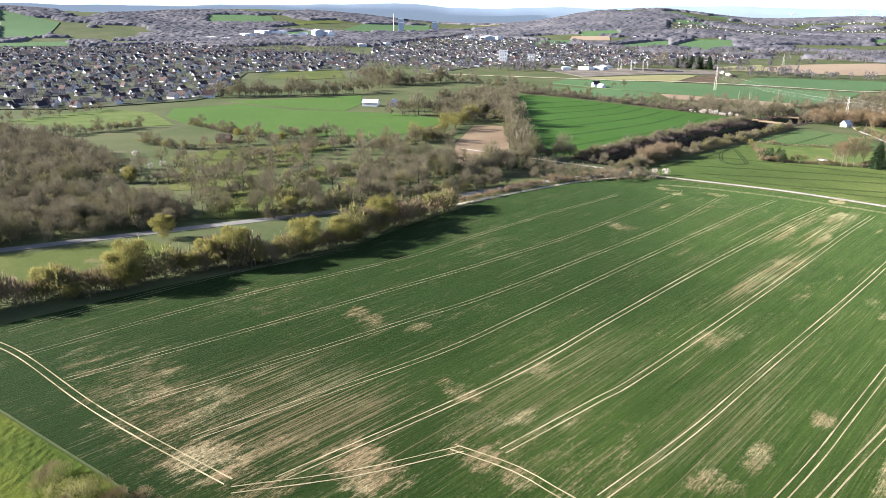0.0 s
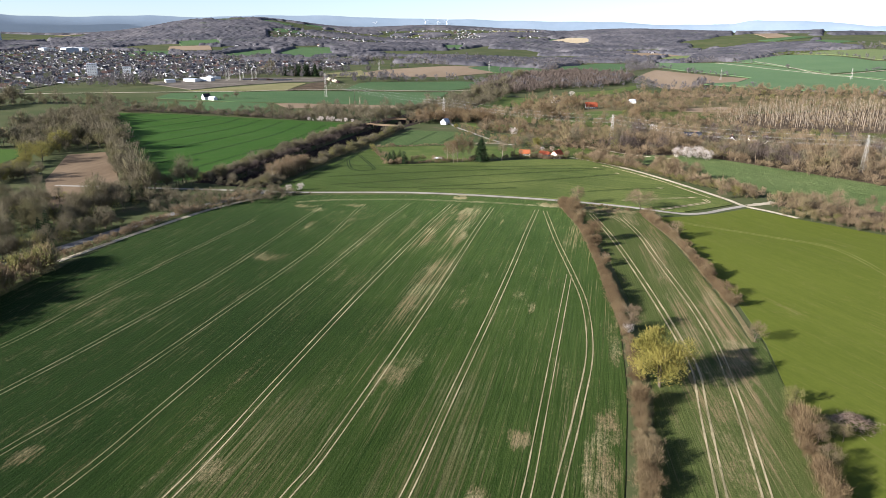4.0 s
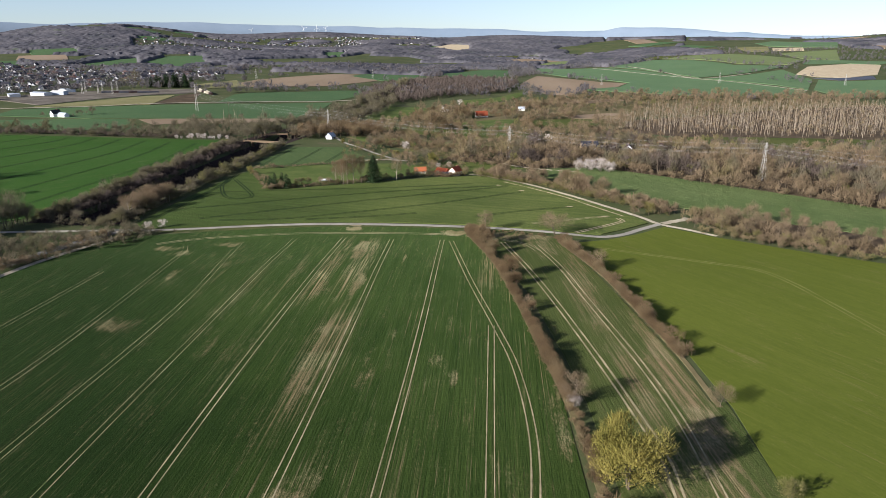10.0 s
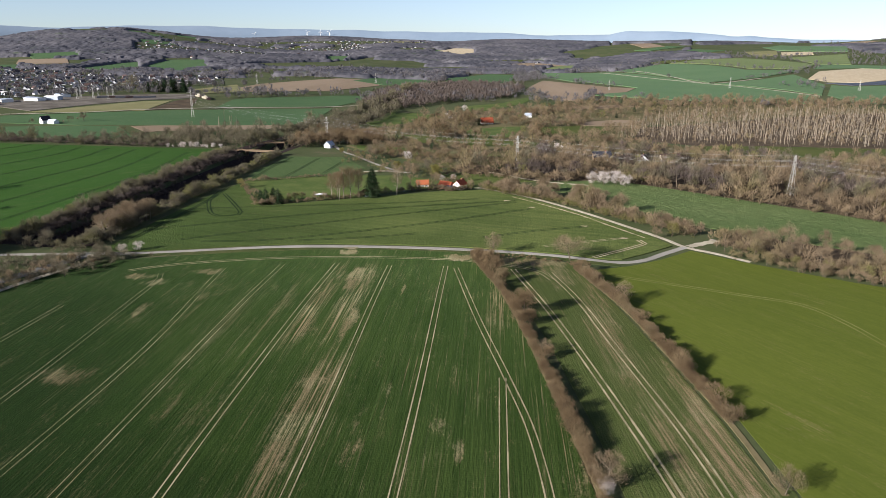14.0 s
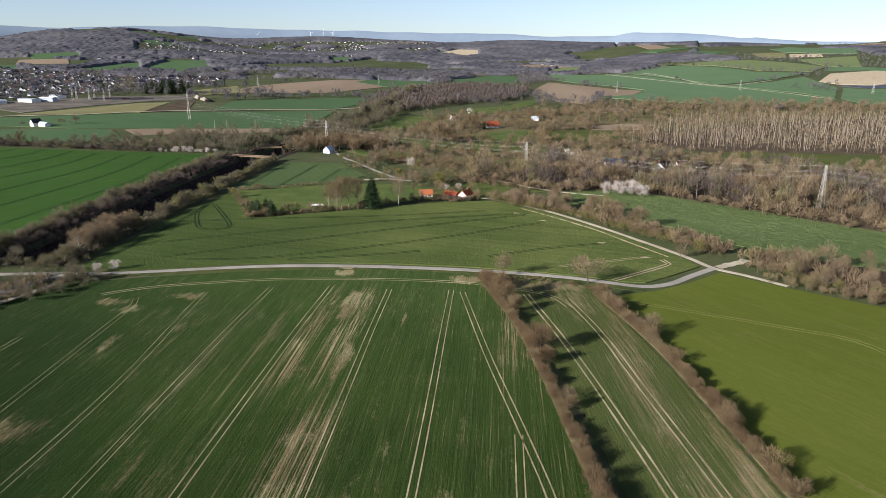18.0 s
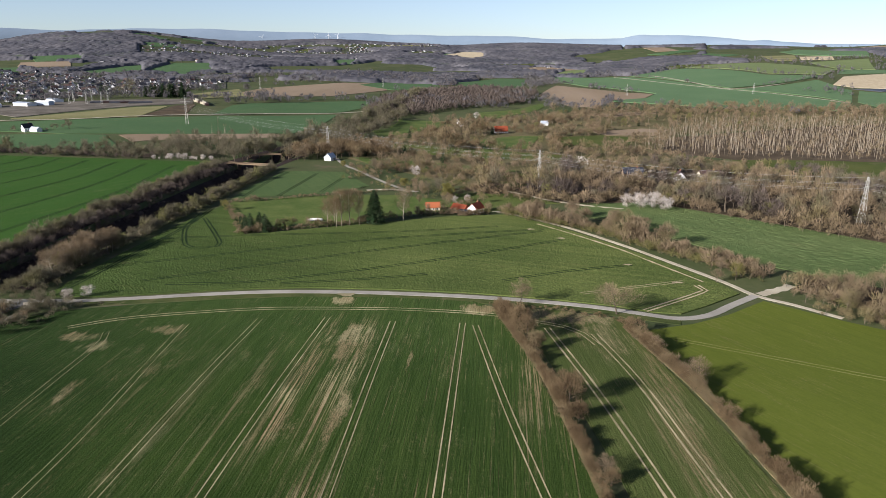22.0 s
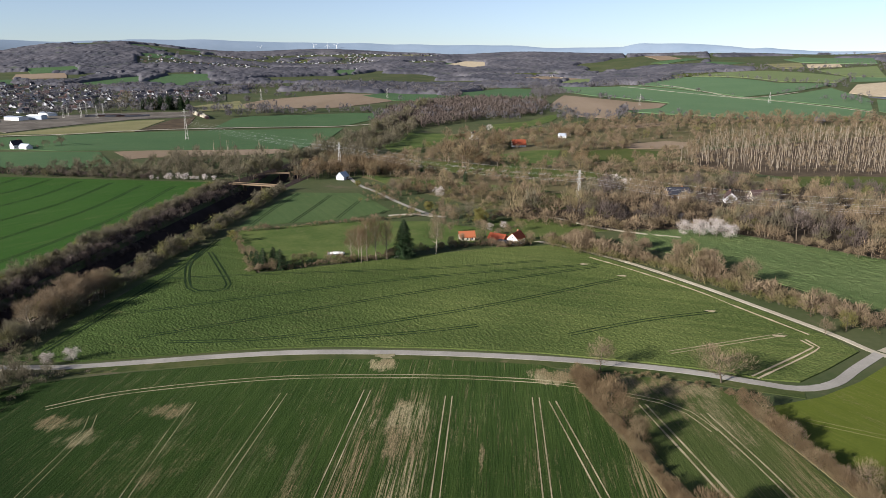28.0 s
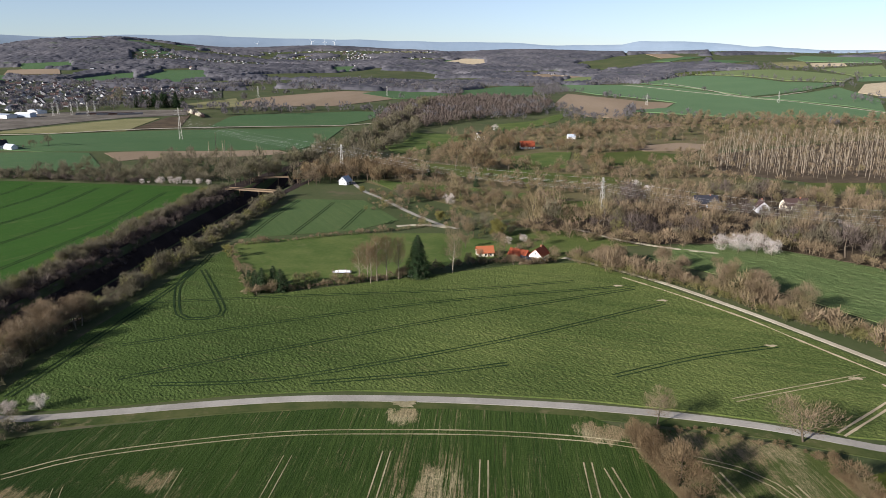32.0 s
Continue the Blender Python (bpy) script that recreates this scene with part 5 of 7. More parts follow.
grow("bramble", SHRUB, along([(-214, 166), (-211, 215), (-204, 262), (-192, 298)], 2.0, 1.6, 0.5, 1.0), WOODY, "brown scrub between road and track", "scrub")
grow("scrub", SHRUB, fill([(-205, 286), (-186, 296), (-172, 306), (-180, 322), (-214, 318)], 4.0, 0.4, 0.8), GREYISH, "thicket of bare shrubs beside the railway crossing", "scrub")
for poly in ([(-240, 322), (-250, 345), (-229, 360), (-190, 334), (-186, 318), (-204, 315), (-229, 314)], [(-262, 282), (-222, 290), (-178, 305), (-160, 308), (-168, 296), (-172, 287), (-183, 270), (-205, 240), (-225, 240), (-250, 262)]):
    grow("scrub", SHRUB, fill(poly, 4.2, 0.5, 1.1, 0.85), GREYISH, "thicket of bare shrubs beside the railway crossing", "scrub")
    grow("scrub_trees", WOODTREE, fill(poly, 11, 0.35, 0.65, 0.7), GREYISH, "small bare trees beside the railway crossing", "trees")
GARDEN_EDGE = [(-146, 413), (-130, 421), (-110, 429.5), (-88, 440), (-64, 460), (-42, 468), (-30, 464), (-16, 471)]
grow("hedge", SHRUB, np.vstack([along(GARDEN_EDGE, 1.1, 1.0, 0.45, 0.95), along([(-181, 482), (-165, 450), (-148, 416)], 2.2, 0.8, 0.3, 0.7)]), WOODY, "low brown hedge round the garden meadow", "hedge")
grow("shrubs", LEAFSHRUB, np.vstack([along([(-152, 428), (-138, 420), (-124, 426)], 2.6, 1.6, 0.7, 1.2), along(GARDEN_EDGE, 7, 1.2, 0.5, 0.9)]), OLIVEY, "olive garden shrubs along the rape field", "shrubs")
YARDS = [(-128, 575), (-96, 545), (-62, 505), (-28, 500), (0, 540), (-30, 588), (-100, 640), (-140, 650)]
grow("garden_scrub", SHRUB, fill(YARDS, 6.5, 0.4, 1.1, 0.38), WOODY, "brown shrubs in the gardens along the narrow lane", "scrub")
grow("garden_scrub", LEAFSHRUB, fill(YARDS, 12, 0.5, 1.3, 0.6), OLIVEY, "olive garden shrubs along the narrow lane", "scrub")
grow("garden_trees", MIDTREE, fill(YARDS, 17, 0.45, 0.8, 0.35), WOODY, "bare garden trees along the narrow lane", "trees")
r_ = np.random.default_rng(3)
grow("young_poplars", BARE, np.column_stack([r_.uniform(-208, -196, 22), r_.uniform(338, 385, 22), r_.uniform(0.7, 1.0, 22)]), [M_PALE, M_TWIG], "stand of slim pale saplings beside the railway", "trees")
R_WOOD = [(-36, 545), (25, 512), (87, 517), (143, 470), (215, 410), (300, 330), (440, 420), (440, 680), (233, 650), (90, 655), (1, 592)]
wood_spots = fill(R_WOOD, 7.8, 0.5, 1.15, 0.88, True)
low = inside([(150, 600), (430, 540), (440, 690), (150, 690)], wood_spots[:, 0], wood_spots[:, 1]) | inside([(66, 548), (165, 535), (180, 620), (70, 625)], wood_spots[:, 0], wood_spots[:, 1])
wood_spots[low, 2] *= 0.72
wood_spots = wood_spots[~inside([(80, 594), (168, 584), (170, 616), (80, 618)], wood_spots[:, 0], wood_spots[:, 1])]
dusk = np.sin(wood_spots[:, 0] * 0.06) + np.sin(wood_spots[:, 1] * 0.075 + wood_spots[:, 0] * 0.02) + 0.7 * rng.normal(size=len(wood_spots))
for pick, mats in ((dusk < 0.2, WOODY), ((dusk >= 0.2) & (dusk < 1.1), GREYISH), (dusk >= 1.1, DUSKY)):
    grow_mixed("woodland", wood_spots[pick], mats, "brown leafless woodland on low ground", "woodland")
grow_mixed("woodland", fill([(112, 352), (165, 304), (250, 245), (330, 190), (348, 226), (262, 274), (180, 335), (130, 364)], 8.0, 0.4, 0.85, 0.85), WOODY, "belt of bare trees beside the farm track", "woodland")
grow("scrub", SHRUB, np.vstack([along([(-36, 543), (25, 508), (87, 513), (143, 466), (213, 404), (300, 326)], 2.2, 3.0, 0.8, 1.9), along([(110, 352), (160, 305), (240, 250)], 2.4, 2.5, 0.7, 1.6)]), WOODY, "scrubby brown edge of the wood", "scrub")
EDGE = [(114, 326), (132, 311), (152, 295), (190, 270), (235, 241), (290, 205), (340, 170)]
grow("scrub", SHRUB, np.vstack([along(EDGE, 1.7, 1.8, 0.5, 1.3), along([(x + 7, y + 9) for x, y in EDGE], 2.6, 3.0, 0.6, 1.4)]), WOODY, "brown scrub along the edge of the olive field", "scrub")
grow("scrub", LEAFSHRUB, along([(x + 3, y + 4) for x, y in EDGE], 4.0, 2.6, 0.6, 1.6), OLIVEY, "olive budding shrubs along the olive field", "scrub")
grow("woodland_budding", BUDTREE[:2], fill(R_WOOD, 26, 0.7, 1.1, 0.5, True), OLIVEY, "olive budding trees in the brown wood", "trees")
grow("poplar_wood", POPLAR, fill([(135, 792), (186, 947), (265, 1080), (472, 1120), (700, 1150), (720, 900), (430, 722), (281, 736), (206, 742)], 5.8, 0.32, 0.70, 0.55), [M_PALE, M_TWIG_RED], "wood of tall pale bare poplars in rows", "woodland")
grow("undergrowth", WOODFAR, fill([(135, 792), (186, 947), (265, 1080), (472, 1120), (700, 1150), (720, 900), (430, 722), (281, 736), (206, 742)], 15, 0.25, 0.5, 0.85), WOODY, "brown scrub under the poplars", "scrub")
WEST_WOODS = [
    [(-427, -7), (-385, 17), (-349, 40), (-286, 46), (-282, 30), (-296, -18), (-310, -60), (-420, -60)],
    [(-674, 55), (-586, 69), (-480, 74), (-410, 55), (-405, 21), (-444, -3), (-560, -30)]]
for poly in WEST_WOODS:
    grow_mixed("woodland", fill(poly, 6.2, 0.5, 0.95, 0.92), GREYISH, "bare grey-brown trees and scrub west of the road", "woodland")
    grow("scrub", SHRUB, fill(poly, 8, 0.9, 1.7, 0.85), GREYISH, "brown scrub under bare trees", "scrub")
    grow("scrub", LEAFSHRUB, fill(poly, 15, 0.9, 1.7, 0.8), OLIVEY, "budding scrub among bare trees", "scrub")
grow("orchard_trees", WOODFAR, fill([(-285, 60), (-262, 240), (-330, 255), (-455, 250), (-470, 190), (-420, 60)], 16, 0.6, 1.0, 0.6), GREYISH, "bare trees scattered over the western meadows", "trees")
# rows of trees between the small western meadows: line, spread, tree sizes, tree step, share of budding shrubs
for pts, sp, lo, hi, st, bud in (
        ([(-262, 70), (-254, 95), (-250, 122), (-242, 148), (-235, 176), (-226, 215)], 2.5, 0.45, 0.8, 5.0, 5.0), ([(-322, 67), (-319, 97), (-320, 143), (-319, 178), (-325, 224), (-312, 252)], 2.0, 0.5, 0.9, 9.0, 12.0),
        ([(-394, 45), (-375, 83), (-383, 123), (-369, 159)], 2.5, 0.4, 0.8, 12.0, 14.0), ([(-406, 145), (-405, 203), (-398, 242)], 2.0, 0.5, 0.9, 11.0, 16.0), ([(-607, 63), (-609, 104), (-607, 152)], 3.0, 0.5, 0.8, 8.0, 14.0),
        ([(-529, 119), (-475, 131), (-457, 175)], 3.0, 0.4, 0.7, 12.0, 9.0), ([(-588, 192), (-511, 195), (-466, 212), (-452, 245)], 2.0, 0.5, 0.8, 16.0, 9.0), ([(-370, 225), (-372, 276), (-366, 312)], 4.0, 0.5, 0.9, 6.0, 9.0),
        ([(-280, 150), (-292, 190), (-302, 225), (-296, 250)], 5.0, 0.5, 0.9, 6.0, 9.0), ([(-250, 215), (-262, 245), (-258, 262)], 4.0, 0.5, 0.8, 5.0, 9.0)):
    grow("tree_row", WOODTREE, along(pts, st * 0.62, sp, lo, hi), GREYISH, "row of bare trees between small meadows", "trees")
    grow("scrub", SHRUB, along(pts, 1.9, sp * 0.6, 0.6, 1.3), GREYISH, "brown scrub under a row of bare trees", "scrub")
    grow("scrub", LEAFSHRUB, along(pts, bud * 0.7, sp, 0.8, 1.6), OLIVEY, "olive budding shrubs in a tree row", "scrub")
grow("woodland", WOODFAR, fill([(-475, 399), (-553, 510), (-596, 597), (-552, 609), (-425, 466), (-396, 414), (-415, 390), (-430, 372)], 7.5, 0.6, 1.05, 0.9), GREYISH, "dense bare wood beside the railway field", "woodland")
grow("woodland", WOODFAR, fill([(-350, 700), (-262, 690), (-252, 760), (-300, 790), (-345, 768)], 8.0, 0.5, 0.95, 0.85), GREYISH, "thicket of bare trees before the brown strip", "woodland")
grow("tree_row", WOODTREE, along([(-262, 190), (-258, 230), (-264, 265), (-258, 300), (-250, 326)], 2.4, 2.6, 0.65, 1.0), GREYISH, "dense bare trees shading the country road", "trees")
grow("tree_row", WOODTREE, along([(-176, 690), (-168, 704), (-150, 700), (-140, 680)], 3.0, 4.0, 0.6, 1.0), RED, "tall brown trees round the white house", "trees")
grow("tree_row", WOODFAR, fill([(-205, 672), (-182, 680), (-172, 690), (-148, 690), (-130, 668), (-118, 672), (-112, 720), (-150, 770), (-205, 760)], 7.5, 0.65, 1.05, 0.85, True), RED, "tall brown trees crowding round the white house", "trees")
grow("tree_row", WOODFAR, along([(-122, 622), (-100, 616), (-75, 612), (-48, 598), (-10, 574), (20, 552)], 4.0, 3.0, 0.45, 0.75), RED, "line of brown trees behind the farm gardens", "trees")
grow("scrub", SHRUB, along([(-556, 642), (-490, 652), (-380, 656), (-320, 657)], 1.6, 2.0, 0.6, 1.1), DUSKY, "dark scrub along the top of the railway field", "scrub")
grow("tree_row", WOODFAR, np.vstack([along([(-74, 770), (-55, 762), (-38, 756)], 4.0, 5.0, 0.9, 1.4), along([(-45, 905), (-30, 915), (-24, 925)], 3.0, 3.0, 0.5, 0.9), along([(8, 915), (22, 925), (30, 945)], 3.5, 4.0, 0.6, 1.0), along([(40, 785), (50, 800), (46, 775)], 4.0, 4.0, 0.7, 1.1), along([(-85, 1000), (-76, 990), (-60, 992)], 4.0, 4.0, 0.5, 0.8), along([(45, 1070), (60, 1050), (80, 1020)], 4.0, 5.0, 0.6, 1.0)]), RED, "tall bare trees crowding round the hamlet houses", "trees")
grow("tree_row", WOODFAR, np.vstack([along([(-770, 1380), (-720, 1362), (-665, 1345), (-640, 1330)], 7.0, 10.0, 0.7, 1.2), along([(-516, 806), (-508, 818), (-500, 822)], 4.0, 4.0, 0.3, 0.6), along([(-562, 800), (-552, 804), (-545, 812)], 4.0, 4.0, 0.3, 0.6)]), GREYISH, "bare trees round the yard and the lone farm", "trees")
grow("willow_row", BUDTREE, along([(-380, 284), (-397, 332), (-418, 384), (-448, 438)], 5.5, 2.0, 0.8, 1.3), BUDDY, "row of yellow-green budding trees beside the brown field", "trees")
grow("blossom_scrub", FLOWER, np.array([(-415, 60, 0.5), (-420, 80, 0.6), (-424, 90, 0.55), (-418, 110, 0.5), (-410, 48, 0.45), (-300, 62, 0.4), (-470, 90, 0.5)]), [M_BARK, M_BLOSSOM], "low pale blossoming scrub in the meadows", "scrub")
for pts, lo, hi in (([(-802, 321), (-762, 362), (-710, 457), (-725, 528)], 0.8, 1.15), ([(-810, 335), (-772, 375), (-722, 465)], 0.8, 1.15), ([(-510, 370), (-489, 392), (-475, 420)], 0.8, 1.2), ([(-881, 634), (-754, 596), (-748, 699)], 1.0, 1.4), ([(-741, 71), (-740, 101), (-750, 153), (-762, 174)], 0.4, 0.7)):
    grow("tree_row", WOODFAR, along(pts, 3.2, 4.0, lo, hi), GREYISH, "belt of tall bare trees below the town", "trees")
grow("bushes", LEAFSHRUB, np.array([(-113, -73, 0.9), (-109, -75, 1.1), (-106, -73, 1.2), (-103, -71, 1.1), (-100, -69, 1.0), (-97, -67, 0.9), (-105, -77, 1.3), (-99, -74, 1.2), (-110, -79, 1.1)]), OLIVEY, "rounded olive bushes in the field corner", "bushes")
grow("bushes", SHRUB, np.array([(-116, -74, 0.8), (-112, -77, 1.0), (-102, -76, 1.1), (-95, -68, 1.0), (-92, -64, 0.9), (-89, -62, 0.8), (-94, -71, 1.2), (-87, -66, 1.0)]), RED, "brown bushes in the field corner", "bushes")
for pts, st, lo, hi in (([(-748, 547), (-743, 681), (-600, 720)], 7.0, 0.7, 1.0), ([(-479, 436), (-446, 440), (-402, 434), (-312, 334), (-263, 280)], 4.0, 0.7, 1.1), ([(-540, 470), (-500, 500), (-430, 470)], 5.0, 0.7, 1.1), ([(-402, 436), (-470, 520), (-545, 616)], 7.0, 0.5, 0.9),
                        ([(-560, 660), (-490, 666), (-380, 668), (-275, 674)], 5.0, 0.4, 0.8), ([(-560, 648), (-490, 656), (-380, 657), (-325, 658)], 6.0, 0.25, 0.45), ([(-640, 684), (-500, 674)], 6.0, 0.5, 0.8), ([(-400, 690), (-330, 690), (-262, 680)], 6.0, 0.4, 0.8)):
    grow("tree_row", WOODFAR, along(pts, st * 0.65, 4.0, lo, hi), GREYISH, "row of bare trees between fields", "trees")
    grow("scrub", SHRUB, along(pts, 4.0, 4.0, 0.7, 1.5), GREYISH, "brown scrub along a field edge", "scrub")
grow("woodland", FAR, fill([(-240, 1381), (-196, 1611), (-79, 1709), (62, 1599), (60, 1530), (26, 1330), (-50, 1285), (-117, 1176), (-150, 1128), (-225, 1166)], 10, 0.75, 1.05), [M_BARK, M_DARKWOOD], "dark leafless wood beyond the railway", "woodland")
for pts in ([(-150, 712), (-90, 698), (-30, 672), (30, 640), (80, 610)], [(-140, 818), (-88, 800), (-15, 770), (66, 735), (150, 742)], [(-120, 650), (-60, 625), (-5, 612)], [(-110, 860), (-60, 900), (-40, 950)], [(36, 905), (110, 930), (110, 1000)],
            [(60, 1060), (130, 1140), (240, 1215), (330, 1240), (700, 1280)], [(100, 1180), (200, 1260), (360, 1300), (640, 1290), (1000, 1300)], [(-60, 1070), (20, 1060), (70, 1080)]):
    grow("tree_row", WOODFAR, along(pts, 6.5, 5.0, 0.45, 0.95), WOODY, "line of bare trees and scrub across the valley", "trees")
    grow("scrub", SHRUB, along(pts, 4.0, 4.0, 0.8, 1.6), WOODY, "brown scrub across the valley", "scrub")
grow("scrub", WOODFAR, fill([(-150, 690), (-120, 1050), (150, 1250), (600, 1300), (640, 1160), (200, 940), (150, 770), (60, 690)], 24, 0.35, 0.85, 0.7, True), WOODY, "scattered bare trees and bushes in the valley", "trees")


M_VALLEY = surface("rough_valley_grass", (0.075, 0.072, 0.030), (0.135, 0.112, 0.062), 0.02, 0.3, c=(0.066, 0.082, 0.024))
VALLEY = [(-150, 690), (-120, 1050), (150, 1250), (600, 1300), (640, 1160), (200, 940), (150, 770), (230, 660), (60, 600), (-40, 560)]
sheet("valley_floor", VALLEY, M_VALLEY, 20, 0.07, label="rough brown and green grass on the valley floor", category="grass")
grow("valley_trees", WOODTREE, fill(VALLEY, 40, 0.8, 1.3, 0.7, True), WOODY, "large bare trees standing in the valley", "trees")
grow("valley_scrub", SHRUB, fill(VALLEY, 17, 0.7, 1.9, 0.65, True), WOODY, "brown scrub across the valley floor", "scrub")
grow("valley_trees", BUDTREE[:1], fill(VALLEY, 60, 0.8, 1.2, 0.5, True), OLIVEY, "olive budding trees in the valley", "trees")
grow("valley_conifers", SPRUCES[2:], fill(VALLEY, 85, 0.9, 1.5, 0.6, True), [M_BARK, M_SPRUCE], "dark conifers in the valley", "trees")


def wave(x, y, k, seed):
    """A smooth random field in -1..1 from a few crossed waves."""
    q, v = np.random.default_rng(seed), 0.0
    for i in range(9):
        a, f, p = q.uniform(0, 6.28), k * q.uniform(0.6, 1.7), q.uniform(0, 6.28)
        v = v + np.sin((x * math.cos(a) + y * math.sin(a)) * f + p)
    return v / 3.0


def canopy(a0, a1, r0, r1, level, step=10.0, within=None):
    """Far woods seen as a closed, knobbly canopy with edges down to the ground, left open where there are fields."""
    dr = step
    rs = np.arange(r0, r1, dr)
    az = np.arange(radians(a0), radians(a1), step / (0.5 * (r0 + r1)))
    A, Rr = np.meshgrid(az, rs)
    A = A + rng.uniform(-0.3, 0.3, A.shape) * (az[1] - az[0])
    Rr = Rr + rng.uniform(-0.3, 0.3, Rr.shape) * dr
    x, y = np.sin(A) * Rr, np.cos(A) * Rr
    on = wave(x, y, 0.0042, 5) + 0.35 * wave(x, y, 0.02, 6) > level
    for q in [TOWN_C] + [h[0] for h in HAMLETS]:
        on &= ~(inside(q, x, y) & (wave(x, y, 0.011, 9) > -0.15))
    if within:
        on &= inside(within, x, y)
    for q in OPEN + TOWNS:
        on &= ~inside(q, x, y)
    on[0], on[-1], on[:, 0], on[:, -1] = False, False, False, False
    up = np.where(on, rng.uniform(5.0, 12.0, A.shape), -1.0)
    V = np.column_stack([x.ravel(), y.ravel(), (height(x, y) + up).ravel()])
    n = len(az)
    i, j = np.meshgrid(np.arange(n - 1), np.arange(len(rs) - 1))
    a = (j * n + i).ravel()
    o = on.ravel()
    k = o[a] | o[a + 1] | o[a + n] | o[a + n + 1]
    a = a[k]
    F = np.concatenate([np.stack([a, a + 1, a + n + 1], 1), np.stack([a, a + n + 1, a + n], 1)])
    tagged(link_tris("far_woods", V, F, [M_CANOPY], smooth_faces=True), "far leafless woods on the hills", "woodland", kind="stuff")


TOWN_A = [(-838, 96), (-790, 147), (-775, 285), (-800, 335), (-945, 434), (-1120, 560), (-1050, 756), (-1434, 1120), (-2500, 1100), (-2700, 500), (-2000, 0), (-1300, -100)]
TOWN_B = [(-1225, 946), (-900, 860), (-945, 1003), (-880, 1150), (-800, 1130), (-720, 1500), (-640, 1560), (-777, 1915), (-893, 1870), (-1141, 1983), (-1386, 2131), (-1626, 2129), (-2311, 2417), (-1914, 1522)]
TOWN_C = [(-1523, 2986), (-1406, 3695), (-887, 4017), (-398, 4147), (-298, 3649), (-673, 3254), (-1143, 3061), (-1170, 2623), (-1273, 2572)]
TOWNS = [TOWN_A, TOWN_B]
HAMLETS = (([(-1572, 3014), (-1438, 3306), (-1123, 3408), (-992, 3011), (-1397, 2693)], 0.30), ([(-1158, 3698), (-623, 3872), (-506, 3300), (-746, 3203), (-980, 3126)], 0.26),
           ([(-30, 3125), (90, 3075), (225, 2975), (200, 2930), (70, 3020), (-40, 3080)], 0.6), ([(-1604, 2663), (-1476, 2759), (-1366, 2551), (-1498, 2485)], 0.4), ([(-889, 2004), (-784, 1989), (-605, 1543), (-677, 1534)], 0.32))
M_TOWN = surface("town_gardens", (0.030, 0.040, 0.018), (0.075, 0.078, 0.055), 0.03, 0.2, c=(0.10, 0.098, 0.09))
for q in TOWNS + [h[0] for h in HAMLETS]:
    sheet("town_ground", q, M_TOWN, 45, 1.0, label="dark gardens and streets between the town houses", category="town ground")
canopy(-43, -13, 2450, 4700, -0.9)
canopy(-14.5, 9, 2450, 4700, -0.8)
canopy(-30, -2, 1950, 2460, -0.1)
canopy(-82, -41.5, 2500, 4700, -0.3)
canopy(9, 15, 3350, 4600, -0.7)
canopy(22, 40, 3600, 4600, 0.0)
canopy(3, 18, 2250, 3400, -9.0, within=[(189, 2584), (350, 3100), (619, 3312), (841, 3249), (932, 2793), (742, 2818), (560, 2660), (540, 2500), (380, 2330), (349, 2519)])
canopy(14, 25, 3500, 4200, -9.0, within=[(1040, 3700), (1251, 3850), (1456, 3900), (1450, 4080), (1240, 4050), (1050, 3900)])
canopy(24, 32, 2700, 3600, -9.0, within=[(1576, 3467), (1842, 3454), (1560, 2900), (1429, 2700), (1380, 2800)])
for a0, a1, r0, r1, n, lo, hi in ((-42, 8, 1250, 2700, 2400, 0.55, 1.0), (-80, -40, 850, 2600, 1700, 0.5, 0.95), (6, 34, 1300, 3200, 900, 0.4, 0.8)):
    th, rr = np.radians(rng.uniform(a0, a1, n * 3)), np.sqrt(rng.uniform(r0 * r0, r1 * r1, n * 3))
    x, y = np.sin(th) * rr, np.cos(th) * rr
    on = wave(x, y, 0.0042, 5) + 0.5 * wave(x, y, 0.03, 8) > (-0.05 if r0 < 2000 else -0.2)
    for q in OPEN + TOWNS:
        on &= ~inside(q, x, y)
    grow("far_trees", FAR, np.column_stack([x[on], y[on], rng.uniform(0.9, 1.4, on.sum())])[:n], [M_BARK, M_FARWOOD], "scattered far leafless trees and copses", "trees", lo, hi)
for pts in ([(335, 2324), (453, 2332), (612, 2660), (749, 2806)], [(607, 1801), (724, 1919), (861, 2040)], [(640, 1700), (700, 1660), (735, 1735), (700, 1600)], [(990, 2800), (1060, 2740), (1260, 2760)], [(740, 2830), (930, 2770), (1040, 2700)], [(1417, 3841), (1628, 3831), (1681, 3525)], [(725, 2108), (860, 2070), (1000, 2290)], [(60, 1760), (100, 2100), (140, 2500), (60, 2440)], [(-280, 1700), (-180, 1715), (-110, 1740), (30, 1715)]):
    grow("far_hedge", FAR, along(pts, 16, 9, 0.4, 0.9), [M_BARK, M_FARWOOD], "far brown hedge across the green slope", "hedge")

# distant ridges beyond the last woods, haze put into their blue glowing colour
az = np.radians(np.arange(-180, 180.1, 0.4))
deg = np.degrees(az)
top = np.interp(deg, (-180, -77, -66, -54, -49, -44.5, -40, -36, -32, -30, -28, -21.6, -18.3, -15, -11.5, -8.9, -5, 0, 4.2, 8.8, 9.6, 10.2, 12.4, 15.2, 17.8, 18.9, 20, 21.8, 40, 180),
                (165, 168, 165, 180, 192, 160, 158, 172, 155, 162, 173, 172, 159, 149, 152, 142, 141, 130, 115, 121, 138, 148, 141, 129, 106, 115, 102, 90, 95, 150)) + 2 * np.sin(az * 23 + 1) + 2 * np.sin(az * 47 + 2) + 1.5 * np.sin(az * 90)
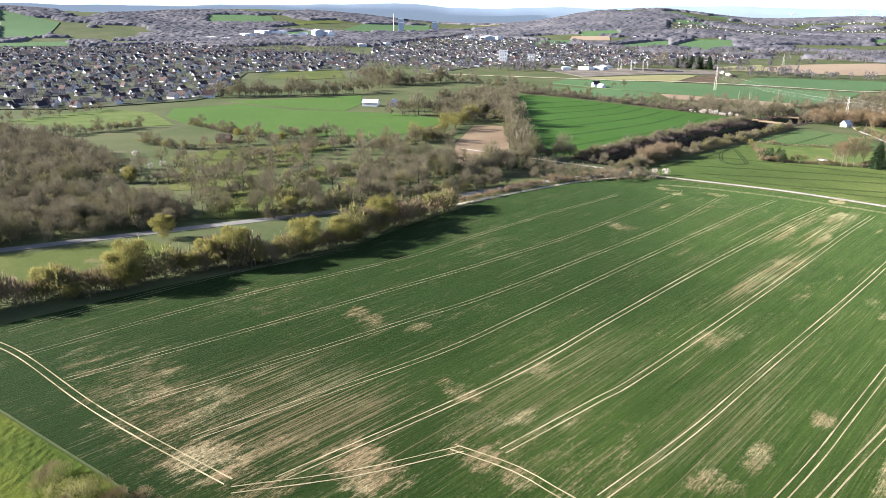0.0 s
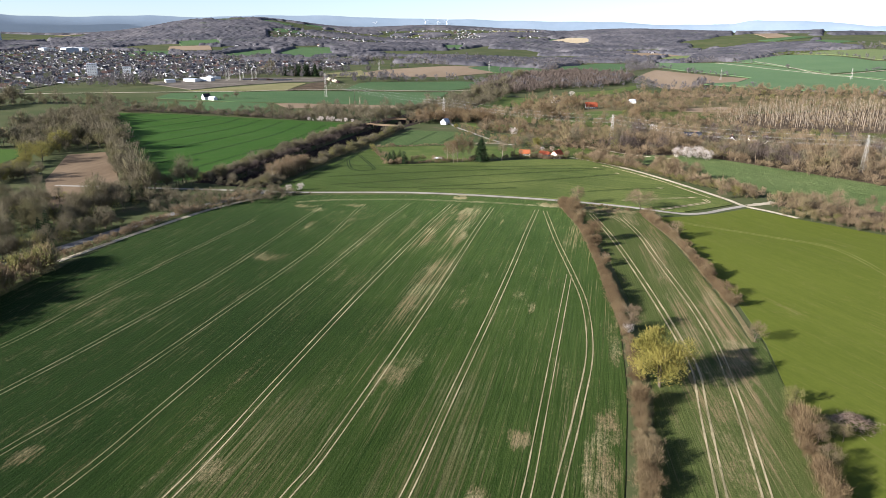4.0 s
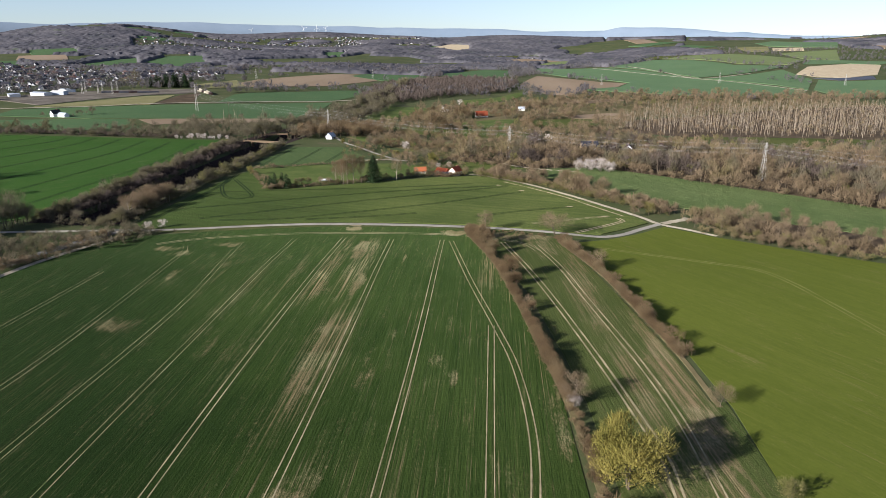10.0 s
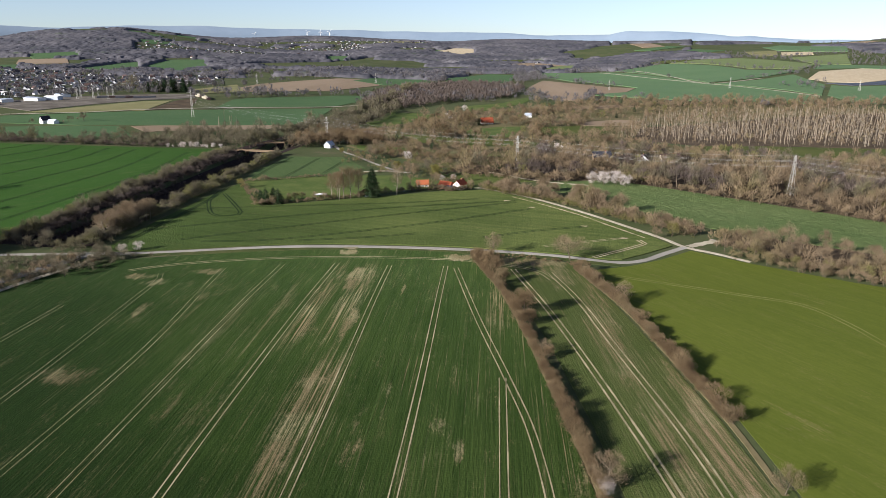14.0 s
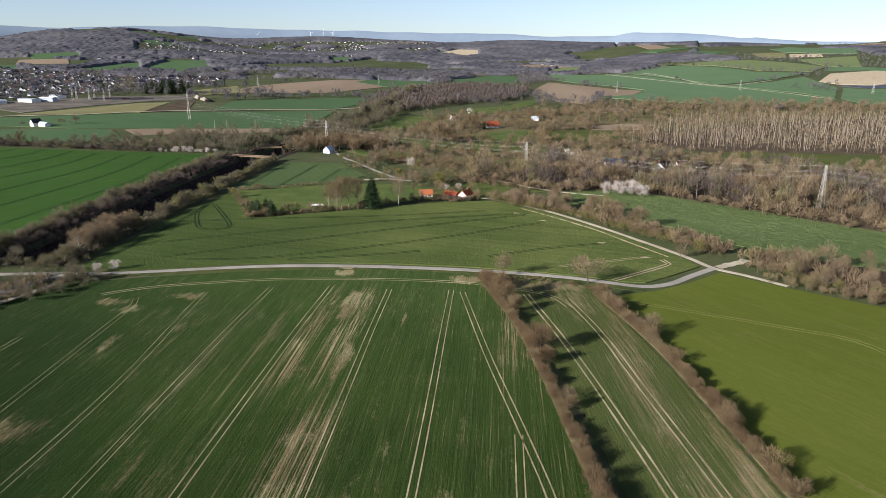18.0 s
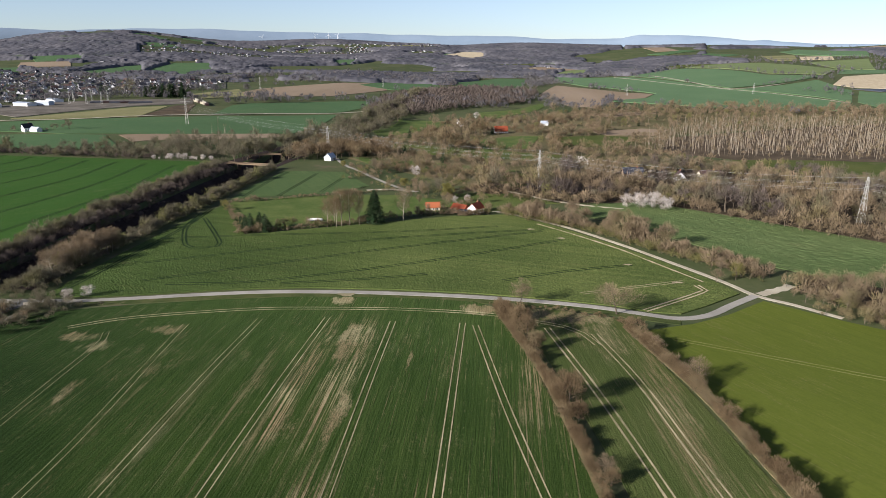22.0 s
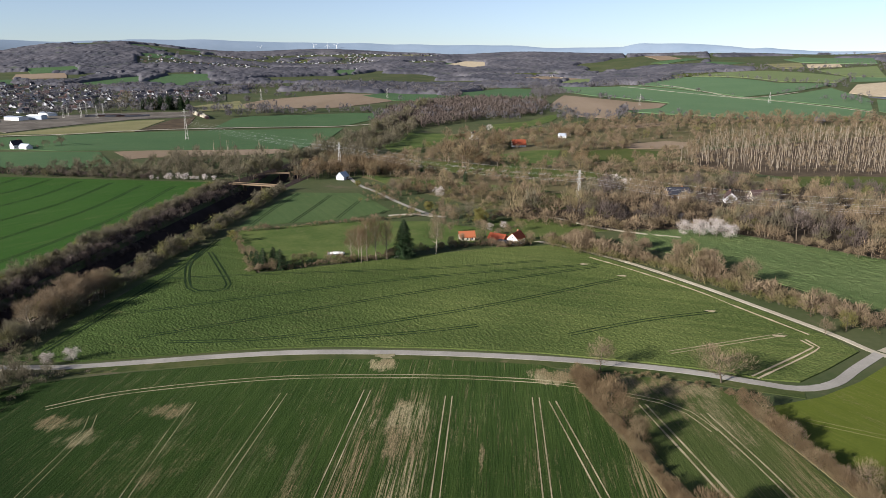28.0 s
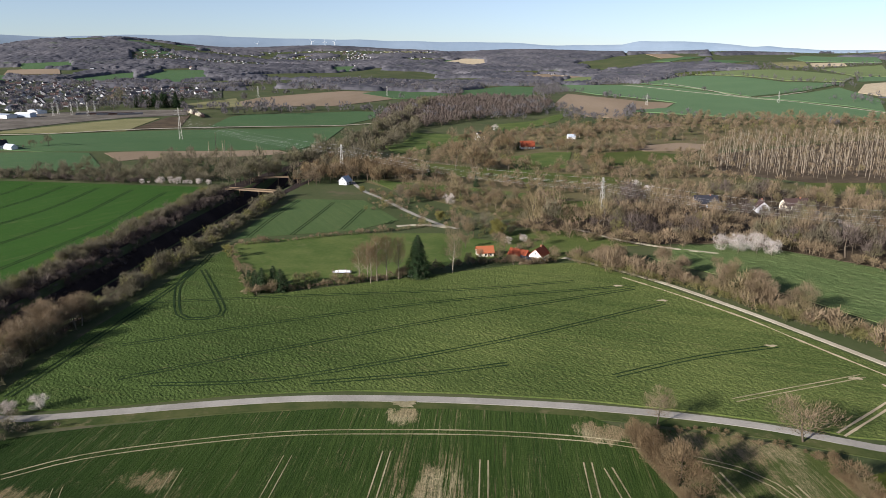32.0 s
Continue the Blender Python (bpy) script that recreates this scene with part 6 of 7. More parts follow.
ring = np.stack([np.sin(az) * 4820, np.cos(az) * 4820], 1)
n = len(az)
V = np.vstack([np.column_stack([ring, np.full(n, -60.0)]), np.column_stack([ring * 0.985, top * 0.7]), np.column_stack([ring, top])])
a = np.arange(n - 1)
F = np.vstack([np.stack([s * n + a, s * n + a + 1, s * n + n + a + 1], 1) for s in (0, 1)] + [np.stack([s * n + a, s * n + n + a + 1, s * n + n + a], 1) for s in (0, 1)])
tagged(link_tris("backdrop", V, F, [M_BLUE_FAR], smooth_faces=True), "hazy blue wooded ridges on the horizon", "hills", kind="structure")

# single trees
tree("spruce", "spruce", SPRUCES[:1], -79, 442, 1.18, [M_BARK, M_SPRUCE], "tall dark green spruce at the garden edge", flat=1.35)
tree("willow", "big", WILLOW[:1], 34, 106, 1.65, [M_BARK, M_WILLOW], "round yellow-green willow coming into leaf in the hedge", flat=1.05)
for x, y, s in ((26, 141, 0.8), (65.5, 143.5, 0.72), (50, 260, 0.85), (0, 322.5, 0.85), (43, 281, 0.55), (17, 212, 0.5), (69, 84, 0.52), (70, 76, 0.58)):
    tree("tree", "bare", BARE, x, y, s, WOODY, "bare brown hedgerow tree", group="hedgerow trees")
for x, y, s in ((-5, 304, 0.75), (-1.5, 294, 1.0), (1, 287, 0.85), (4, 279, 0.65), (11.5, 243, 0.95), (13.5, 235, 0.6), (18, 208, 0.45)):
    tree("tree", "dense", DENSETREE, x, y, s, RED, "dense reddish-brown hedgerow tree without leaves", group="hedgerow trees")
tree("tree", "oak", BARE[3:4], 36, 316.5, 1.2, WOODY, "broad bare tree spreading beside the lane", flat=1.4)
for (x, y, s) in along(WEST_ROW[:8], 9, 2.5, 0.9, 1.5):
    tree("willow", "willow", WILLOW, x, y, s, BUDDY, "yellow-green budding tree in the west hedge", group="budding trees")


# ---- buildings ----
def box_tris(x0, x1, y0, y1, z0, z1):
    V = np.array([(x, y, z) for z in (z0, z1) for y in (y0, y1) for x in (x0, x1)], float)
    F = np.array([(0, 2, 3), (0, 3, 1), (4, 5, 7), (4, 7, 6), (0, 1, 5), (0, 5, 4), (2, 6, 7), (2, 7, 3), (0, 4, 6), (0, 6, 2), (1, 3, 7), (1, 7, 5)])
    return V, F


def gable_walls(w, d, h, rise):
    """Walls with two gables; the ridge runs along x."""
    a, b = w / 2, d / 2
    V = np.array([(-a, -b, -1), (a, -b, -1), (a, b, -1), (-a, b, -1), (-a, -b, h), (a, -b, h), (a, b, h), (-a, b, h), (-a, 0, h + rise), (a, 0, h + rise)], float)
    F = np.array([(0, 1, 5), (0, 5, 4), (2, 3, 7), (2, 7, 6), (1, 2, 6), (1, 6, 5), (5, 6, 9), (3, 0, 4), (3, 4, 7), (7, 4, 8), (4, 5, 9), (4, 9, 8), (6, 7, 8), (6, 8, 9)])
    return V, F


def gable_roof(w, d, h, rise, over=0.5, thick=0.25):
    """Two sloping slabs with eaves and thickness."""
    a, b = w / 2 + over, d / 2 + over
    drop = rise * over / (d / 2)
    lo, top = h - drop + 0.05, h + rise + 0.05
    sec = [(-b, lo), (0, top), (b, lo), (b, lo + thick), (0, top + thick), (-b, lo + thick)]
    V = np.array([(x, y, z) for x in (-a, a) for y, z in sec])
    F = []
    for i in range(6):
        j = (i + 1) % 6
        F += [(i, j, j + 6), (i, j + 6, i + 6)]
    for s in (0, 6):
        F += [(s, s + 1, s + 4), (s, s + 4, s + 5), (s + 1, s + 2, s + 3), (s + 1, s + 3, s + 4)]
    return V, np.array(F)


def window_part(parent, x, y, z, w, h, along_x=True, name="window"):
    """A window: frame proud of the wall, dark pane in it."""
    t = 0.08
    s = (w / 2, t, h / 2) if along_x else (t, w / 2, h / 2)
    V, F = box_tris(x - s[0], x + s[0], y - s[1], y + s[1], z - s[2], z + s[2])
    fr = link_tris(name, V, F, [M_WHITE], parent=parent)
    k = 0.8
    s2 = (s[0] * k, t + 0.03, s[2] * k) if along_x else (t + 0.03, s[1] * k, s[2] * k)
    V, F = box_tris(x - s2[0], x + s2[0], y - s2[1], y + s2[1], z - s2[2], z + s2[2])
    link_tris("pane", V, F, [M_GLASS], parent=fr)


def place(ob, x, y, turn, z=None):
    ob.matrix_world = Matrix.Translation((x, y, float(height(x, y)) if z is None else z)) @ pose(0, 0, 0, 0, 0, turn)
    return ob


def house(name, x, y, turn, w, d, h, rise, wall_mat, roof_mat, label, category="house", windows=True, chimney=True, group=""):
    root = new(name)
    link_tris("wall", *gable_walls(w, d, h, rise), [wall_mat], parent=root)
    link_tris("roof", *gable_roof(w, d, h, rise), [roof_mat], parent=root)
    if chimney:
        link_tris("chimney", *box_tris(w * 0.18, w * 0.18 + 0.7, -0.35, 0.35, h + rise * 0.5, h + rise + 1.0), [M_BRICK], parent=root)
    if windows:
        for s in (-1, 1):
            for k in (-0.32, 0.0, 0.32):
                window_part(root, k * w, s * d / 2, h * 0.5, 1.2, 1.4)
            for k in (-0.2, 0.2):
                window_part(root, s * w / 2, k * d, h * 0.5, 1.1, 1.4, False)
            window_part(root, s * w / 2, 0, h + rise * 0.35, 1.0, 1.2, False)
        link_tris("door", *box_tris(w * 0.14, w * 0.14 + 1.1, -d / 2 - 0.08, -d / 2 + 0.05, -0.2, 2.0), [M_WOOD], parent=root)
    return tagged(place(root, x, y, turn), label, category, group)


# the farm in the middle
farm = house("farmhouse", -23.5, 474, 62, 8.5, 6.5, 3.2, 3.0, M_WHITE, M_REDTILE, "white farmhouse with a steep red tiled roof")
house("farm_annex", -33, 475, 150, 9, 6, 2.4, 2.4, M_BRICK, M_REDTILE, "low brick annex with a red tiled roof beside the farmhouse", windows=False)
house("barn", -50, 480, 12, 8, 5.6, 2.2, 2.4, M_CREAM, M_ORANGE, "small barn with an orange tiled roof", "barn", chimney=False)
shed = house("shed", -29.5, 468.5, 150, 6, 4, 2.2, 0.8, M_WOOD, M_DARKTILE, "dark lean-to shed by the farmhouse", "shed", windows=False, chimney=False)
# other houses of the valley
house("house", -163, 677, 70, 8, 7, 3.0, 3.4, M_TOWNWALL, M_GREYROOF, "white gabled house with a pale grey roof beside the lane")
house("house", -11, 936, 15, 16, 9, 2.6, 5.5, M_WHITE, M_REDTILE, "white farmhouse with a large red roof")
house("house", -67, 1010, 60, 10, 9, 5.0, 4.5, M_WHITE, M_DARKTILE, "pale blue-white house with a dark roof")
house("house", 48, 1030, 10, 9, 8, 3.0, 3.0, M_WHITE, M_GREYROOF, "small white house with a grey roof", windows=False)
house("farmhouse", -534, 797, 60, 10, 8, 4.6, 4.2, M_WHITE, M_DARKTILE, "white farmhouse standing alone in green fields")
house("barn", -523, 795, -20, 12, 7, 3.0, 2.4, M_WHITE, M_GREYROOF, "low white barn beside the lone farmhouse", "barn", windows=False, chimney=False)
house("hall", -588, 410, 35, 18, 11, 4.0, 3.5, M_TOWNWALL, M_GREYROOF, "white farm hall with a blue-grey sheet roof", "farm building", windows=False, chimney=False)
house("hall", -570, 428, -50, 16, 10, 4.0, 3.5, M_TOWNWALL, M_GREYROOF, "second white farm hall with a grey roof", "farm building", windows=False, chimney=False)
house("shed", -483, 168, 45, 11, 8, 3.0, 3.2, M_BRICK, M_BROWNTILE, "red shed with a dull red roof among bare trees", "shed", windows=False, chimney=False)
house("house", 92, 606, 5, 15, 9, 4.5, 4.0, M_WOOD, M_DARKTILE, "dark-roofed house half hidden in the woods")
house("house", 126, 599, 80, 11, 8, 3.5, 3.8, M_TOWNWALL, M_BROWNTILE, "white house with a brown roof behind blossom")
house("house", 150, 608, 10, 16, 8, 3.5, 3.5, M_CREAM, M_BROWNTILE, "house with a long brown roof in the woods")
for k, (x, y, hgt, w) in enumerate(((-984, 1122, 27, 18), (-905, 1122, 22, 14))):
    block = new("apartment_block")
    link_tris("wall", *box_tris(-w / 2, w / 2, -7, 7, -1, hgt), [M_WHITE], parent=block)
    link_tris("roof", *box_tris(-w / 2 - 0.3, w / 2 + 0.3, -7.3, 7.3, hgt, hgt + 0.5), [M_GREYROOF], parent=block)
    for fl in range(int(hgt / 3)):
        for q in range(4):
            window_part(block, (q - 1.5) * w / 4.4, -7, 1.6 + fl * 3, 2.0, 1.4)
    tagged(place(block, x, y, 35), "tall white apartment block at the town's edge", "apartment block")

# industry beyond the town
for k, (x, y, w, d, h) in enumerate(((-2634, 1277, 70, 40, 12), (-2576, 1320, 60, 40, 10), (-2656, 1467, 90, 50, 16), (-2727, 1592, 80, 60, 20), (-2692, 1640, 70, 50, 18), (-2515, 1596, 60, 40, 14), (-2440, 1665, 50, 40, 34), (-2410, 1700, 40, 30, 30), (-2480, 1620, 40, 30, 22),
                                     (-1997, 1538, 80, 30, 9), (-1990, 1640, 90, 30, 9), (-1900, 2150, 90, 40, 14), (-1850, 2080, 60, 40, 18), (-2050, 2180, 70, 40, 12), (-740, 1085, 30, 16, 6), (-718, 1100, 22, 14, 7), (-770, 1060, 30, 16, 5), (-745, 1165, 34, 14, 5), (-860, 1190, 36, 18, 6))):
    hall = new("industrial_hall")
    link_tris("wall", *gable_walls(w, d, h * 0.85, h * 0.15), [M_WHITE if k % 3 else M_GREYROOF], parent=hall)
    link_tris("roof", *gable_roof(w, d, h * 0.85, h * 0.15, 0.6, 0.5), [M_GREYROOF if k % 3 else M_WHITE], parent=hall)
    tagged(place(hall, x, y, -50 + 17 * (k % 4)), "pale industrial hall with a low roof", "industrial hall", "industrial halls")
for x, y, h, w in ((-2635, 2309, 62, 26), (-2619, 2532, 40, 30), (-2600, 2280, 46, 20)):
    tower = new("silo_tower")
    link_tris("shaft", *box_tris(-w / 2, w / 2, -w / 3, w / 3, -3, h), [M_GREYROOF], parent=tower)
    link_tris("head", *box_tris(-w / 2 - 1, w / 2 + 1, -w / 3 - 1, w / 3 + 1, h, h + 5), [M_WHITE], parent=tower)
    tagged(place(tower, x, y, 40), "tall pale works tower beyond the town", "tower")
stack = new("works_chimney")
link_tris("shaft", *tube([(0, 0, -3), (0, 0, 40), (0, 0, 85)], [3.2, 2.6, 2.0], 10), [M_CONCRETE], parent=stack)
link_tris("rim", *tube([(0, 0, 84), (0, 0, 87)], [2.5, 2.5], 10), [M_DARKTILE], parent=stack)
tagged(place(stack, -2680, 2300, 0), "slender concrete works chimney", "chimney")


# ---- the town ----

def town_spots(poly, step, keep):
    return fill(poly, step, 0.62, 0.95, keep)


spots = np.vstack([town_spots(TOWN_A, 23, 0.72), town_spots(TOWN_B, 24, 0.62), town_spots(TOWN_C, 32, 0.30)] + [town_spots(q, 27, k) for q, k in HAMLETS])
near = np.argsort(np.hypot(spots[:, 0], spots[:, 1]))
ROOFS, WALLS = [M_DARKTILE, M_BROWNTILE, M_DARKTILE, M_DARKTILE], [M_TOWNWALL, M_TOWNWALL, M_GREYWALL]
KINDS = []
for k in range(8):
    w, d, h, rise = 11 + k % 3 * 2, 8.5 + k % 2, 2.8 + 0.9 * (k % 3), 4.4 + 0.4 * (k % 4)
    KINDS.append((gable_walls(w, d, h, rise), gable_roof(w, d, h, rise), box_tris(1.5, 2.2, -0.4, 0.4, h + rise * 0.6, h + rise + 0.9)))
MESHES = {}
parts_far = {}
for i, s in enumerate(near):
    x, y, sc = spots[s]
    k, rm, wm = int(rng.integers(8)), int(rng.integers(4)), int(rng.integers(3))
    turn = float(rng.choice([20, 110, 45, -30])) + rng.normal() * 6
    z = float(height(x, y))
    if i < 290:
        key = (k, rm, wm)
        if key not in MESHES:
            src = new("town_house")
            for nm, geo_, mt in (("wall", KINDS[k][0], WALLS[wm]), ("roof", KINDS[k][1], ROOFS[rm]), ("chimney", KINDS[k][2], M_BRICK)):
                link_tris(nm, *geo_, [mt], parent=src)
            MESHES[key] = src
            th = src
        else:
            th = new("town_house")
            for c in MESHES[key].children:
                o = new(c.name.split(".")[0], c.data)
                o.parent = th
        th.matrix_world = Matrix.Translation((x, y, z)) @ pose(0, 0, 0, 0, 0, turn) @ Matrix.Diagonal((sc, sc, sc, 1))
        tagged(th, ("white town house with a dark tiled roof", "white town house with a brown tiled roof", "white town house with a dark tiled roof", "white town house with a dark tiled roof")[rm], "house", "town houses")
    else:
        a = radians(turn)
        R = np.array([[math.cos(a), math.sin(a), 0], [-math.sin(a), math.cos(a), 0], [0, 0, 1]]) * sc
        for (V, F), key in ((KINDS[k][0], ("w", wm)), (KINDS[k][1], ("r", rm))):
            parts_far.setdefault(key, []).append((V @ R + np.array([x, y, z]), F))
mats, V, F, I, n = [], [], [], [], 0
for key, lst in parts_far.items():
    mats.append(WALLS[key[1]] if key[0] == "w" else ROOFS[key[1]])
    v, f = join(lst)
    V.append(v)
    F.append(f + n)
    I.append(np.full(len(f), len(mats) - 1))
    n += len(v)
tagged(link_tris("far_town_houses", np.vstack(V), np.vstack(F), mats, np.concatenate(I)), "crowd of small far houses with white walls and dark roofs", "houses", kind="stuff")
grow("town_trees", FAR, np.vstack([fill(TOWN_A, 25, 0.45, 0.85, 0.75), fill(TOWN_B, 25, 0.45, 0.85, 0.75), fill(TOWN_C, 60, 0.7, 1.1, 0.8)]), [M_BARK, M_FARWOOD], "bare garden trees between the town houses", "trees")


# ---- power line ----
def lattice_mast(x, y, tall, base, arm, turn, label):
    """A tapered lattice mast: four legs, crossed braces, arms with insulators."""
    root = new("pylon")
    leg_at = lambda t: base / 2 * (1 - t) + 0.35 * t
    corners = ((-1, -1), (1, -1), (1, 1), (-1, 1))
    for sx, sy in corners:
        link_tris("leg", *tube([(sx * leg_at(0), sy * leg_at(0), -0.5), (sx * leg_at(1), sy * leg_at(1), tall)], [0.12, 0.08], 4), [M_STEEL], parent=root)
    braces = []
    n = 9
    for k in range(n):
        t0, t1 = (k / n) ** 0.85, ((k + 1) / n) ** 0.85
        for i in range(4):
            a, b = corners[i], corners[(i + 1) % 4]
            p, q = leg_at(t0), leg_at(t1)
            braces.append(tube([(a[0] * p, a[1] * p, t0 * tall), (b[0] * q, b[1] * q, t1 * tall)], [0.045, 0.045], 3))
            braces.append(tube([(b[0] * p, b[1] * p, t0 * tall), (a[0] * q, a[1] * q, t1 * tall)], [0.045, 0.045], 3))
    link_tris("bracing", *join(braces), [M_STEEL], parent=root)
    for zf, half in ((0.78, arm), (0.9, arm * 0.8)):
        a = link_tris("crossarm", *join([tube([(-half, 0, zf * tall), (0, 0, zf * tall + 0.7), (half, 0, zf * tall)], [0.07, 0.16, 0.07], 4), tube([(-half, 0, zf * tall), (half, 0, zf * tall)], [0.08, 0.08], 4)]), [M_STEEL], parent=root)
        for s in (-1, 1):
            link_tris("insulator", *tube([(s * half * 0.95, 0, zf * tall), (s * half * 0.95, 0, zf * tall - 1.2)], [0.10, 0.10], 5), [M_DARKTILE], parent=a)
    return tagged(place(root, x, y, turn), label, "pylon", "pylons")


LINE = [(520, 308), (352, 392), (195, 468), (18, 559), (-174, 715), (-404, 913)]
for k, (x, y) in enumerate(LINE[1:]):
    lattice_mast(x, y, 27 if k < 4 else 36, 3.2, 3.0 if k < 4 else 6, 28, "pale steel lattice pylon carrying a power line")
for x, y in ((-538, 1567), (-301, 1766), (242, 1531), (515, 1602), (776, 1574)):
    lattice_mast(x, y, 24, 4.0, 5.5, 80, "far steel lattice pylon on the open fields")
for (x0, y0), (x1, y1) in zip(LINE[:-1], LINE[1:]):
    d = np.array([x1 - x0, y1 - y0])
    d = d / np.linalg.norm(d)
    nx, ny = -d[1], d[0]
    z0, z1 = float(height(x0, y0)) + 20, float(height(x1, y1)) + 20
    span = new("power_line_span")
    span.location = (x0, y0, z0)
    for off, up in ((-2.8, 0), (2.8, 0), (-2.2, 3.2), (2.2, 3.2), (0, 6.6)):
        pts = [((x1 - x0) * t + nx * off, (y1 - y0) * t + ny * off, (z1 - z0) * t + up - 0.2 - 16 * t * (1 - t)) for t in np.linspace(0, 1, 14)]
        link_tris("cable", *tube(pts, [0.03] * 14, 3), [M_CABLE], parent=span)
    tagged(span, "sagging thin grey power cables between two pylons", "cables", "power line")

# ---- radio mast ----
mast = new("radio_mast")
MH = 27.5
link_tris("pole", *tube([(0, 0, -0.5), (0, 0, MH * 0.5), (0, 0, MH)], [0.5, 0.42, 0.32], 12), [M_CONCRETE], parent=mast)
for k, zr in enumerate((MH - 4.6, MH - 2.4, MH - 0.2)):
    ringp = [(math.cos(a) * 1.9, math.sin(a) * 1.9, zr) for a in np.linspace(0, 2 * math.pi, 13)]
    link_tris("platform", *join([tube(ringp, [0.10] * 13, 4)] + [tube([(0, 0, zr), (math.cos(a) * 1.9, math.sin(a) * 1.9, zr)], [0.08, 0.08], 4) for a in np.arange(6) * math.pi / 3]), [M_STEEL], parent=mast)
for k in range(6):
    a = k * math.pi / 3 + 0.4
    V, F = box_tris(-0.18, 0.18, -0.28, 0.28, MH - 4.4, MH - 2.2)
    ca, sa_ = math.cos(a), math.sin(a)
    V = V @ np.array([[ca, sa_, 0], [-sa_, ca, 0], [0, 0, 1]]) + np.array([ca * 2.05, sa_ * 2.05, 2.0 if k % 2 else 0.0])
    link_tris("antenna", V, F, [M_WHITE], parent=mast)
tagged(place(mast, 210, 325, 0), "tall white radio mast with antenna platforms", "radio mast")

# ---- timber yard and switching station below the town ----
def timber_stack(x, y, turn, length, mat, label):
    """A long stack of sawn timber: layers of boards on bearers."""
    root = new("timber_stack")
    for k in range(3):
        link_tris("layer", *box_tris(-length / 2 + 0.4 * k, length / 2 - 0.3 * k, -3 + 0.2 * k, 3 - 0.2 * k, 0.3 + 1.0 * k, 1.2 + 1.0 * k), [mat], parent=root)
    for q in (-0.4, 0.0, 0.4):
        link_tris("bearer", *box_tris(q * length - 0.3, q * length + 0.3, -2.8, 2.8, -0.3, 0.3), [M_WOOD], parent=root)
    tagged(place(root, x, y, turn), label, "timber stack", "timber stacks")


for k in range(7):
    timber_stack(-535 + 9 * k, 1222 - 12 * k, 118, 46, M_CREAM if k % 3 else M_BROWNTILE, "long stack of pale sawn timber" if k % 3 else "long stack of dark timber under a cover")
for k in range(5):
    timber_stack(-590 - 16 * k, 1150 + 4 * (k % 2), 30, 36, M_BROWNTILE if k % 2 else M_GREYTILE, "long dark timber stack in the yard")
for k, (x, y) in enumerate(((-668, 1130), (-690, 1120), (-702, 1150), (-650, 1160), (-680, 1165), (-640, 1125))):
    lattice_mast(x, y, 20, 2.6, 4.0, 20 + 15 * k, "slim steel lattice mast of a switching station")
for x, y, sc in ((-600, 1290, 1.5), (-590, 1300, 1.6), (-610, 1305, 1.4), (-580, 1282, 1.3), (-622, 1296, 1.5), (-760, 1330, 1.2), (-634, 1290, 1.4), (-645, 1298, 1.5), (-604, 1282, 1.5), (-616, 1310, 1.6), (-596, 1316, 1.5), (-632, 1308, 1.5), (-575, 1296, 1.3), (-650, 1285, 1.2)):
    tree("conifer", "conifer0", SPRUCES[:1], x, y, sc, [M_BARK, M_SPRUCE], "tall dark conifer beside the timber yard", group="yard conifers", flat=1.3)

# ---- railway bridges ----
def bridge(x0, y0, x1, y1, wide, label):
    root = new("bridge")
    mid, L = ((x0 + x1) / 2, (y0 + y1) / 2), math.hypot(x1 - x0, y1 - y0)
    link_tris("deck", *box_tris(-L / 2, L / 2, -wide / 2, wide / 2, -0.5, 0.0), [M_BROWNFIELD], parent=root)
    for s in (-1, 1):
        link_tris("parapet", *box_tris(-L / 2, L / 2, s * wide / 2 - 0.12, s * wide / 2 + 0.12, -0.55, 0.45), [M_BROWNFIELD], parent=root)
        link_tris("abutment", *box_tris(s * L / 2 - 0.5, s * L / 2 + 0.5, -wide / 2 + 0.3, wide / 2 - 0.3, -4, -0.5), [M_DIRT], parent=root)
    for s in (-0.2, 0.2):
        link_tris("pier", *box_tris(s * L - 0.3, s * L + 0.3, -wide / 2 + 0.3, wide / 2 - 0.3, -8, -0.5), [M_DIRT], parent=root)
    tagged(place(root, *mid, math.degrees(math.atan2(y1 - y0, x1 - x0)), -3.4), label, "bridge")


bridge(-244, 640, -205, 632, 5.5, "grey concrete bridge over the railway cutting")
bridge(-240, 684, -212, 690, 3.5, "second low bridge over the railway cutting")
bridge(-244, 303, -200, 309, 5.5, "lane bridge over the railway cutting")

# ---- garden, yard and hedge things ----
tree("birch", "bud", BUDTREE, -174.5, 464, 0.8, BUDDY, "small yellow-green birch at the garden corner")
for x, y, s in ((-157, 439, 0.55), (-151, 430, 0.6), (-130, 430, 0.5), (-122, 430.5, 0.5), (-126, 426, 0.45), (-113, 428, 0.55)):
    tree("garden_tree", "bare", BARE, x, y, s, WOODY, "small bare fruit tree at the garden edge", group="garden trees")
for x, y, s, k in ((-146, 421, 0.95, 2), (-142, 418, 0.9, 1), (-134, 418, 1.15, 2), (-150, 425, 0.8, 2), (-138, 421, 0.9, 1)):
    tree("conifer", "conifer%d" % k, SPRUCES[k:k + 1], x, y, s, [M_BARK, M_SPRUCE], "dark green bushy conifer at the garden corner", group="garden conifers", flat=1.35)
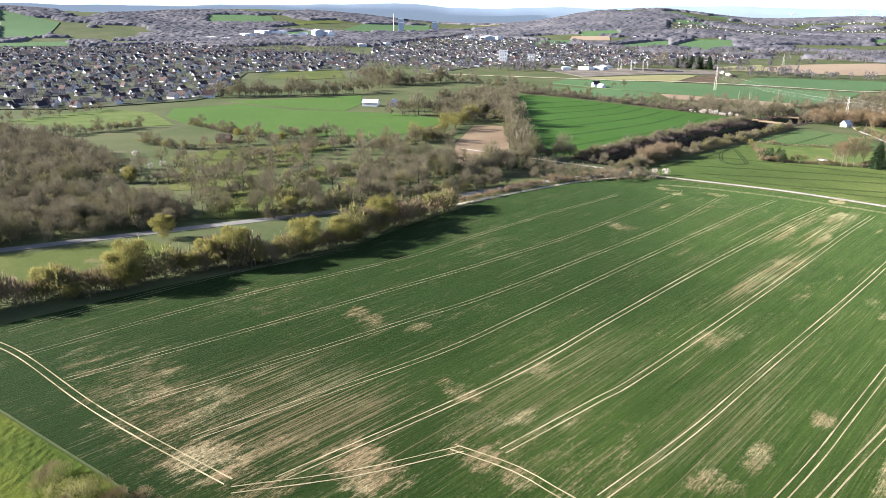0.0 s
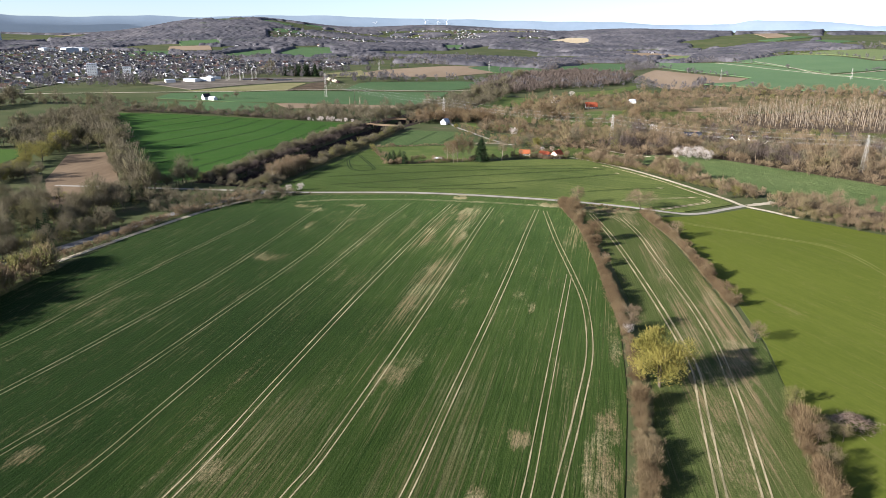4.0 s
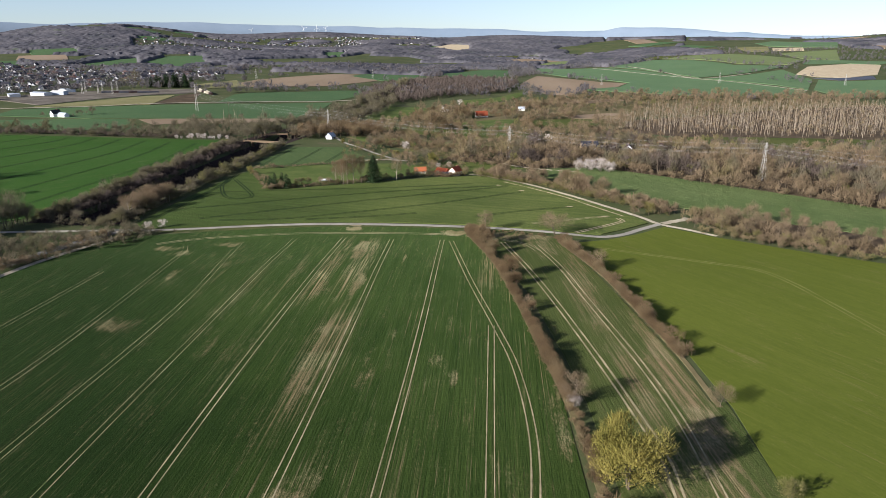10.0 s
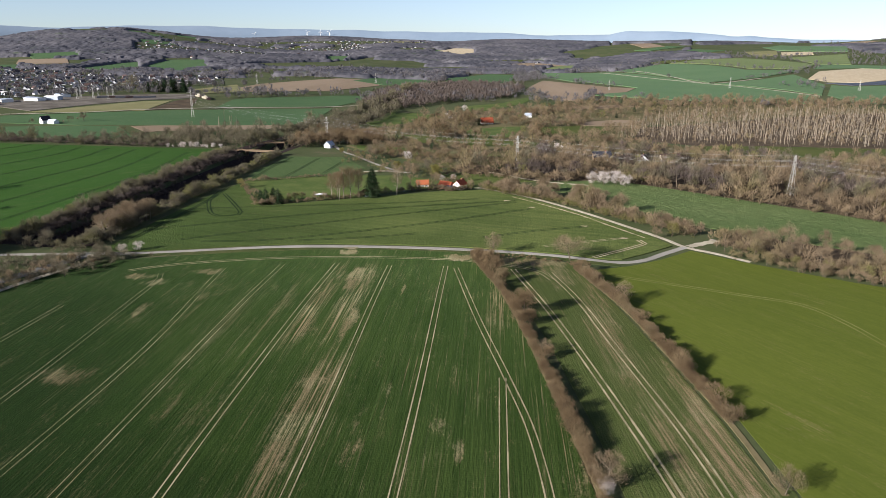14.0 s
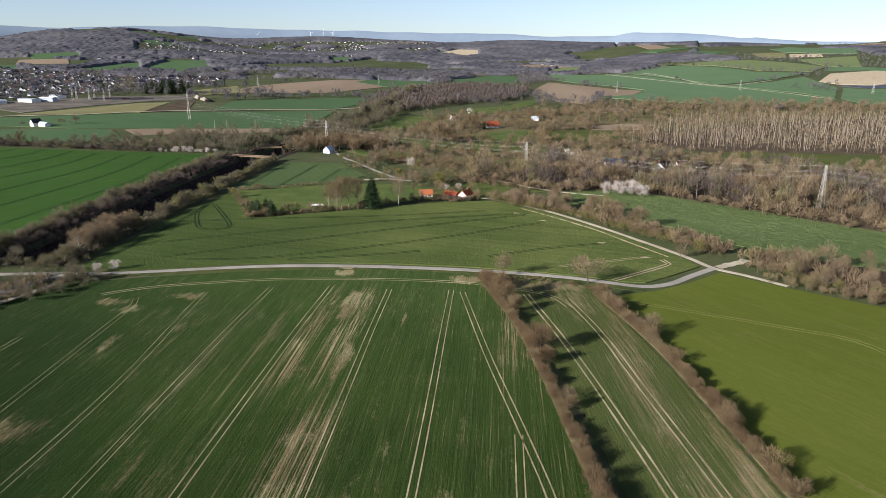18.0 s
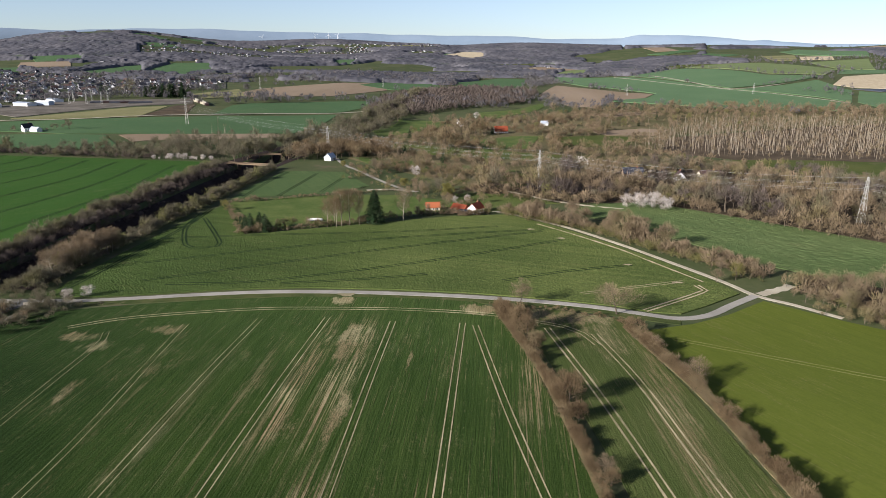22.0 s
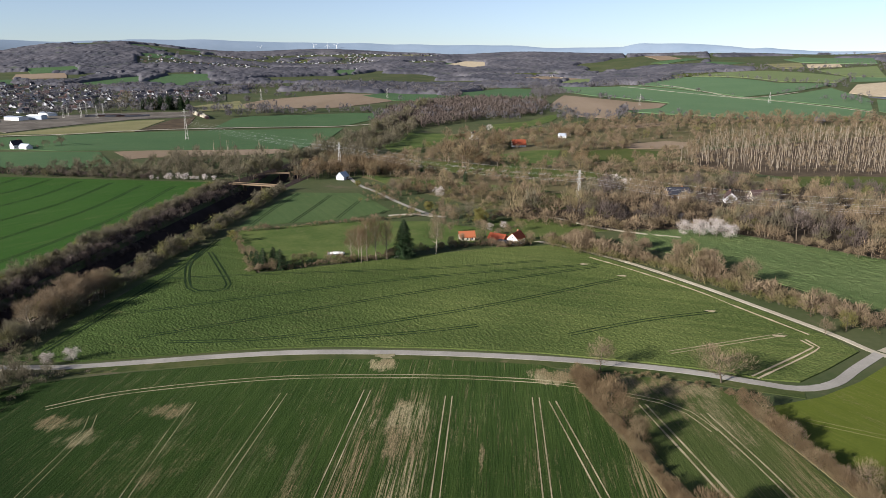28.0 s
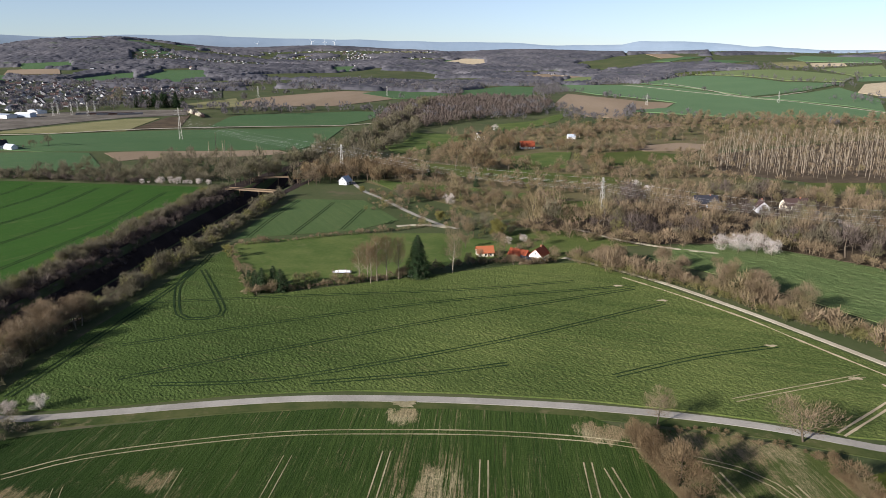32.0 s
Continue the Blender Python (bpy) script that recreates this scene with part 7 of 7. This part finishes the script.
for x, y, s in ((-104, 433, 1.15), (-98.5, 431, 1.2), (-101, 437, 1.2), (-96, 434, 1.5), (-92, 435.5, 1.45), (-87, 438, 1.35)):
    tree("birch", "slender", BARE[2:3], x, y, s * 1.1, [M_PALE, M_TWIG_RED], "slender birch with a thin rusty crown", group="birches", flat=0.58)
tree("tree", "slender_bare", BARE[:1], -64, 449, 1.7, [M_PALE, M_TWIG], "tall pale bare tree beside the farm", flat=0.6)
for x, y, s in ((-51, 524, 1.25), (-57, 520, 0.9), (-63, 533, 0.7), (-35, 596, 1.0), (-111, 611, 0.9), (-104, 606, 0.8), (-101, 618, 0.9), (-47, 606, 0.9), (-59, 612, 0.8), (-25, 578, 0.9)):
    tree("tree", "yard_bare", BARE, x, y, s, GREYISH, "tall bare tree beside the farm gardens", group="garden lane trees", flat=0.8)
for x, y, s in ((-60, 493, 0.5), (-57, 461, 0.5), (-52, 468, 0.5), (-43, 470, 0.6), (-40, 466, 0.5), (-16, 470, 0.6), (-36, 464, 0.4), (-28, 484, 0.7), (-40, 486, 0.7), (-33, 480, 0.5), (-16, 477, 0.55), (-20, 502, 0.6), (-44, 500, 0.7)):
    tree("garden_tree", "bare", BARE, x, y, s, WOODY, "bare fruit tree round the farm", group="farm trees")
for x, y, s in ((-44, 516, 1.2), (-78, 552, 0.8), (-143, 642, 0.6)):
    tree("willow", "willow", WILLOW, x, y, s * 0.8, BUDDY, "yellow-green budding tree by the farm", group="farm willows")
for x, y, s in ((77, 494, 1.3), (86, 494, 1.4), (92, 490, 1.1), (70, 498, 1.1), (148, 530, 1.0), (63, 640, 1.2), (-76, 601, 1.0), (60, 672, 1.0), (75, 531, 0.8), (149, 540, 1.0), (-48, 1108, 1.2), (-30, 505, 0.6), (10, 484, 0.5), (26, 141, 0.5), (-38, 500, 0.6), (-36, 478, 0.45), (-172, 316, 0.65), (-178, 312, 0.6)):
    tree("blossom_tree", "flower", FLOWER, x, y, s, [M_BARK, M_BLOSSOM], "spreading tree covered in white spring blossom", group="blossom trees")
grow("blossom_hedge", FLOWER, along([(-316, 658), (-300, 659), (-284, 661), (-266, 664)], 3.2, 1.2, 0.45, 0.68), [M_BARK, M_BLOSSOM], "row of white blossoming shrubs behind the field", "hedge")
for x, y, s in ((-313, 776, 1.0), (-307, 778, 1.1), (-302, 780, 1.05), (-298, 776, 1.1), (-290, 766, 0.9), (-330, 770, 0.7), (-284, 760, 0.7), (-345, 776, 0.6)):
    tree("poplar", "poplar", POPLAR, x, y, s * 0.95, [M_PALE, M_TWIG], "tall slim bare poplar", group="poplars")
for x, y, s in ((-191, 671, 1.0), (-185, 672, 1.1), (-177, 697, 1.4), (-188, 684, 1.3), (-170, 705, 1.3), (-160, 690, 1.2), (-200, 700, 1.2), (-150, 700, 1.1), (-178, 720, 1.3)):
    tree("tree", "bare", BARE, x, y, s * 0.9, RED, "tall bare tree round the white house", group="lane trees")
for x, y, s in ((53, 436, 1.1), (62, 428, 1.15), (58, 421, 0.9), (33, 463, 1.0), (40, 456, 0.8), (14, 470, 0.85), (7, 478, 0.7)):
    tree("tree", "dense_brown", DENSETREE, x, y, s, WOODY, "broad dense brown tree beside the farm track", group="track trees")
for x, y, s in ((84, 357, 0.55), (89, 370, 0.55), (112, 336, 0.55), (117, 333, 0.6), (122, 324.5, 0.8), (131, 317, 0.9), (126, 330, 0.9), (138, 322, 0.9), (63, 455, 0.75), (70, 443, 0.7), (57, 461, 0.6), (73, 409, 0.5), (146, 312, 0.9), (158, 306, 0.8)):
    tree("tree", "bare", BARE, x, y, s, WOODY, "bare spreading tree beside the farm track", group="track trees")
tree("tree", "bud", BUDTREE, 93, 361, 0.85, OLIVEY, "dense olive-brown tree by the junction")
for x, y, s in ((-456, 218, 0.9), (-484, 190, 0.8), (-396, 145, 0.8), (-383, 158, 0.85), (-380, 176, 0.9), (-387, 233, 0.9), (-365, 238, 0.9), (-378, 261, 0.8), (-505, 425, 1.0), (-512, 418, 1.0), (-520, 410, 1.1), (-528, 402, 1.1), (-536, 395, 1.0)):
    tree("tree", "bare", BARE, x, y, s, WOODY, "bare standard tree in the western meadows", group="meadow trees")
for x, y, s in ((-266, 19, 1.1), (-262, 84, 0.9), (-390, 54, 1.0), (-395, 330, 0.8), (-372, 290, 0.9), (-385, 305, 0.8), (-410, 350, 0.8), (-500, 190, 0.7), (-455, 205, 0.7), (-425, 375, 0.8)):
    tree("willow", "willow", WILLOW, x, y, s, BUDDY, "yellow-green willow in the western meadows", group="meadow willows")
for x, y, s in ((-262, 254, 1.0), (-254, 262, 0.9), (-250, 267, 0.8), (-256, 211, 0.9), (-251, 195, 1.0), (-247, 186, 0.9), (-267, 120, 0.8)):
    tree("conifer", "conifer1", SPRUCES[1:2], x, y, s, [M_BARK, M_SPRUCE], "dark conifer between road and railway", group="roadside conifers")

# flat trailer on the garden meadow
trailer = new("trailer")
link_tris("bed", *box_tris(-4.2, 4.2, -1.2, 1.2, 0.8, 1.05), [M_GREYROOF], parent=trailer)
link_tris("load", *join([box_tris(-3.0, 3.6, -0.9, 0.9, 1.05, 1.5), box_tris(-1.5, 2.0, -0.6, 0.6, 1.5, 1.7)]), [M_WHITE], parent=trailer)
for sx in (-4.1, -1.5, 1.5, 4.1):
    for sy in (-1.15, 1.15):
        link_tris("stake", *box_tris(sx - 0.06, sx + 0.06, sy - 0.06, sy + 0.06, 1.0, 2.6), [M_WOOD], parent=trailer)
for sx in (-2.4, 2.4):
    for sy in (-1.05, 1.05):
        w = link_tris("wheel", *tube([(sx, sy - 0.14, 0.42), (sx, sy + 0.14, 0.42)], [0.42, 0.42], 12), [M_RUBBER], parent=trailer)
        link_tris("hub", *tube([(sx, sy - 0.16, 0.42), (sx, sy + 0.16, 0.42)], [0.2, 0.2], 8), [M_STEEL], parent=w)
tagged(place(trailer, -114, 444.5, 6), "flat trailer with a white load on the garden meadow", "trailer")
car = new("car")
link_tris("body", *join([box_tris(-2.1, 2.1, -0.85, 0.85, 0.35, 0.95), box_tris(-1.3, 1.1, -0.75, 0.75, 0.95, 1.45)]), [M_CAR], parent=car)
link_tris("windows", *box_tris(-1.34, 1.14, -0.77, 0.77, 1.0, 1.35), [M_GLASS], parent=car)
for sx in (-1.3, 1.3):
    for sy in (-0.8, 0.8):
        link_tris("wheel", *tube([(sx, sy - 0.1, 0.32), (sx, sy + 0.1, 0.32)], [0.32, 0.32], 12), [M_RUBBER], parent=car)
tagged(place(car, -82, 442.5, 10), "small white car parked under the spruce", "car")

# heap of cut branches in the hedge gap
r = np.random.default_rng(5)
n = 2600
q = r.normal(size=(n, 2)) * np.array([3.4, 2.4])
hz = 3.6 * np.exp(-(q[:, 0] / 4.2) ** 2 - (q[:, 1] / 3.0) ** 2) * r.random(n) ** 0.4
way = r.normal(size=(n, 3)) * np.array([1, 1, 0.35])
way /= np.linalg.norm(way, axis=1)[:, None]
heap = link_tris("branch_heap", *join([slivers(r, np.column_stack([q, hz]), way, r.uniform(0.6, 1.6, n), r.uniform(0.05, 0.13, n))]), [plant("cut_branches", (0.12, 0.088, 0.066), (0.40, 0.31, 0.25))])
tagged(place(heap, 80, 97, 15), "large heap of cut pinkish-grey branches", "branch heap", kind="stuff")
tree("bush", "bud", BUDTREE, 68.5, 104, 0.62, OLIVEY, "rounded olive-brown bush beside the branch heap", "bush")
tree("bush", "bare", BARE, 68, 88, 0.4, RED, "bare straggling bush in the hedge", "bush")

logs = new("log_pile")
M_CUTWOOD = plain("fresh_cut_wood", (0.52, 0.40, 0.26), 0.8, 0.2)
for k in range(8):
    x0, y0, a = 0.5 * math.sin(k * 2.1), -2.4 + 0.65 * k, 0.5 + 0.5 * math.sin(k * 1.7)
    link_tris("log", *tube([(x0, y0, 0.16), (x0 + math.cos(a) * 1.5, y0 + math.sin(a) * 1.5, 0.2)], [0.17, 0.14], 8), [M_CUTWOOD], parent=logs)
tagged(place(logs, 69.5, 94, 0), "scatter of pale fresh-cut logs beside the hedge", "logs")
grow("bushes", LEAFSHRUB, np.array([(67.5, 106, 1.0), (67, 102.5, 1.1), (68.5, 99.5, 0.9), (72, 91, 0.9), (74, 89, 1.0), (71, 87, 0.8)]), OLIVEY, "olive bushes beside the dumped branches", "bushes")
tree("bush", "bare", BARE, 76, 88, 0.42, WOODY, "pale bare bush beside the branch heap", "bush")

# wind turbines on the last ridge
for k, deg_ in enumerate([-32.7, -18.9, -14.9, -13.9, -13.2]):
    turbine = new("wind_turbine")
    link_tris("tower", *tube([(0, 0, -30), (0, 0, 30), (0, 0, 60)], [1.5, 1.2, 0.8], 8), [M_WHITE], parent=turbine)
    link_tris("nacelle", *box_tris(-1.2, 1.2, -3.5, 2.5, 59, 62), [M_WHITE], parent=turbine)
    for b in range(3):
        a = 2.094 * b + 0.7 * k
        link_tris("blade", *tube([(0, -4, 60.5), (math.sin(a) * 9, -4, 60.5 + math.cos(a) * 9), (math.sin(a) * 21, -4, 60.5 + math.cos(a) * 21)], [0.6, 0.8, 0.2], 4), [M_WHITE], parent=turbine)
    x, y = math.sin(radians(deg_)) * 4760, math.cos(radians(deg_)) * 4760
    tagged(place(turbine, x, y, -deg_), "tiny white wind turbine on the far ridge", "wind turbine", "wind turbines")
